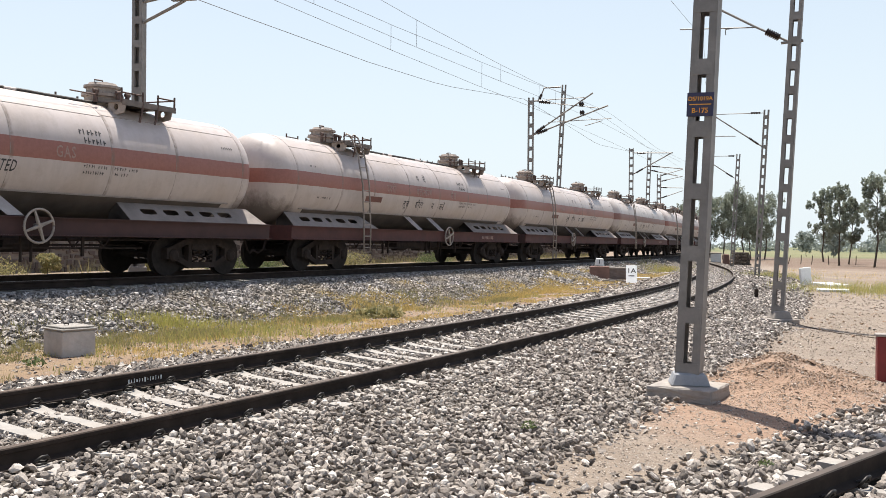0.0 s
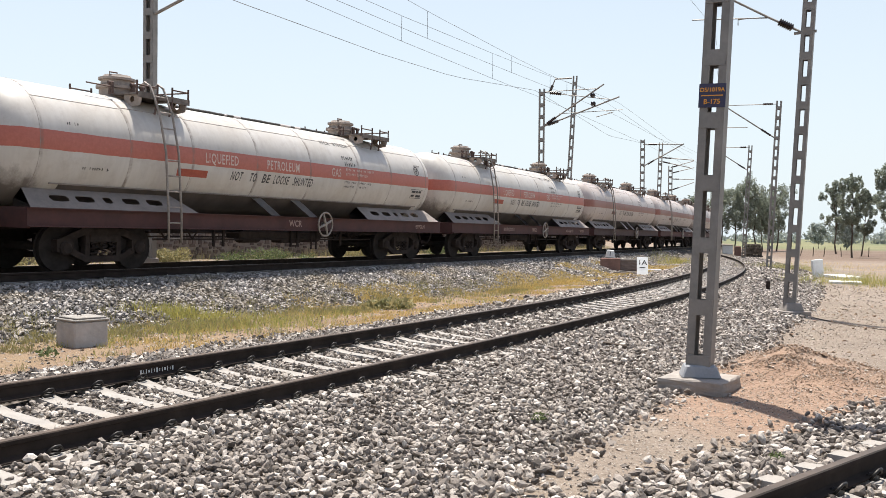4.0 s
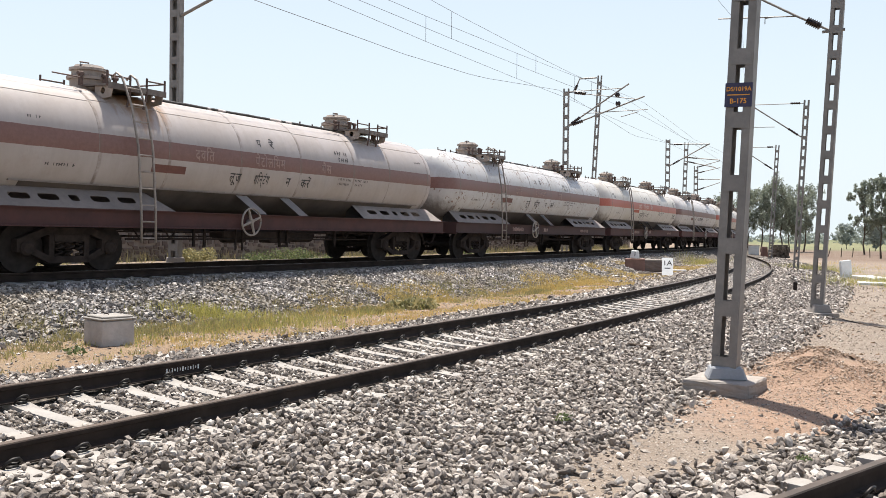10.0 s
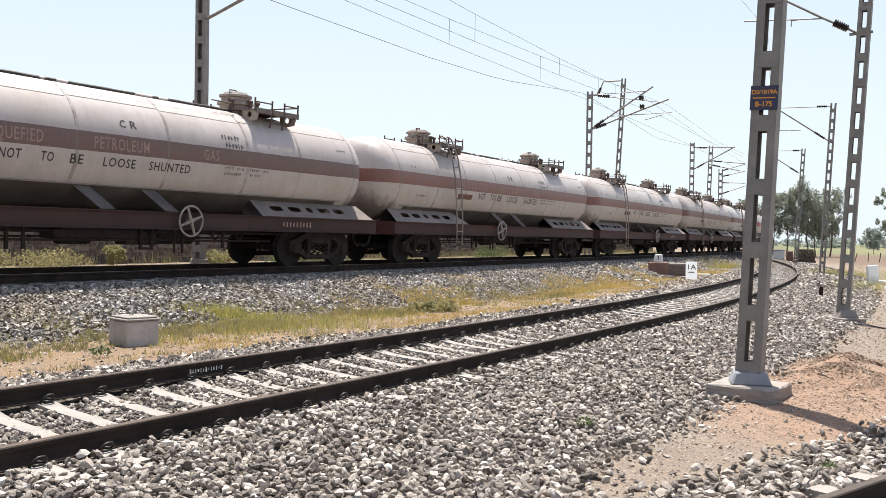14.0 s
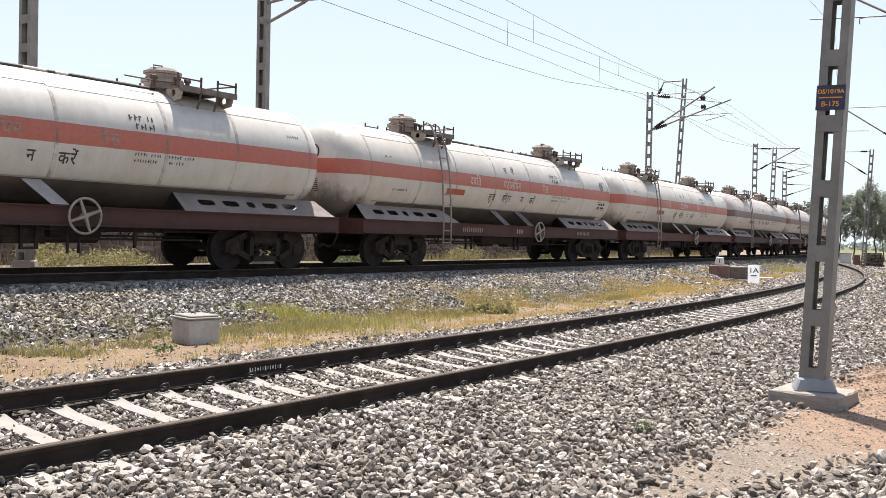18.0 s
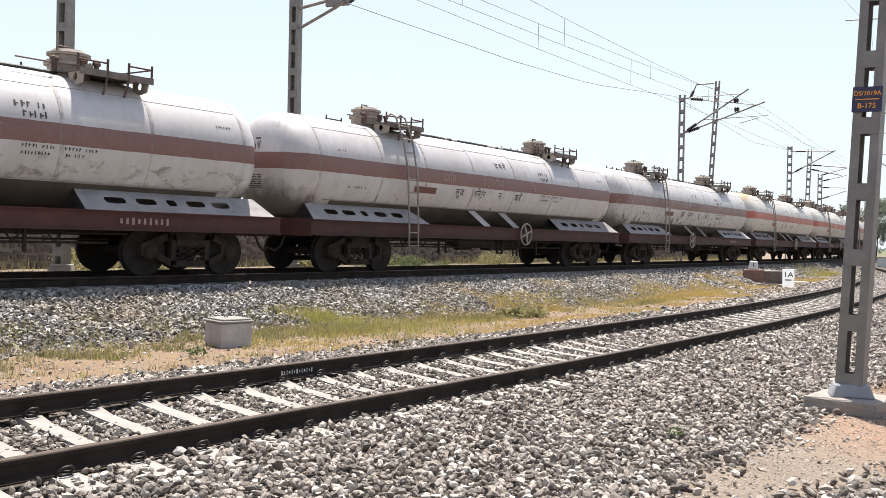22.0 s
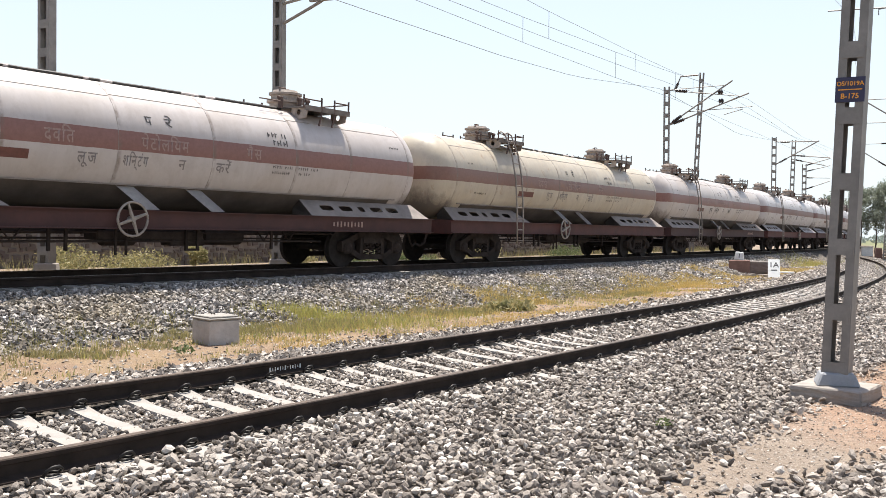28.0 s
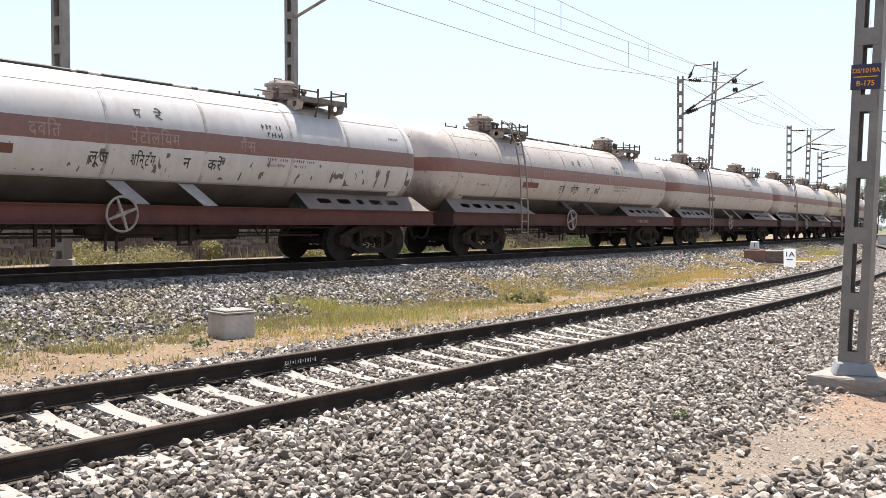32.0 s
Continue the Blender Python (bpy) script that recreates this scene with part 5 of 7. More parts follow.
        if not headed:
            for u0, u1, v0, v1 in ((-0.22, 0.55, -0.395, -0.38), (-0.22, 0.55, -0.695, -0.68), (-0.22, -0.205, -0.695, -0.38), (0.535, 0.55, -0.695, -0.38), (-0.16, 0.10, -0.50, -0.43), (0.14, 0.26, -0.51, -0.43), (0.30, 0.48, -0.50, -0.43), (-0.16, 0.05, -0.64, -0.57), (0.16, 0.48, -0.65, -0.57)):
                add_patch(bm2, x + u0, x + u1, v0 + 0.1, v1 + 0.1)
        if headed:
            for j in range(7):
                for u0, u1 in ((-0.13, 0.02 + 0.02 * (j % 3)), (0.05 + 0.02 * (j % 2), 0.15)):
                    v0 = -0.50 - 0.04 * j
                    bm2.faces.new([bm2.verts.new(spot(u, v)) for u, v in ((u0, v0), (u1, v0), (u1, v0 + 0.016), (u0, v0 + 0.016))])
        PATCH[key] = mesh_of(key, bm2, M_INK)
    PATCH["band_notes"] = mesh_of("band_lettering", bm, M_BAND_WHITE)
    bm = bmesh.new()
    for j, (a, b, arc) in enumerate(((2.48, 3.18, 0.42), (2.62, 3.20, 0.23))):
        bm.from_mesh(strokes(70 + j, a, b, arc, 0.14, M_INK, per=0.10))
    PATCH["number"] = mesh_of("number_lettering", bm, M_INK)
    bm = bmesh.new()
    for j, (a, b, arc) in enumerate(((2.52, 3.18, 0.40), (2.62, 3.18, 0.21))):
        bm.from_mesh(strokes(75 + j, a, b, arc, 0.14, M_INK, per=0.09))
    PATCH["number_low"] = mesh_of("number_lettering", bm, M_INK)
    bm = bmesh.new()
    for j, (a, b, arc) in enumerate(((2.60, 3.28, -0.30), (2.60, 3.20, -0.43), (3.42, 4.10, -0.30), (3.45, 3.95, -0.42), (-7.0, -6.3, -0.55), (6.9, 7.3, 0.50))):
        bm.from_mesh(strokes(90 + j, a, b, arc, 0.075, M_INK, per=0.06))
    PATCH["notes"] = mesh_of("small_lettering", bm, M_INK)
    PATCH["date_bars"] = strokes(94, -7.42, -7.08, 0.34, 0.075, M_INK, "date_lettering", 0.06)
    PATCH["late_date"] = fitted_words((("11-24", -7.36, -7.06),), 0.32, 0.12, M_INK)


def letters_on(w, i, kind):
    def put(name, key):
        if isinstance(PATCH[key], list):
            for me in PATCH[key]:
                part(name, me, None, w)
        else:
            tagged(part(name, PATCH[key], None, w), "small painted lettering, unreadable", kind="stuff")
    put("painted_patch", "patch_near" if i == 5 else "patch_red" if kind in ("red", "tan") else "patch_brown")
    english = i in (1, 2, 3, 4, 8, 9, 10, 21)
    put("number_lettering", "number_low" if english else "number")
    put("small_lettering", "notes")
    if not english:
        put("railway_mark", "hindi_mark_long" if i in (15, 16) else "hindi_mark")
    if i in (5, 22):
        put("date_lettering", "return_date" if i == 5 else "late_date")
    elif i >= 0:
        put("date_lettering", "date_bars")
    if i in (9, 10):
        put("railway_mark", "mark_c" if i == 10 else "mark_s")
    if i in (1, 2, 3, 4, 8, 9, 10):
        put("stencil", "loose" if i < 5 else "loose_mid" if i == 10 else "loose_wide")
        put("band_lettering", "gas" if i in (2, 3) else "gas_faint")
        if i in (2, 3):
            put("band_lettering", "band_notes")
            put("class_letters", "class")
            put("owner_letters", "owner")
    elif i == 21:
        put("stencil", "loose_pale")
    else:
        near_ = i == 5
        put("stencil", "hindi_near" if near_ else "hindi_pale" if i in (19, 20) else "hindi_wide" if 14 <= i <= 18 else "hindi")
        put("band_lettering", "hindi_gas_near" if near_ else "hindi_gas_red" if i in (11, 12) else "hindi_gas")
    if i in (2, 3, 5, 12):
        put("end_mark", "end_mark")
    if i in (1, 4, 6, 8, 12, 13, 14, 15, 16, 17, 21):
        put("head_mark", "head_s" if i in (12, 13) else "head_box" if i in (6, 14, 15, 16, 17) else "head_mark")
    bm = bmesh.new()
    if i in (2, 3, 6, 12):
        for k in range(11):
            bar(bm, (-3.7 + k * 0.11, -1.469, 1.13), (0.05, 0.004, 0.15 - 0.03 * (k % 3 == 1)))
        if i in (2, 3):
            flat_text("class_letters", "BTPGLN", 0.17, pose(6.9, -1.468, 1.13, 90), M_INK_PALE, w)
            flat_text("owner_letters", "WCR", 0.24, pose(-0.1, -1.468, 1.13, 90), M_INK_PALE, w)
        else:
            for k in range(3):
                bar(bm, (-0.3 + k * 0.16, -1.469, 1.13), (0.09, 0.004, 0.14))
    if i == 5:
        for k in range(11):
            bar(bm, (-3.94 + k * 0.10, -1.469, 1.16), (0.055, 0.004, 0.15 - 0.03 * (k % 3 == 1)))
        flat_text("owner_letters", "पमरे", 0.24, pose(-0.28, -1.468, 1.15, 90), M_INK_PALE, w)
    for k in range(9):
        bar(bm, (4.4 + k * 0.13, -1.469, 1.13), (0.05, 0.004, 0.10 + 0.02 * (k % 3)))
    if i % 2 == 0 or i == 5:
        tagged(part("solebar_number", bm, M_INK_PALE, w), "pale painted number bars", kind="stuff")
    else:
        bm.free()


# ---- overhead line masts ----
def build_mast(base, top, wide, depth, leg, label, pitch=0.62, batten=0.24, group="overhead line masts", turn=0.0, start=None, name="catenary_mast"):
    """Two channel legs tied by batten plates, from base to top (leaning as it stands)."""
    base, top = Vector(base), Vector(top)
    high = (top - base).length
    up = (top - base).normalized()
    rot = Matrix.Rotation(turn, 4, "Z")
    side = rot @ Vector((1, 0, 0))
    side = (side - up * side.dot(up)).normalized()
    back = up.cross(side)
    m = Matrix((side, back, up)).transposed().to_4x4()
    m.translation = base
    mast = tagged(empty(name, m), label, "mast", group)
    for sgn in (-1, 1):
        bm = bmesh.new()
        x = sgn * (wide / 2)
        d, w_ = depth / 2, 0.012
        prof = ((0, -d), (leg, -d), (leg, -d + w_), (w_, -d + w_), (w_, d - w_), (leg, d - w_), (leg, d), (0, d))
        lo, hi = ([bm.verts.new((x - sgn * u, v, z)) for u, v in prof] for z in (0.0, high))
        for k in range(8):
            bm.faces.new((lo[k], lo[(k + 1) % 8], hi[(k + 1) % 8], hi[k]))
        bm.faces.new(lo[::-1])
        bm.faces.new(hi)
        bmesh.ops.recalc_face_normals(bm, faces=bm.faces[:])
        part("leg", bm, M_MAST, mast)
    n = int((high - batten) / pitch)
    for k in range(n + 1):
        z = (batten / 2 if start is None else start) + k * pitch
        if z < 0.06:
            z = 0.06
        for y in (-depth / 2 - 0.004, depth / 2 + 0.004):
            part("batten_plate", box_bm((0, y, z), (wide - 0.03, 0.008, batten)), M_MAST, mast)
    return mast


def insulator(bm, p, q, r=0.07, n=5):
    """A ribbed insulator turned in one piece between p and q."""
    r *= 0.62
    p, q = Vector(p), Vector(q)
    L = (q - p).length
    prof = [(0.0, 0.0), (r * 0.4, 0.0)]
    for k in range(n):
        a, b = L * (k + 0.25) / n, L * (k + 0.75) / n
        prof += [(r * 0.7, a - 0.02 * L), (r, a), (r, (a + b) / 2), (r * 0.7, b)]
    prof += [(r * 0.4, L), (0.0, L)]
    lathe(bm, prof, 10, "Z")
    bmesh.ops.transform(bm, matrix=Matrix.Translation(p) @ (q - p).to_track_quat("Z", "Y").to_matrix().to_4x4(), verts=bm.verts[:])
    return bm


M1_BASE, M1_TOP = Vector((3.52, 11.50, -0.10)), Vector((3.86, 11.40, 9.0))
mast_1 = build_mast(M1_BASE, M1_TOP, 0.31, 0.22, 0.10, "grey riveted steel mast with a blue number plate", 0.79, 0.20, turn=-0.54, start=-0.02)
mast_2 = build_mast((9.25, 22.8, -0.15), (9.62, 22.6, 8.6), 0.30, 0.22, 0.09, "grey steel mast on a concrete foot with a bracket arm", 0.62, 0.2, turn=-0.52)
mast_3 = build_mast((21.4, 56.1, -0.35), (21.83, 55.9, 10.1), 0.34, 0.25, 0.10, "grey steel mast with a bracket arm over the loop", 0.62, 0.2, turn=-0.3)
mast_4 = build_mast((29.3, 83.0, -0.35), (29.75, 82.8, 10.1), 0.36, 0.25, 0.10, "far grey steel mast with a bracket arm", 0.7, 0.2, turn=-0.3)


def main_mast(s, o, top, wide, label, lean=0.0):
    x, y, h = main_line.at(s, o)
    return build_mast((x, y, 0.3), (x + lean, y, top), wide, 0.25, 0.09, label, 0.7, 0.22, turn=-h * 0.5)


mast_l = main_mast(8.6, 3.6, 11.0, 0.33, "grey steel mast behind the train with a bracket arm")
mast_ll = main_mast(1.3, 4.2, 11.0, 0.36, "grey steel mast behind the train")
mast_p = main_mast(40.4, 3.0, 10.5, 0.36, "grey steel mast with double bracket arms and insulators")
mast_q = main_mast(45.4, 3.0, 12.1, 0.30, "tall thin steel mast with a gallows top", 0.55)
mast_r = main_mast(70.1, 3.0, 10.4, 0.42, "far grey steel mast with insulators")
mast_s = main_mast(78.5, 3.0, 10.95, 0.40, "far thin steel mast", 0.3)
mast_t = main_mast(87.9, 3.0, 9.35, 0.45, "far grey steel mast with many arms")

# number plate of the near mast


# ---- foundation blocks, cable box ----
def block(name, c, size, rz, mat, label, cat, bev=0.02, taper=1.0, rough=0.0):
    bm = bmesh.new()
    vs = bar(bm, (0, 0, size[2] / 2), size)
    for v in vs:
        if v.co.z > size[2] * 0.5:
            v.co.x *= taper
            v.co.y *= taper
    bevelled(bm, bev)
    if rough:
        rg = random.Random(len(name) + int(c[0] * 10))
        bmesh.ops.subdivide_edges(bm, edges=[e for e in bm.edges if e.calc_length() > 0.1], cuts=5, use_grid_fill=True)
        for v in bm.verts:
            v.co += Vector((rg.uniform(-1, 1), rg.uniform(-1, 1), rg.uniform(-1, 1))) * rough
    ob = part(name, bm, mat)
    ob.matrix_basis = pose(*c, 0, 0, rz)
    return tagged(ob, label, cat)


block("foundation_block", (3.52, 11.52, -0.44), (0.80, 0.84, 0.22), 55, M_CONC, "worn concrete foundation block in orange earth", "foundation", 0.02, 1.0, 0.007)
block("mast_plinth", (3.52, 11.50, -0.225), (0.50, 0.42, 0.16), -10, M_CONC_BLUE, "blue-grey painted plinth at the mast foot", "plinth", 0.02, 0.75)
block("foundation_block", (9.3, 22.75, -0.42), (0.66, 0.66, 0.15), 20, M_CONC, "concrete foundation block half sunk in soil", "foundation")
block("mast_plinth", (9.3, 22.8, -0.28), (0.5, 0.5, 0.2), 0, M_CONC, "grey concrete plinth at the mast foot", "plinth", 0.02, 0.75)
cable_box = block("cable_box", (-5.36, 14.2, -0.24), (0.60, 0.54, 0.41), -42, M_CEMENT, "grey concrete cable box with a flat pale lid", "cable box", 0.015, 1.0, 0.004)
part("lid", bevelled(box_bm((0.01, 0.0, 0.468), (0.57, 0.50, 0.03)), 0.01), M_SLEEPER, cable_box, "pale flat concrete lid")
part("rim", bevelled(box_bm((0, 0, 0.435), (0.635, 0.575, 0.035)), 0.012), M_SLEEPER, cable_box)
bm = bmesh.new()
pipe(bm, [(-0.06, -0.05, 0.49), (-0.06, -0.05, 0.508), (0.06, -0.05, 0.508), (0.06, -0.05, 0.49)], 0.008, 6)
part("lid_handle", bm, M_RAIL, cable_box)


# ---- wires ----
def main_wire(name, o, knots, r, label, s0, s1, step=2.0):
    ss = np.arange(s0, s1 + step, step)
    z = np.interp(ss, [k[0] for k in knots], [k[1] for k in knots])
    X, Y, _ = main_line.at(ss, o)
    bm = bmesh.new()
    pipe(bm, list(zip(X, Y, z)), r * 0.75, 5)
    return tagged(part(name, bm, M_WIRE), label, "wire", "overhead wires")


K_B = ((-40, 9.06), (10, 8.9), (18, 8.74), (26, 8.69), (32, 8.72), (46, 8.66), (90, 8.66))
K_D = ((-30, 10.36), (-10, 9.91), (8, 9.66), (18, 9.68), (26, 9.82), (33, 10.01), (40, 10.36), (62, 9.66), (84, 10.26))
K_C = ((-40, 9.06), (11, 8.99), (19, 8.96), (27, 9.05), (32, 9.14), (45, 9.36), (90, 9.16))
K_E = ((-30, 11.16), (0, 10.51), (16, 10.1), (19, 9.97), (27, 9.81), (33, 9.79), (46, 10.26), (64, 9.66), (84, 10.26))
K_A = ((-30, 10.06), (-10, 9.26), (12, 8.94), (20, 8.88), (27, 9.05), (38, 10.04), (55, 9.16), (70, 9.96))
main_wire("contact_wire", 0.3, K_B, 0.011, "thin dark contact wire over the main line", -40, 90)
main_wire("messenger_wire", 0.3, K_D, 0.011, "thin sagging messenger wire over the main line", -30, 84)
main_wire("contact_wire", -0.3, K_C, 0.011, "thin dark contact wire over the main line", -40, 90)
main_wire("messenger_wire", -0.3, K_E, 0.011, "thin sagging messenger wire over the main line", -30, 84)
main_wire("feeder_wire", 2.6, K_A, 0.015, "sagging feeder wire along the mast tops", -30, 70)


# ---- bracket arms, insulators, plates on the masts ----
def fitting(mast, name, pts, r, mat=None, label=""):
    bm = bmesh.new()
    inv = mast.matrix_basis.inverted()
    pipe(bm, [inv @ Vector(p) for p in pts], r, 6)
    return part(name, bm, mat or M_MAST, mast, label)


def insul(mast, p, q, r=0.09, n=6):
    bm = bmesh.new()
    inv = mast.matrix_basis.inverted()
    insulator(bm, inv @ Vector(p), inv @ Vector(q), r, n)
    return part("insulator", bm, M_PORCELAIN, mast, "dark porcelain insulator")


fitting(mast_p, "strut", ((7.0, 54.9, 8.21), (10.39, 53.25, 10.56)), 0.045)
fitting(mast_p, "stay", ((7.0, 54.9, 10.31), (9.96, 53.46, 10.32)), 0.025)
fitting(mast_p, "strut", ((7.0, 54.9, 8.20), (11.22, 52.84, 9.77)), 0.045)
fitting(mast_p, "stay", ((7.0, 54.9, 10.29), (10.79, 53.05, 9.63)), 0.025)
fitting(mast_p, "steady_arm", ((7.93, 54.46, 8.95), (11.4, 52.75, 9.0)), 0.022)
fitting(mast_p, "steady_arm", ((9.97, 53.45, 8.64), (10.92, 52.99, 8.89)), 0.022)
insul(mast_p, (7.25, 54.79, 8.38), (7.75, 54.56, 8.74), 0.17)
insul(mast_p, (7.3, 54.76, 8.31), (7.9, 54.5, 8.52), 0.17)
insul(mast_p, (7.4, 54.7, 10.24), (8.05, 54.4, 10.13), 0.17)
for p in ((9.65, 53.61, 9.93), (9.69, 53.6, 9.43)):
    insul(mast_p, p, (p[0] + 0.26, p[1] - 0.12, p[2] + 0.02), 0.23, 2)
fitting(mast_q, "gallows_arm", ((9.45, 59.3, 11.95), (8.42, 59.77, 11.95), (8.25, 59.85, 11.5)), 0.05)
insul(mast_q, (8.27, 59.85, 11.55), (8.07, 59.94, 11.1), 0.17)
fitting(mast_l, "bracket_arm", ((-8.12, 27.13, 8.66), (-7.12, 26.57, 8.72), (-6.5, 26.2, 8.9)), 0.05)
fitting(mast_l, "bracket_arm", ((-8.11, 27.12, 8.05), (-6.83, 26.41, 8.47), (-6.5, 26.2, 8.6)), 0.05)
bm = bmesh.new()
il = mast_l.matrix_basis.inverted()
bar(bm, il @ Vector((-6.75, 26.36, 8.62)), (0.75, 0.12, 0.22))
part("arm_plate", bm, M_MAST, mast_l)
insul(mast_l, (-6.33, 26.13, 8.55), (-5.9, 25.9, 8.75), 0.09)
fitting(mast_r, "gallows_arm", ((19.56, 81.71, 9.98), (22.87, 80.23, 9.87)), 0.045)
fitting(mast_r, "strut", ((19.57, 81.7, 7.97), (22.87, 80.23, 9.92)), 0.05)
insul(mast_r, (20.0, 81.5, 9.95), (20.7, 81.2, 9.92), 0.15)
insul(mast_r, (19.95, 81.54, 8.17), (20.5, 81.3, 8.52), 0.15)
for p, q in (((23.0, 89.3, 9.49), (26.1, 88.0, 9.13)), ((23.0, 89.3, 9.12), (25.71, 88.17, 8.42))):
    fitting(mast_s, "strut", (p, q), 0.045)
    a, b = Vector(p), Vector(q)
    insul(mast_s, a.lerp(b, 0.12), a.lerp(b, 0.35), 0.14)
for p, q in (((26.5, 97.98, 9.16), (28.79, 97.06, 9.85)), ((26.5, 97.98, 7.93), (28.81, 97.06, 7.83)), ((26.5, 97.98, 6.69), (28.81, 97.05, 7.53)), ((26.5, 97.98, 8.54), (28.8, 97.06, 9.12))):
    fitting(mast_t, "strut", (p, q), 0.04)
    a, b = Vector(p), Vector(q)
    insul(mast_t, a.lerp(b, 0.1), a.lerp(b, 0.35), 0.14)
fitting(mast_3, "stay", ((21.75, 55.95, 9.92), (18.83, 56.92, 9.92)), 0.025)
fitting(mast_3, "strut", ((21.6, 56.0, 7.83), (18.84, 56.92, 9.84)), 0.04)
fitting(mast_3, "steady_arm", ((18.86, 56.91, 8.53), (20.1, 56.5, 8.51)), 0.025)
insul(mast_3, (20.95, 56.22, 9.94), (21.5, 56.03, 9.93), 0.12)
insul(mast_3, (20.85, 56.25, 8.38), (21.4, 56.07, 7.97), 0.12)
fitting(mast_4, "stay", ((29.7, 82.85, 9.94), (27.27, 83.47, 9.92)), 0.03)
fitting(mast_4, "strut", ((29.45, 82.91, 7.87), (27.28, 83.47, 9.4)), 0.045)
insul(mast_4, (28.9, 83.05, 9.94), (29.4, 82.93, 9.94), 0.14)
insul(mast_4, (28.7, 83.1, 8.38), (29.3, 82.95, 7.98), 0.14)
fitting(mast_2, "strut", ((9.43, 22.69, 6.75), (8.7, 23.07, 7.21), (7.9, 23.5, 7.76), (7.3, 23.82, 8.15)), 0.028)
fitting(mast_2, "steady_arm", ((7.0, 23.97, 7.33), (8.7, 23.07, 7.2)), 0.016)
fitting(mast_2, "drop_bracket", ((8.25, 23.31, 7.24), (8.04, 23.42, 7.22), (8.04, 23.42, 7.08)), 0.016)
fitting(mast_2, "clamp_bar", ((9.25, 22.78, 6.74), (9.72, 22.54, 6.76)), 0.035)
insul(mast_2, (8.93, 22.95, 7.07), (9.22, 22.79, 6.88), 0.16, 7)

# blue number plate on the near mast
M_BLUE = plain("plate_blue_enamel", (0.032, 0.028, 0.075), 0.45, 0, 0.2, 8.0)
M_ORANGE = plain("plate_orange_letters", (0.90, 0.38, 0.04), 0.6, 0, 0.15, 20.0, 0)
PLATE_Z = 3.45


def flat_text(name, body, size, m, mat, parent, label=""):
    cu = bpy.data.curves.new(name, "FONT")
    cu.body, cu.size, cu.align_x, cu.align_y, cu.extrude, cu.offset = body, size, "CENTER", "CENTER", 0.002, size * 0.012
    ob = bpy.data.objects.new(name, cu)
    scene.collection.objects.link(ob)
    bpy.context.view_layer.update()
    me = bpy.data.meshes.new_from_object(ob.evaluated_get(bpy.context.evaluated_depsgraph_get()))
    bpy.data.objects.remove(ob)
    me.materials.clear()
    me.materials.append(mat)
    made = part(name, me, None, parent, label)
    made.matrix_basis = m
    return made


bm = bmesh.new()
bar(bm, (0.0, -0.125, PLATE_Z), (0.335, 0.012, 0.30))
plate = part("number_plate", bm, M_BLUE, mast_1, "dark blue plate with orange letters")
flat_text("plate_letters", "DS/1019A", 0.074, pose(0, -0.134, PLATE_Z + 0.07, 90), M_ORANGE, plate)
flat_text("plate_letters", "B-175", 0.088, pose(0, -0.134, PLATE_Z - 0.08, 90), M_ORANGE, plate)
part("plate_line", box_bm((0, -0.133, PLATE_Z), (0.27, 0.004, 0.012)), M_ORANGE, plate)

# droppers between the wires
for o, ka, kb, ss in ((0.3, K_D, K_B, (3, 10.3, 17.8, 26.2, 34)), (-0.3, K_E, K_C, (5, 12.0, 18.7, 27.0, 35))):
    for s in ss:
        x, y, _ = main_line.at(s, o)
        za, zb = (float(np.interp(s, [k[0] for k in kk], [k[1] for k in kk])) for kk in (ka, kb))
        bm = bmesh.new()
        tube(bm, (x, y, zb), (x, y, za), 0.008, 5)
        tagged(part("dropper", bm, M_WIRE), "thin dropper tying the two overhead wires", "dropper", "droppers")


def loop_wire(name, lift, sag, label):
    knots = ((-3.9, 1.3, 6.7), (1.9, 12.5, 6.95), (7.4, 23.7, 7.2), (18.86, 56.9, 8.5), (27.3, 83.5, 8.7))
    pts = []
    for a, b in zip(knots, knots[1:]):
        for k in range(10):
            f = k / 10
            pts.append((a[0] + (b[0] - a[0]) * f, a[1] + (b[1] - a[1]) * f, a[2] + (b[2] - a[2]) * f + lift - sag * 4 * f * (1 - f)))
    bm = bmesh.new()
    pipe(bm, pts, 0.004, 5)
    return tagged(part(name, bm, M_WIRE), label, "wire", "overhead wires")


loop_wire("contact_wire", 0.0, 0.05, "thin contact wire over the loop line")
loop_wire("messenger_wire", 1.0, 0.5, "thin sagging wire over the loop line")

# mast feet behind the train
for m_ in (mast_l, mast_ll):
    b = m_.matrix_basis.translation
    block("mast_plinth", (b.x, b.y, 0.30), (0.62, 0.62, 0.50), 20, M_CONC, "grey concrete plinth at the mast foot", "plinth", 0.02, 0.8)


# ---- marker boards, trough and small things beside the line ----
board = empty("marker_board", pose(10.0, 41.6, -0.24, 0, 0, -12))
tagged(board, "white sheet marker board reading 1A", "marker board")
LEAN = 0.55
def on_board(v, lift=0.0):
    return Vector((0, 0.12 + v * math.sin(LEAN) - lift * math.cos(LEAN), 0.43 + v * math.cos(LEAN) + lift * math.sin(LEAN)))


bm = bmesh.new()
bar(bm, on_board(0.0), (0.50, 0.05, 1.0), Matrix.Rotation(-LEAN, 4, "X"))
part("panel", bevelled(bm, 0.008), M_WHITE, board)
flat_text("marker_letters", "1A", 0.36, Matrix.Translation(on_board(0.2, 0.028)) @ Matrix.Rotation(math.pi / 2 - LEAN, 4, "X"), M_INK, board)
bm = bmesh.new()
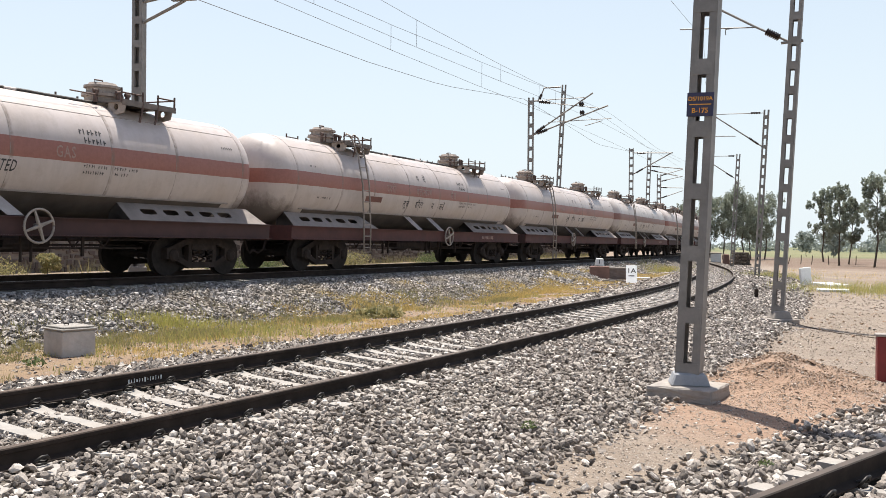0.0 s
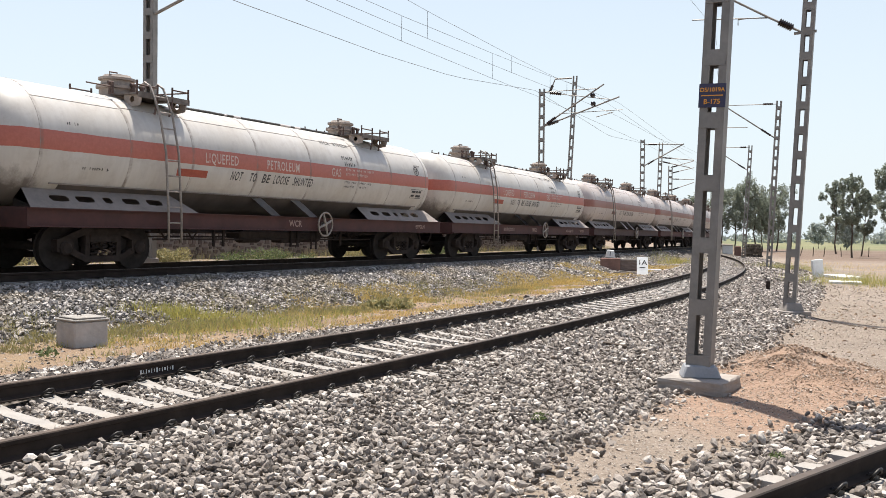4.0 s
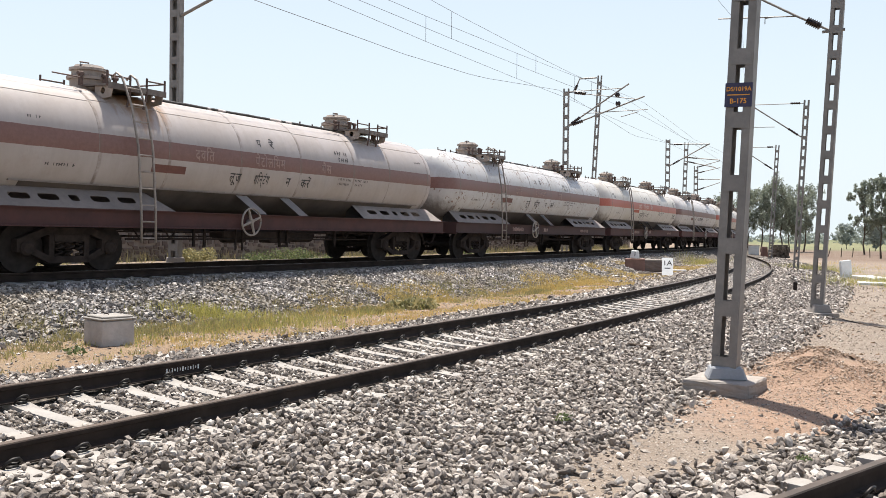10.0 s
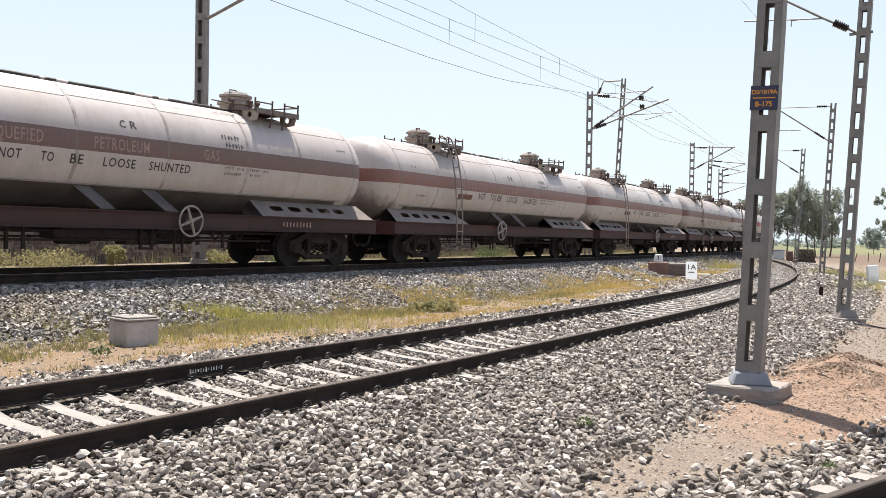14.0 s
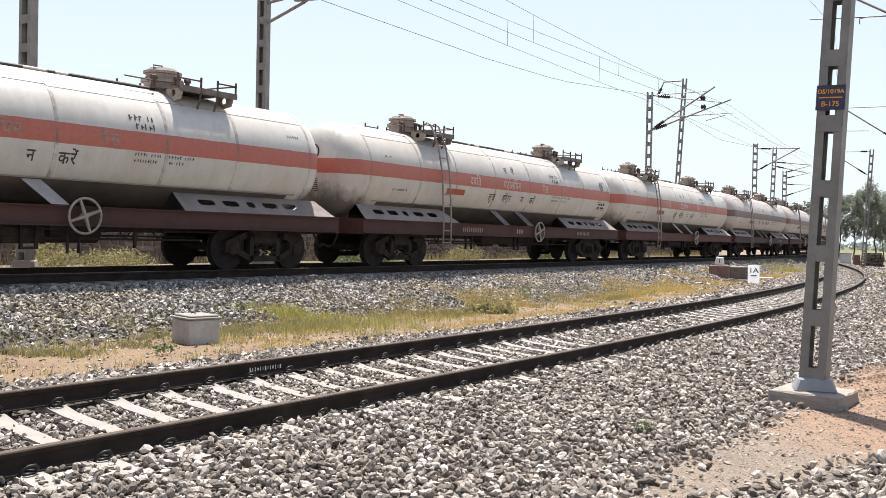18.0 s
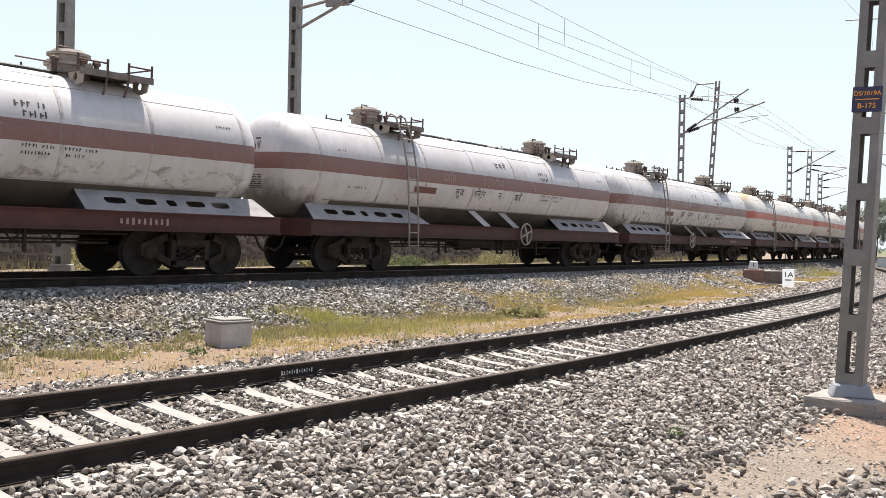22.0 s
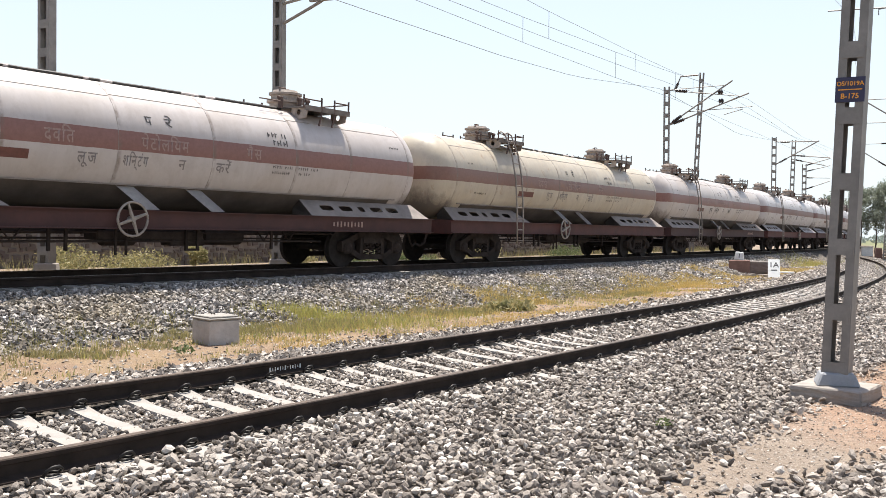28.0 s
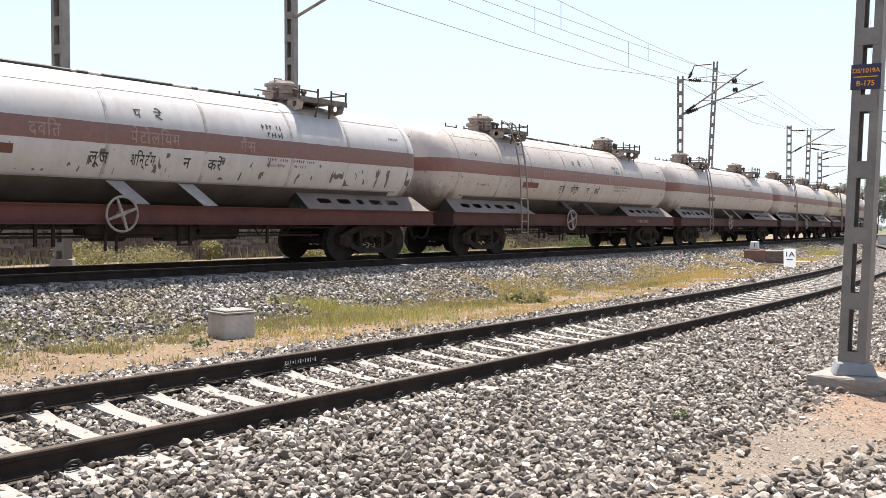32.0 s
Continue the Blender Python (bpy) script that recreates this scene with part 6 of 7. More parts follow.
bar(bm, on_board(-0.06, 0.028), (0.26, 0.006, 0.05), Matrix.Rotation(-LEAN, 4, "X"))
part("marker_line", bm, M_INK, board)
trough = block("cable_trough", (10.35, 45.0, -0.14), (1.30, 0.62, 0.54), -12, M_TROUGH, "dark weathered concrete cable trough with a pale slab top", "trough", 0.03, 1.0, 0.012)
part("slab", bevelled(box_bm((-0.1, 0.05, 0.57), (1.5, 0.72, 0.07)), 0.015), M_CONC, trough)
part("end_pier", bevelled(box_bm((-1.12, -0.10, 0.31), (0.98, 0.62, 0.66)), 0.03), M_BRICKRED, trough, "reddish block at the trough end")
for x, y, sx, sy, rx, rz in ((8.75, 43.7, 0.9, 0.45, 9, 12), (9.75, 43.2, 1.0, 0.40, -6, -24), (10.1, 42.2, 0.7, 0.5, 5, 30), (9.1, 42.4, 0.6, 0.4, -8, -8)):
    sl = block("broken_slab", (x, y, -0.22), (sx, sy, 0.12), rz, M_CONC, "broken concrete slab lying by the trough", "slab", 0.015, 1.0, 0.01)
    sl.matrix_basis = sl.matrix_basis @ pose(0, 0, 0, rx, 4, 0)
one = empty("marker_stone", pose(9.2, 45.1, 0.50, -6, 4, -14))
tagged(one, "white marker stone reading 1 on the trough", "marker stone")
bm = bmesh.new()
bar(bm, (0, 0, 0.20), (0.46, 0.2, 0.40))
for v in bm.verts:
    if v.co.z > 0.2:
        v.co.x *= 0.8
part("stone_body", bevelled(bm, 0.03), M_WHITE, one)
flat_text("marker_letters", "1", 0.30, pose(0, -0.104, 0.20, 90), M_INK, one)
block("steel_block", (9.85, 35.6, -0.22), (0.7, 0.25, 0.22), 25, M_RAIL, "short dark rail block on the gravel", "rail block", 0.02)
block("white_slab", (11.9, 47.0, -0.20), (0.7, 0.35, 0.10), 10, M_WHITE, "fallen white slab on gravel", "slab", 0.02)
pil = empty("white_marker", pose(19.9, 45.6, -0.42, 0, 0, 15))
tagged(pil, "white painted broken marker on a sloping slab", "marker")
bm = bmesh.new()
bar(bm, (0, 0, 0.48), (0.62, 0.16, 0.90), Matrix.Rotation(-0.1, 4, "Y"))
part("upright", bevelled(bm, 0.02), M_WHITE, pil)
bm = bmesh.new()
bar(bm, (0.45, -1.3, 0.10), (1.15, 1.5, 0.14), Matrix.Rotation(0.06, 4, "X"))
part("slab", bevelled(bm, 0.015), M_WHITE, pil)
block("white_slab", (18.2, 38.9, -0.42), (1.25, 1.1, 0.16), -20, M_WHITE, "fallen whitewashed slab lying on soil", "slab", 0.02, 1.0, 0.008)
rp = block("signal_box", (6.78, 12.8, -0.42), (0.26, 0.22, 0.70), -20, M_REDP, "dark red metal box with a grey cap", "metal box", 0.012)
part("cap", bevelled(box_bm((0, 0, 0.72), (0.30, 0.26, 0.04)), 0.008), M_CONC, rp)
block("stub_post", (12.35, 32.4, -0.42), (0.11, 0.11, 0.44), 10, M_RAIL, "short black steel stub post", "stub post", 0.015)
bm = bmesh.new()
pts = [(9.7, 23.0), (9.55, 21.9), (9.5, 20.8), (9.45, 19.9), (9.7, 19.2), (10.0, 18.75), (10.9, 18.0), (12.0, 17.6)]
pipe(bm, [(x, y, gz_at(x, y) + 0.010) for x, y in pts], 0.011, 6)
tagged(part("ground_cable", bm, M_BARK), "dark cable lying on the dusty ground", "cable")
bm = bmesh.new()
bar(bm, (0, 0, 0.03), (0.42, 0.07, 0.06))
st = tagged(part("wood_stick", bevelled(bm, 0.01), M_BARK), "dark piece of wood on the ballast", "stick")
st.matrix_basis = pose(3.2, 15.2, gz_at(3.2, 15.2) + 0.03, 0, 4, -35)
hut = empty("relay_cabinet", pose(31.75, 94.8, -0.42, 0, 0, -15))
tagged(hut, "small whitewashed relay cabinet beside the track", "relay cabinet")
part("cabinet_body", bevelled(box_bm((0, 0, 0.60), (1.05, 0.9, 1.2)), 0.03), M_WHITE, hut)
part("roof", bevelled(box_bm((0, 0, 1.25), (1.2, 1.05, 0.10)), 0.03), M_CONC, hut)
part("door", box_bm((0.1, -0.46, 0.55), (0.6, 0.03, 0.9)), M_WHITE, hut)
M_OLDWOOD = plain("sleeper_old_timber", (0.15, 0.125, 0.105), 0.9, 0, 0.4, 5.0, 0.4)
ME_OLD = mesh_of("old_sleeper", bevelled(box_bm((0, 0, -0.07), (0.25, 2.5, 0.19)), 0.012), M_OLDWOOD)
pile = empty("sleeper_stack", pose(34.2, 94.2, -0.42, 0, 0, -10))
tagged(pile, "compact stack of dark old sleepers", "sleeper stack")
for lev in range(5):
    for k in range(6 - (lev > 2)):
        sp = part("sleeper", ME_OLD, None, pile)
        sp.matrix_basis = pose(-0.75 + 0.13 * (lev > 2) + 0.29 * k + random.uniform(-0.04, 0.04), random.uniform(-0.25, 0.25), 0.18 + lev * 0.29, 0, 0, random.uniform(-4, 4))
    if lev < 4:
        part("spacer", box_bm((-0.08, -0.8, 0.25 + lev * 0.29), (1.8, 0.15, 0.09)), M_OLDWOOD, pile)
sig = empty("ground_signal", pose(30.6, 94.7, -0.42, 0, 0, -18))
tagged(sig, "small pale post with a dark head beside the track", "signal post")
bm = bmesh.new()
lathe(bm, ((0.16, 0.0), (0.15, 0.5), (0.12, 1.0), (0.08, 1.05)), 8)
part("post", bm, M_CONC, sig)
bm = bmesh.new()
lathe(bm, ((0.10, 1.05), (0.15, 1.12), (0.15, 1.32), (0.08, 1.38)), 8)
part("head", bm, M_RAIL, sig)
block("low_block", (32.75, 94.5, -0.42), (0.7, 0.6, 1.15), -10, M_BRICKRED, "low reddish block beside the hut", "block", 0.05, 0.8)
for k, (x, y, lean) in enumerate(((42.2, 101.3, 16), (43.4, 100.7, 4), (44.4, 100.2, 8), (46.1, 99.6, -4), (49.0, 99.3, 3))):
    bm = bmesh.new()
    pipe(bm, [(0, 0, -0.2), (0.02, 0, 0.5), (0.0, 0.02, 1.05)], 0.045, 6)
    fp = tagged(part("fence_post", bm, M_BARK), "leaning grey wooden fence post", "fence post", "fence posts")
    fp.matrix_basis = pose(x, y, -0.42, 0, lean, 0)

# painted marks on the web of the far loop rail
bm = bmesh.new()
for k in range(13):
    s = 1.06 + 0.040 * k
    x, y, h = loop_line.at(s, 0.874 - 0.0115)
    hh = (0.05, 0.036, 0.054, 0.028)[k % 4]
    bar(bm, (x, y, 0.061 - 0.104), (0.007 if k % 3 else 0.018, 0.006, hh), Matrix.Rotation(math.pi / 2 - h, 4, "Z"))
part("rail_mark", bm, M_WHITE, loop_track, "white painted marks on the rail web")


# ---- stone boundary wall behind the main line ----
def rubble():
    m = Mat("rubble_stone", 0.9)
    c = m.ramp(m.island(), ((0.0, (0.06, 0.05, 0.045)), (0.5, (0.125, 0.10, 0.09)), (1.0, (0.22, 0.18, 0.16))))
    n = m.noise(12, 5, 0.7)
    m.color(m.mix(m.math("MULTIPLY", n, 0.4), c, (0.12, 0.10, 0.09)))
    m.bump(n, 0.5, 0.02)
    return m.m


M_RUBBLE = rubble()
M_MORTAR = concrete("wall_mortar", (0.27, 0.24, 0.215))
rng = np.random.default_rng(11)
WALL_O, WALL_LOW, WALL_HIGH = 7.2, 0.35, 2.05
ss = np.arange(-22, 75, 1.0)
X0, Y0_, _ = main_line.at(ss, WALL_O)
X1, Y1, _ = main_line.at(ss, WALL_O + 0.4)
bm = bmesh.new()
rows = [[bm.verts.new(p) for p in ((a, b, WALL_LOW - 0.3), (a, b, WALL_HIGH), (c, d, WALL_HIGH), (c, d, WALL_LOW - 0.3))] for a, b, c, d in zip(X0, Y0_, X1, Y1)]
for a, b in zip(rows, rows[1:]):
    for k in range(3):
        bm.faces.new((a[k], b[k], b[k + 1], a[k + 1]))
bmesh.ops.recalc_face_normals(bm, faces=bm.faces[:])
wall = tagged(part("wall_boundary", bm, M_MORTAR), "grey rubble stone boundary wall with pale mortar", "wall", kind="structure")
sv, of, zf, wv, hv_ = [], [], [], [], []
z = WALL_LOW - 0.1
while z < WALL_HIGH - 0.1:
    hrow = rng.uniform(0.13, 0.24)
    s = -21.0
    while s < 73:
        w_ = rng.uniform(0.14, 0.42)
        sv.append(s + w_ / 2)
        zf.append(z + hrow / 2 + rng.normal(0, 0.045))
        wv.append(w_ - 0.035)
        hv_.append((hrow - 0.02) * rng.uniform(0.8, 1.25))
        s += w_
    z += hrow
sv, zf, wv, hv_ = (np.array(v) for v in (sv, zf, wv, hv_))
zf = np.minimum(zf, WALL_HIGH - 0.02 - hv_ * 0.56)
X, Y, H = main_line.at(sv, WALL_O)
n = len(sv)
quadc = np.array([(-.5, -.5), (.5, -.5), (.5, .5), (-.5, .5)])
front = quadc[None] * (1 + rng.uniform(-0.5, 0.12, (n, 4, 2))) * np.stack([wv, hv_], 1)[:, None, :]
V = np.empty((n, 8, 3))
for lay, dep in ((0, 0.02), (1, -0.035)):
    k = slice(lay * 4, lay * 4 + 4)
    sc_ = 1.0 if lay == 0 else 0.86
    V[:, k, 0] = X[:, None] + front[:, :, 0] * sc_ * np.sin(H)[:, None] - dep * np.cos(H)[:, None]
    V[:, k, 1] = Y[:, None] + front[:, :, 0] * sc_ * np.cos(H)[:, None] + dep * np.sin(H)[:, None]
    V[:, k, 2] = zf[:, None] + front[:, :, 1] * sc_
F = np.array([(0, 3, 2, 1), (4, 5, 6, 7), (0, 1, 5, 4), (1, 2, 6, 5), (2, 3, 7, 6), (3, 0, 4, 7)])
# the nearest stretch is laid stone by stone
single = np.where((sv > -1) & (sv < 13) & (zf < 1.5))[0][:300]
kinds = []
for k in range(12):
    q = quadc * (1 + rng.uniform(-0.4, 0.12, (4, 2)))
    vs = [(u, 0.02, v) for u, v in q] + [(u * 0.86, -0.04, v * 0.86) for u, v in q]
    kinds.append(raw_mesh("rubble_stone", np.array(vs), F, M_RUBBLE))
for j, k in enumerate(single):
    rs_ = part("rubble_stone", kinds[j % 12], None, wall)
    rs_.matrix_basis = Matrix.Translation((X[k], Y[k], zf[k])) @ Matrix.Rotation(math.pi / 2 - H[k], 4, "Z") @ Matrix.Diagonal((wv[k], 1, hv_[k], 1))
V = np.delete(V, single, 0)
n = len(V)
st_ = new("rubble_stones", raw_mesh("rubble_stones", V.reshape(-1, 3), (np.arange(n)[:, None, None] * 8 + F[None]).reshape(-1, 4), M_RUBBLE))
st_.parent = wall
tagged(st_, "dark rubble stones set in the wall", kind="stuff")


# ---- plants ----
def leaves(centres, radii, count, size, seed, mat, name, flat=0.75, droop=0.0):
    """Many small leaf blades in clumps."""
    rng = np.random.default_rng(seed)
    c, r = np.asarray(centres, float), np.asarray(radii, float)
    wts = r ** 2
    k = rng.choice(len(c), count, p=wts / wts.sum())
    d = rng.normal(size=(count, 3))
    d /= np.linalg.norm(d, axis=1)[:, None]
    rad = rng.uniform(0.25, 1.0, count) ** 0.6
    p = c[k] + d * (r[k] * rad)[:, None] * np.array([1, 1, flat])
    p[:, 2] -= droop * rng.uniform(0, 1, count) * r[k]
    a, b = rng.normal(size=(count, 3)), rng.normal(size=(count, 3))
    a /= np.linalg.norm(a, axis=1)[:, None]
    b -= (a * b).sum(1)[:, None] * a
    b /= np.linalg.norm(b, axis=1)[:, None]
    s = size * rng.uniform(0.6, 1.5, count)
    V = np.stack([p - a * s[:, None], p + b * (s * 0.45)[:, None], p + a * s[:, None], p - b * (s * 0.45)[:, None]], 1)
    return raw_mesh(name, V.reshape(-1, 3), np.arange(count * 4).reshape(-1, 4), mat)


def tree(x, y, high, wide, seed, count=7000, clear=0.26, mat=None, label="tall haze-pale green roadside tree", leaf=0.105):
    rng = random.Random(seed)
    gz0 = gz_at(x, y)
    t = empty("tree", Matrix.Translation((x, y, gz0 - 0.05)))
    tagged(t, label, "tree", "trees beyond the line")
    bm = bmesh.new()
    trunk, px, py = [], 0.0, 0.0
    for k in range(7):
        trunk.append((px, py, high * 0.82 * k / 6))
        px += rng.uniform(-0.05, 0.05) * high * 0.4
        py += rng.uniform(-0.05, 0.05) * high * 0.4
    for a, b, r in zip(trunk, trunk[1:], (0.030, 0.025, 0.021, 0.016, 0.011, 0.007)):
        tube(bm, a, b, r * high * 0.40, 7, r * high * 0.32)
    part("trunk", bm, M_BARK, t)
    centres, radii = [], []
    for k in range(17):
        h = clear + (0.97 - clear) * (k + rng.random()) / 17
        base = Vector([np.interp(h * high, [q[2] for q in trunk], [q[j] for q in trunk]) for j in (0, 1)] + [min(h * high, high * 0.82) * 0.96])
        ang = k * 2.4 + rng.uniform(-0.5, 0.5)
        prof = math.sin(math.pi * min(1, max(0.08, (h - clear * 0.6) / (1.08 - clear * 0.6)))) ** 0.7
        reach = wide * 0.5 * prof * rng.uniform(0.5, 1.0)
        tip = base + Vector((math.cos(ang) * reach, math.sin(ang) * reach, high * rng.uniform(0.06, 0.17)))
        bm = bmesh.new()
        tube(bm, base, tip, 0.0045 * high, 5, 0.0012 * high)
        part("limb", bm, M_BARK, t)
        centres.append(tip)
        radii.append(wide * rng.uniform(0.07, 0.13))
        mid = base.lerp(tip, 0.6) + Vector((rng.uniform(-0.5, 0.5), rng.uniform(-0.5, 0.5), rng.uniform(-0.3, 0.6)))
        centres.append(mid)
        radii.append(wide * rng.uniform(0.06, 0.12))
        for _ in range(2):
            centres.append(base.lerp(tip, rng.uniform(0.3, 1.1)) + Vector((rng.uniform(-0.9, 0.9), rng.uniform(-0.9, 0.9), rng.uniform(-0.7, 0.9))))
            radii.append(wide * rng.uniform(0.05, 0.10))
    part("crown", leaves(centres, radii, count, leaf, seed, mat or M_LEAF, "crown", 1.5, 0.4), None, t)
    return t


# (place, height, width)
for k, (x, y, hh, ww) in enumerate(((46.4, 130, 11.2, 5.0), (42.0, 128, 8.4, 4.6), (50.2, 134, 8.2, 4.6), (54.2, 139, 11.0, 4.6), (38.5, 128, 7.2, 4.6),
                                    (44.2, 129, 9.8, 4.6), (48.3, 132, 10.0, 4.6), (52.0, 136, 9.0, 4.6),
                                    (54.6, 119.5, 10.0, 3.4), (45.3, 95.4, 9.0, 3.2), (50.0, 103.0, 7.8, 2.8), (45.4, 88.2, 9.6, 3.4), (48.4, 88.8, 9.0, 3.4), (53.0, 95.0, 8.6, 3.6))):
    tree(x, y, hh, ww, 100 + k)
for k, (x, y, hh, ww) in enumerate(((80, 183, 5.0, 4.5), (75, 160, 5.6, 5.0), (118, 250, 7.0, 8.0), (140, 268, 6.0, 9.0), (100, 262, 6.0, 7.0), (165, 300, 7, 10), (66, 215, 6, 7))):
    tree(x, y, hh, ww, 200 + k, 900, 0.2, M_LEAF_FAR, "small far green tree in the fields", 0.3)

# far tree belt along the horizon
rngf = random.Random(5)
cs, rs = [], []
for k in range(150):
    a = radians(-60 + 125 * k / 150 + rngf.uniform(-0.4, 0.4))
    d = rngf.uniform(380, 640)
    cs.append((d * math.sin(a), d * math.cos(a), rngf.uniform(0.3, 2.6)))
    rs.append(rngf.uniform(3.5, 8))
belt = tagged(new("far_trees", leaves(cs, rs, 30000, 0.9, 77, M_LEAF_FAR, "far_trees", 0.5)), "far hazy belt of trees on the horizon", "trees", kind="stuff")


def bush(x, y, z, w, h, seed, count, mat, label, leaf=0.05):
    rng = random.Random(seed)
    cs = [(rng.uniform(-w, w) * 0.4, rng.uniform(-w, w) * 0.25, h * rng.uniform(0.25, 0.75)) for _ in range(10)]
    b = empty("bush", Matrix.Translation((x, y, z)))
    tagged(b, label, "bush", "bushes behind the main line")
    bm = bmesh.new()
    tube(bm, (0, 0, -0.05), cs[0], 0.018, 5, 0.008)
    part("stem", bm, M_BARK, b)
    part("foliage", leaves(cs, [w * rng.uniform(0.16, 0.26) for _ in cs], count, leaf, seed, mat, "foliage", 0.8), None, b)


for k, (s, o, w, h, mat, lab) in enumerate(((4.2, 4.6, 2.3, 1.0, M_WEEDS, "yellow-green bush of dry weeds"), (6.4, 4.8, 0.7, 1.25, M_WEEDS, "slender yellow-green sapling by the wall"), (2.2, 5.0, 1.8, 1.0, M_WEEDS, "dry straw-green weeds by the wall"),
                                            (13.6, 4.2, 2.0, 1.0, M_BUSH, "green bush with pale leaves"), (16.5, 4.4, 1.8, 0.9, M_BUSH, "low green bush by the wall"), (10.5, 4.8, 1.4, 0.8, M_WEEDS, "straw-green weeds by the wall"),
                                            (-1.5, 5.2, 1.6, 0.9, M_WEEDS, "dry straw-green weeds by the wall"), (22.0, 4.6, 2.2, 0.9, M_WEEDS, "dry straw-green weeds by the wall"), (30.0, 4.5, 2.2, 1.0, M_BUSH, "low green bush by the wall"))):
    x, y, _ = main_line.at(s, o)
    bush(x, y, gz_at(x, y), w, h, 300 + k, 3200, mat, lab, 0.032)


def blades(name, pts, high, seed, mat, label, per=7, spread_=0.09):
    rng = np.random.default_rng(seed)
    p = np.repeat(np.asarray(pts, float), per, 0)
    n = len(p)
    p[:, :2] += rng.normal(0, spread_, (n, 2))
    a = rng.uniform(0, 6.3, n)
    h = high * rng.uniform(0.35, 1.15, n)
    w = 0.003 + 0.006 * rng.uniform(0, 1, n)
    lean = rng.normal(0, 0.35, (n, 2)) * h[:, None]
    side = np.stack([np.cos(a) * w, np.sin(a) * w], 1)
    V = np.zeros((n, 4, 3))
    V[:, 0, :2], V[:, 1, :2] = p[:, :2] - side, p[:, :2] + side
    V[:, 0, 2] = V[:, 1, 2] = p[:, 2] - 0.02
    V[:, 2, :2], V[:, 3, :2] = p[:, :2] + lean + side * 0.25, p[:, :2] + lean - side * 0.25
    V[:, 2, 2] = V[:, 3, 2] = p[:, 2] + h
    return tagged(new(name, raw_mesh(name, V.reshape(-1, 3), np.arange(n * 4).reshape(-1, 4), mat)), label, "grass", kind="stuff")


def strip_points(seed, count, s0, s1, o0, o1, patch, cut):
    rng = np.random.default_rng(seed)
    s, o = rng.uniform(s0, s1, count), rng.uniform(o0, o1, count)
    x, y, _ = loop_line.at(s, o)
    z, gr, ga, _ = ground_z(x, y)
    nz = np.array([noise.noise(Vector((a * patch, b * patch, seed))) for a, b in zip(x, y)])
    keep = (gr < 0.75) & (nz > cut)
    return np.stack([x, y, z], 1)[keep]


blades("grass", strip_points(21, 7000, 3.5, 36, 2.2, 6.8, 0.55, -0.05), 0.06, 31, M_STRAW, "yellow straw grass between the tracks", 12, 0.08)
blades("grass", strip_points(22, 2600, -2, 30, 3.2, 6.9, 0.9, 0.16), 0.10, 32, M_GRASS, "green and yellow grass between the tracks")
gp = np.random.default_rng(8).normal(0, 1, (240, 2)) * (1.5, 0.55)
gx_, gy_, _ = loop_line.at(7.3 + gp[:, 0], 4.6 + gp[:, 1])
blades("grass", np.stack([gx_, gy_, ground_z(gx_, gy_)[0]], 1), 0.17, 33, M_GRASS, "tall green grass clump by the ballast", 9, 0.12)
gp = np.random.default_rng(9).normal(0, 1, (260, 2)) * (1.8, 1.6)
blades("grass", np.stack([19.8 + gp[:, 0], 38.6 + gp[:, 1], np.full(260, -0.42)], 1), 0.5, 34, M_GRASS, "tall green and yellow grass clump on the waste ground", 10, 0.15)
gp = np.random.default_rng(10).normal(0, 1, (200, 2)) * (1.2, 2.2)
blades("grass", np.stack([22.9 + gp[:, 0], 57.0 + gp[:, 1], np.full(200, -0.42)], 1), 0.4, 35, M_GRASS, "green grass clump at the foot of a mast", 10, 0.2)
gp = np.random.default_rng(12).normal(0, 1, (200, 2)) * (0.7, 2.4)
gx_, gy_, _ = main_line.at(51 + gp[:, 1], -3.1 + gp[:, 0])
blades("grass", np.stack([gx_, gy_, ground_z(gx_, gy_)[0]], 1), 0.35, 36, M_GRASS, "green grass patch between the lines", 10, 0.2)
rngb = np.random.default_rng(14)
bs, bo = rngb.uniform(-8, 20, 1100), -rngb.uniform(3.0, 5.4, 1100)
bx_, by_, _ = main_line.at(bs, bo)
blades("weeds", np.stack([bx_, by_, ground_z(bx_, by_)[0]], 1), 0.12, 37, M_WEEDS, "sparse weeds growing through the stone bank", 10, 0.06)
bs, bo = rngb.uniform(6, 44, 9000), -rngb.uniform(2.3, 5.2, 9000)
bx_, by_, _ = main_line.at(bs, bo)
keep = np.array([noise.noise(Vector((a * 0.42, b * 0.42, 5.0))) + 0.35 * noise.noise(Vector((a * 1.7, b * 1.7, 6.0))) for a, b in zip(bx_, by_)]) > 0.30 - 0.16 * (-bo - 2.3)
bx_, by_ = bx_[keep], by_[keep]
blades("grass", np.stack([bx_, by_, ground_z(bx_, by_)[0] + 0.02], 1), 0.085, 44, M_STRAW, "golden straw grass spreading over the stone bank", 10, 0.10)
gp = np.random.default_rng(18).normal(0, 1, (170, 2)) * (0.45, 0.20)
gx_, gy_ = -4.8 + gp[:, 0] - 0.1 * gp[:, 1], 18.1 + 0.35 * gp[:, 0] + gp[:, 1]
blades("grass", np.stack([gx_, gy_, ground_z(gx_, gy_)[0]], 1), 0.20, 46, M_FRESH, "fresh green grass tuft beside the cable box", 9, 0.10)
bs, bo = rngb.uniform(-8, 16, 9000), -rngb.uniform(3.1, 5.6, 9000)
bx_, by_, _ = main_line.at(bs, bo)
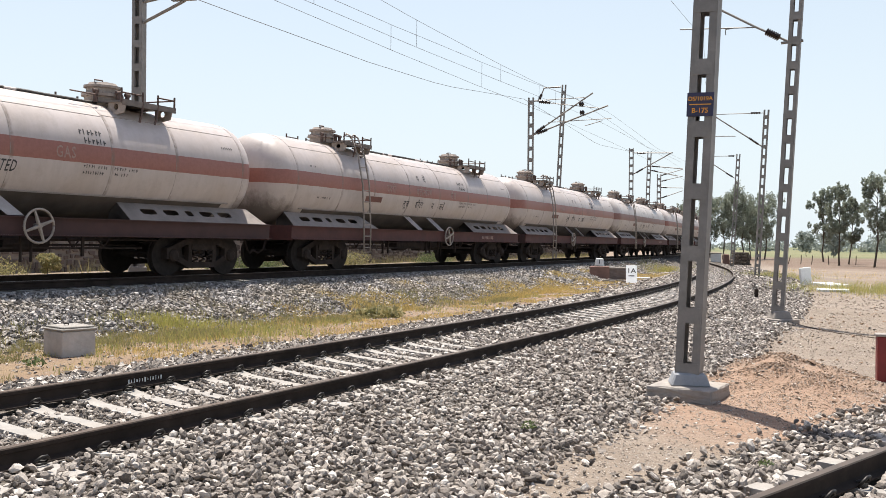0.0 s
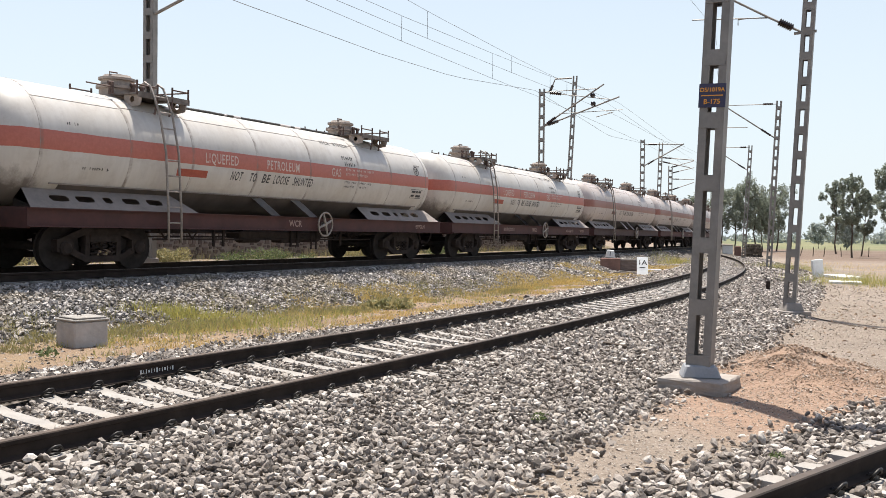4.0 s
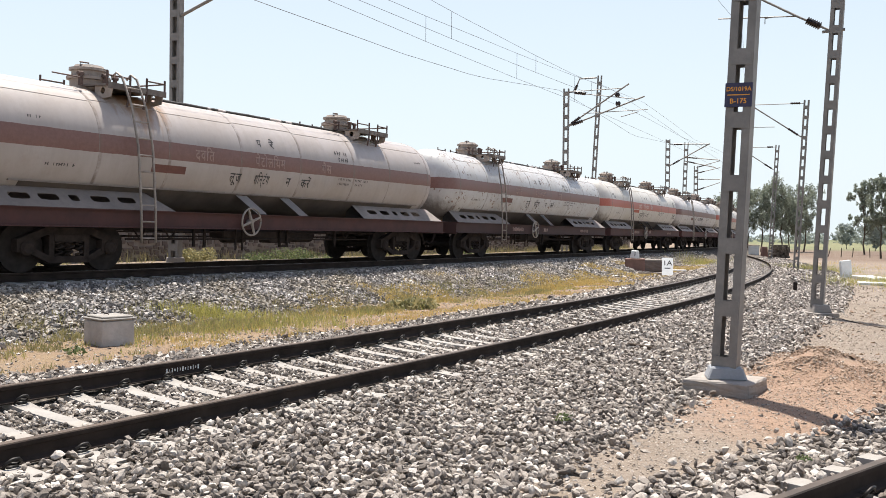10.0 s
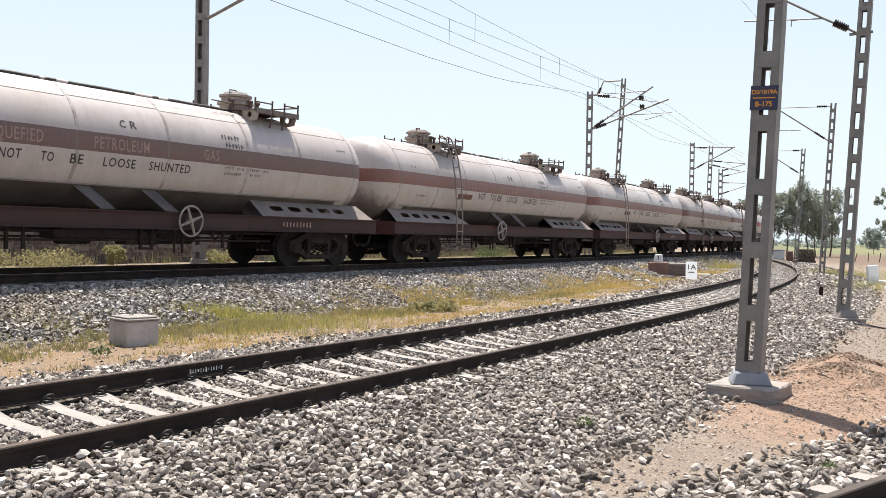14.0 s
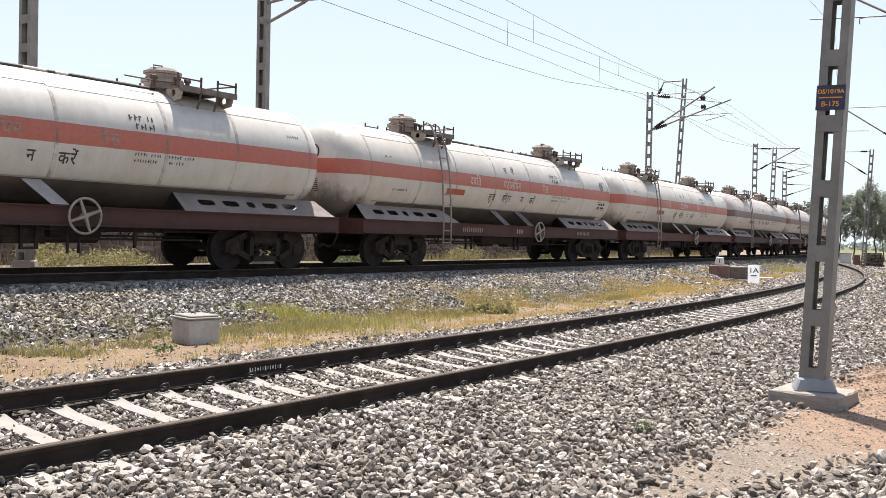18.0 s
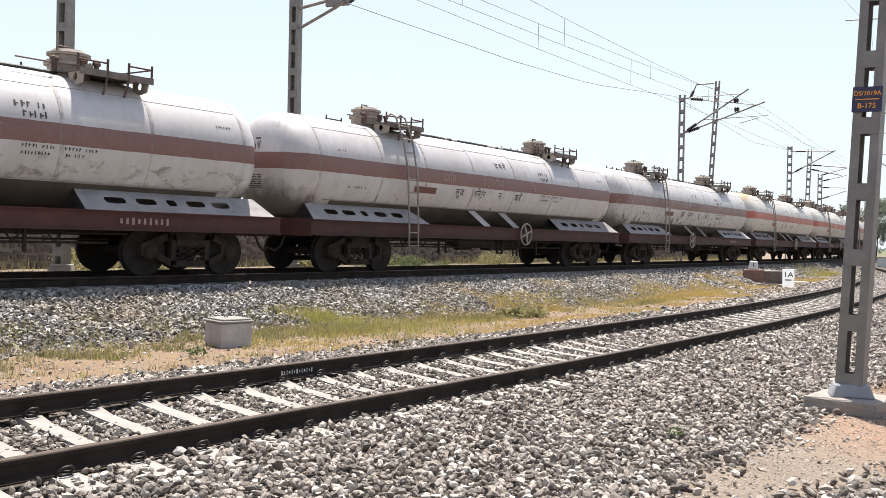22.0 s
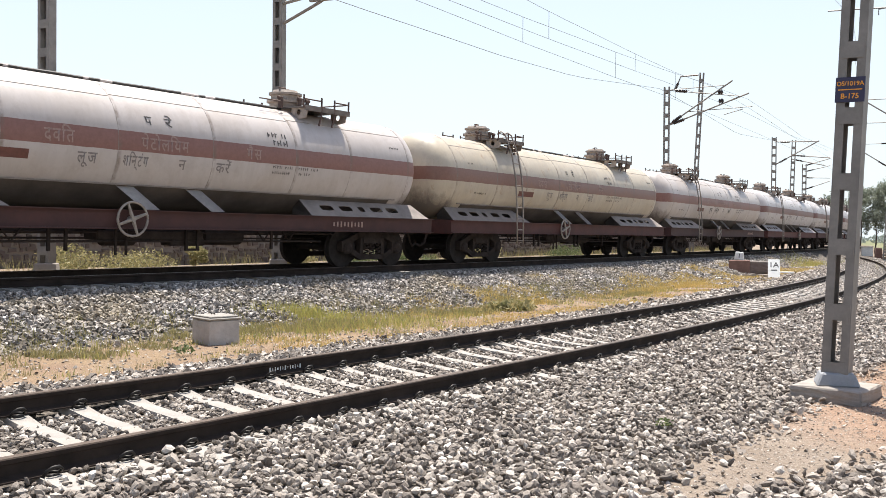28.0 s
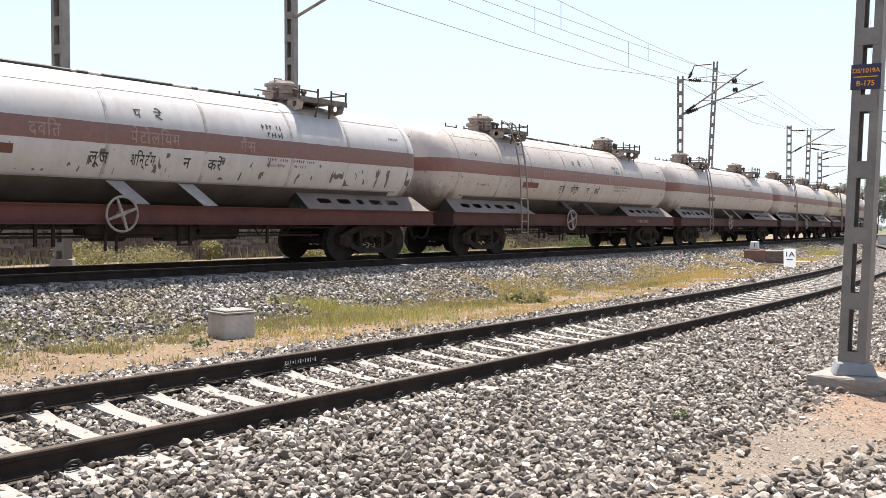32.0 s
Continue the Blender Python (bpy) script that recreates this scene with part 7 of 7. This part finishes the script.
keep = np.array([noise.noise(Vector((a * 0.5, b * 0.5, 15.0))) + 0.5 * noise.noise(Vector((a * 1.9, b * 1.9, 16.0))) for a, b in zip(bx_, by_)]) > 0.42 - 0.13 * (-bo - 3.1)
bx_, by_ = bx_[keep], by_[keep]
blades("weeds", np.stack([bx_, by_, ground_z(bx_, by_)[0] + 0.02], 1), 0.075, 47, M_WEEDS, "low olive weeds among the stones of the bank", 9, 0.07)
rngb = np.random.default_rng(16)
ws_, wo_ = rngb.uniform(-7, 9, 320), rngb.uniform(2.9, 6.6, 320)
wx_, wy_, _ = loop_line.at(ws_, wo_)
keep = np.array([noise.noise(Vector((a * 0.8, b * 0.8, 9.0))) for a, b in zip(wx_, wy_)]) > -0.08
blades("weeds", np.stack([wx_, wy_, ground_z(wx_, wy_)[0]], 1)[keep], 0.09, 40, M_WEEDS, "low dry weeds on the dirt strip", 16, 0.06)
rngb = np.random.default_rng(15)
bs, bo = rngb.uniform(-18, 70, 1700), rngb.uniform(2.6, 7.0, 1700)
bx_, by_, _ = main_line.at(bs, bo)
blades("weeds", np.stack([bx_, by_, ground_z(bx_, by_)[0]], 1), 0.42, 38, M_WEEDS, "dry weeds along the foot of the boundary wall", 9, 0.16)
bx_, by_ = rngb.uniform(12, 34, 1500), rngb.uniform(30, 78, 1500)
keep = (loop_line.near(bx_, by_, -40, 92)[1] < -5.2) & (np.array([noise.noise(Vector((a * 0.22, b * 0.22, 3.0))) for a, b in zip(bx_, by_)]) > 0.02)
bx_, by_ = bx_[keep], by_[keep]
blades("weeds", np.stack([bx_, by_, ground_z(bx_, by_)[0]], 1), 0.18, 39, M_STRAW, "tufts of dry grass on the waste ground", 8, 0.2)
for k, (x, y, w) in enumerate(((-5.3, 12.75, 0.16), (1.2, 9.4, 0.10), (3.0, 7.6, 0.08), (-0.9, 21.8, 0.34))):
    b = tagged(empty("weed", Matrix.Translation((x, y, gz_at(x, y) + 0.02))), "small green weed in the gravel", "weed", "weeds")
    part("weed_leaves", leaves([(0, 0, w * 0.3), (w, 0.1, w * 0.2), (-w, -0.1, w * 0.2)] if w > 0.3 else [(0, 0, w * 0.5)], [w] * (3 if w > 0.3 else 1), 420 if w > 0.3 else 60, w * 0.22, 400 + k, M_WEEDS if w > 0.3 else M_BUSH, "weed_leaves", 0.5), None, b)

# pebbles strewn over the bare ground
stones("pebbles", loop_line, -8, 7, -7.5, -3.4, 32000, 0.015, 16, free=True, mat=M_PEBBLE, label="fine gravel on dusty ground")
stones("ballast", loop_line, -7, 9, -6.4, -3.7, 7000, 0.028, 28, dens=lambda s, o: np.clip(np.exp((o + 4.0) / 0.9), 0, 1), free=True, mat=M_PEBBLE, label="small broken stone mixed with path dirt")
stones("ballast", loop_line, -7, 30, 2.7, 6.6, 5000, 0.045, 43, free=True, label="stray stones lying in the dry grass strip")
stones("ballast", loop_line, 28, 54, 2.2, 6.0, 9000, 0.10, 29, free=True, label="broken stone round the cable trough")
stones("pebbles", loop_line, 0, 1, 0, 1, 8000, 0.055, 30, free=True, mat=M_PEBBLE, around=(18, 33, 4.5, 9), label="loose stones on the waste ground")
stones("earth_clods", loop_line, 0, 1, 0, 1, 14000, 0.017, 17, free=True, mat=M_CLOD, around=(5.1, 12.2, 0.95, 1.2), label="loose clods of reddish earth")
stones("earth_clods", loop_line, 0, 1, 0, 1, 1300, 0.040, 47, free=True, mat=M_CLOD, around=(5.35, 12.7, 0.7, 0.9), label="lumps of brown earth on the heap")
stones("pebbles", loop_line, 0, 1, 0, 1, 15000, 0.026, 48, free=True, mat=M_PEBBLE, around=(8.6, 18.5, 2.6, 4.6), label="small stones on trodden soil")
stones("earth_clods", loop_line, 0, 1, 0, 1, 700, 0.075, 49, free=True, mat=M_CLOD, around=(11.0, 21.0, 4.0, 6.0), label="dark crumbs of earth on trodden soil")
stones("pebbles", loop_line, -4, 40, -9.5, -3.4, 16000, 0.022, 6, dens=fade(12, 30), free=True, mat=M_PEBBLE, label="scattered pale pebbles on dusty ground")
stones("pebbles", loop_line, -6, 10, 2.3, 6.0, 6000, 0.017, 27, free=True, mat=M_PEBBLE, label="fine grit on the dirt strip")
stones("pebbles", loop_line, -6, 22, 2.4, 5.5, 1500, 0.045, 7, free=True, label="scattered pale stones among the grass")


# ---- the train ----
def ahead(t):
    """Way of the train along the main line after t seconds."""
    return 9.408 + 11.1339 * t + 0.0455217 * t * t - 0.00018754 * t ** 3


def wagon_pose(s):
    x, y, h = main_line.at(s)
    fx_, fy_, _ = main_line.at(s + 6.3)
    bx0, by0, _ = main_line.at(s - 6.3)
    a = math.atan2(fy_ - by0, fx_ - bx0)
    return Matrix.Translation(((fx_ + bx0) / 2, (fy_ + by0) / 2, MAIN_Z)) @ Matrix.Rotation(a, 4, "Z") @ Matrix.Rotation(math.atan(MAIN_CANT), 4, "X")


KINDS = {0: "cream", 1: "cream", 2: "red", 3: "red", 4: "white", 5: "red", 6: "spotted", 7: "seeping", 8: "dusty", 9: "dusty", 10: "dull", 11: "red", 12: "red", 13: "tan", 14: "blotched",
         15: "chipped", 16: "smudged", 17: "chipped", 18: "dusty", 19: "rusty", 20: "dusty", 21: "dusty", 22: "speckled", 23: "daubed", 24: "white"}
FIRST, LAST = -11, 24
proto = build_wagon()
letter_meshes()
wagons = {}
for i in range(FIRST, LAST + 1):
    m = wagon_pose(ahead(0.0) + HALF - WAGON_PITCH * i)
    if i == FIRST:
        wg = proto
        wg.matrix_basis = m
    else:
        wg = copy_thing(proto, m)
    kind = KINDS.get(i, ("cream", "dusty", "cream")[i % 3])
    for ch in wg.children:
        if ch.name.startswith("cradle_skirt"):
            ch.material_slots[0].link = "OBJECT"
            ch.material_slots[0].material = M_SKIRT_PALE if 14 <= i <= 17 else M_SKIRT
        if ch.name.startswith("barrel"):
            ch.material_slots[0].link = "OBJECT"
            ch.material_slots[0].material = TANKS[kind][0]
    for ch in wg.children:
        if ch.name.startswith("brake_wheel"):
            ch.location.x = 2.32 if i in (0, 1, 2, 3, 4, 8, 10, 11, 12, 13, 15, 17) else -0.34
    tagged(wg, TANKS[kind][1], "tank wagon", "wagons of the goods train")
    wagons[i] = wg
for i, wg in wagons.items():
    letters_on(wg, i, KINDS.get(i, "cream"))


def motions():
    for i, wg in wagons.items():
        walk(wg, [(t, wagon_pose(ahead(t) + HALF - WAGON_PITCH * i)) for t in np.arange(0, 32.01, 0.8)])
    # the wheels roll: one turn for every wheelset of a bogie end, shared by all wagons
    rolled = {}
    for wg in wagons.values():
        for ws in (o for o in wg.children_recursive if o.name.startswith("wheelset")):
            x = round(ws.location.x, 1)
            if x not in rolled:
                steps = [k / FPS for k in range(0, 32 * FPS + 1)]
                walk(ws, [(t, Matrix.Translation((x, 0, 0.50)) @ Matrix.Rotation((ahead(t) - ahead(0.0)) / 0.50, 4, "Y")) for t in steps])
                rolled[x] = ws.animation_data
            else:
                ws.rotation_mode = "QUATERNION"
                ws.animation_data_create()
                ws.animation_data.action = rolled[x].action
                ws.animation_data.action_slot = rolled[x].action_slot


motions()
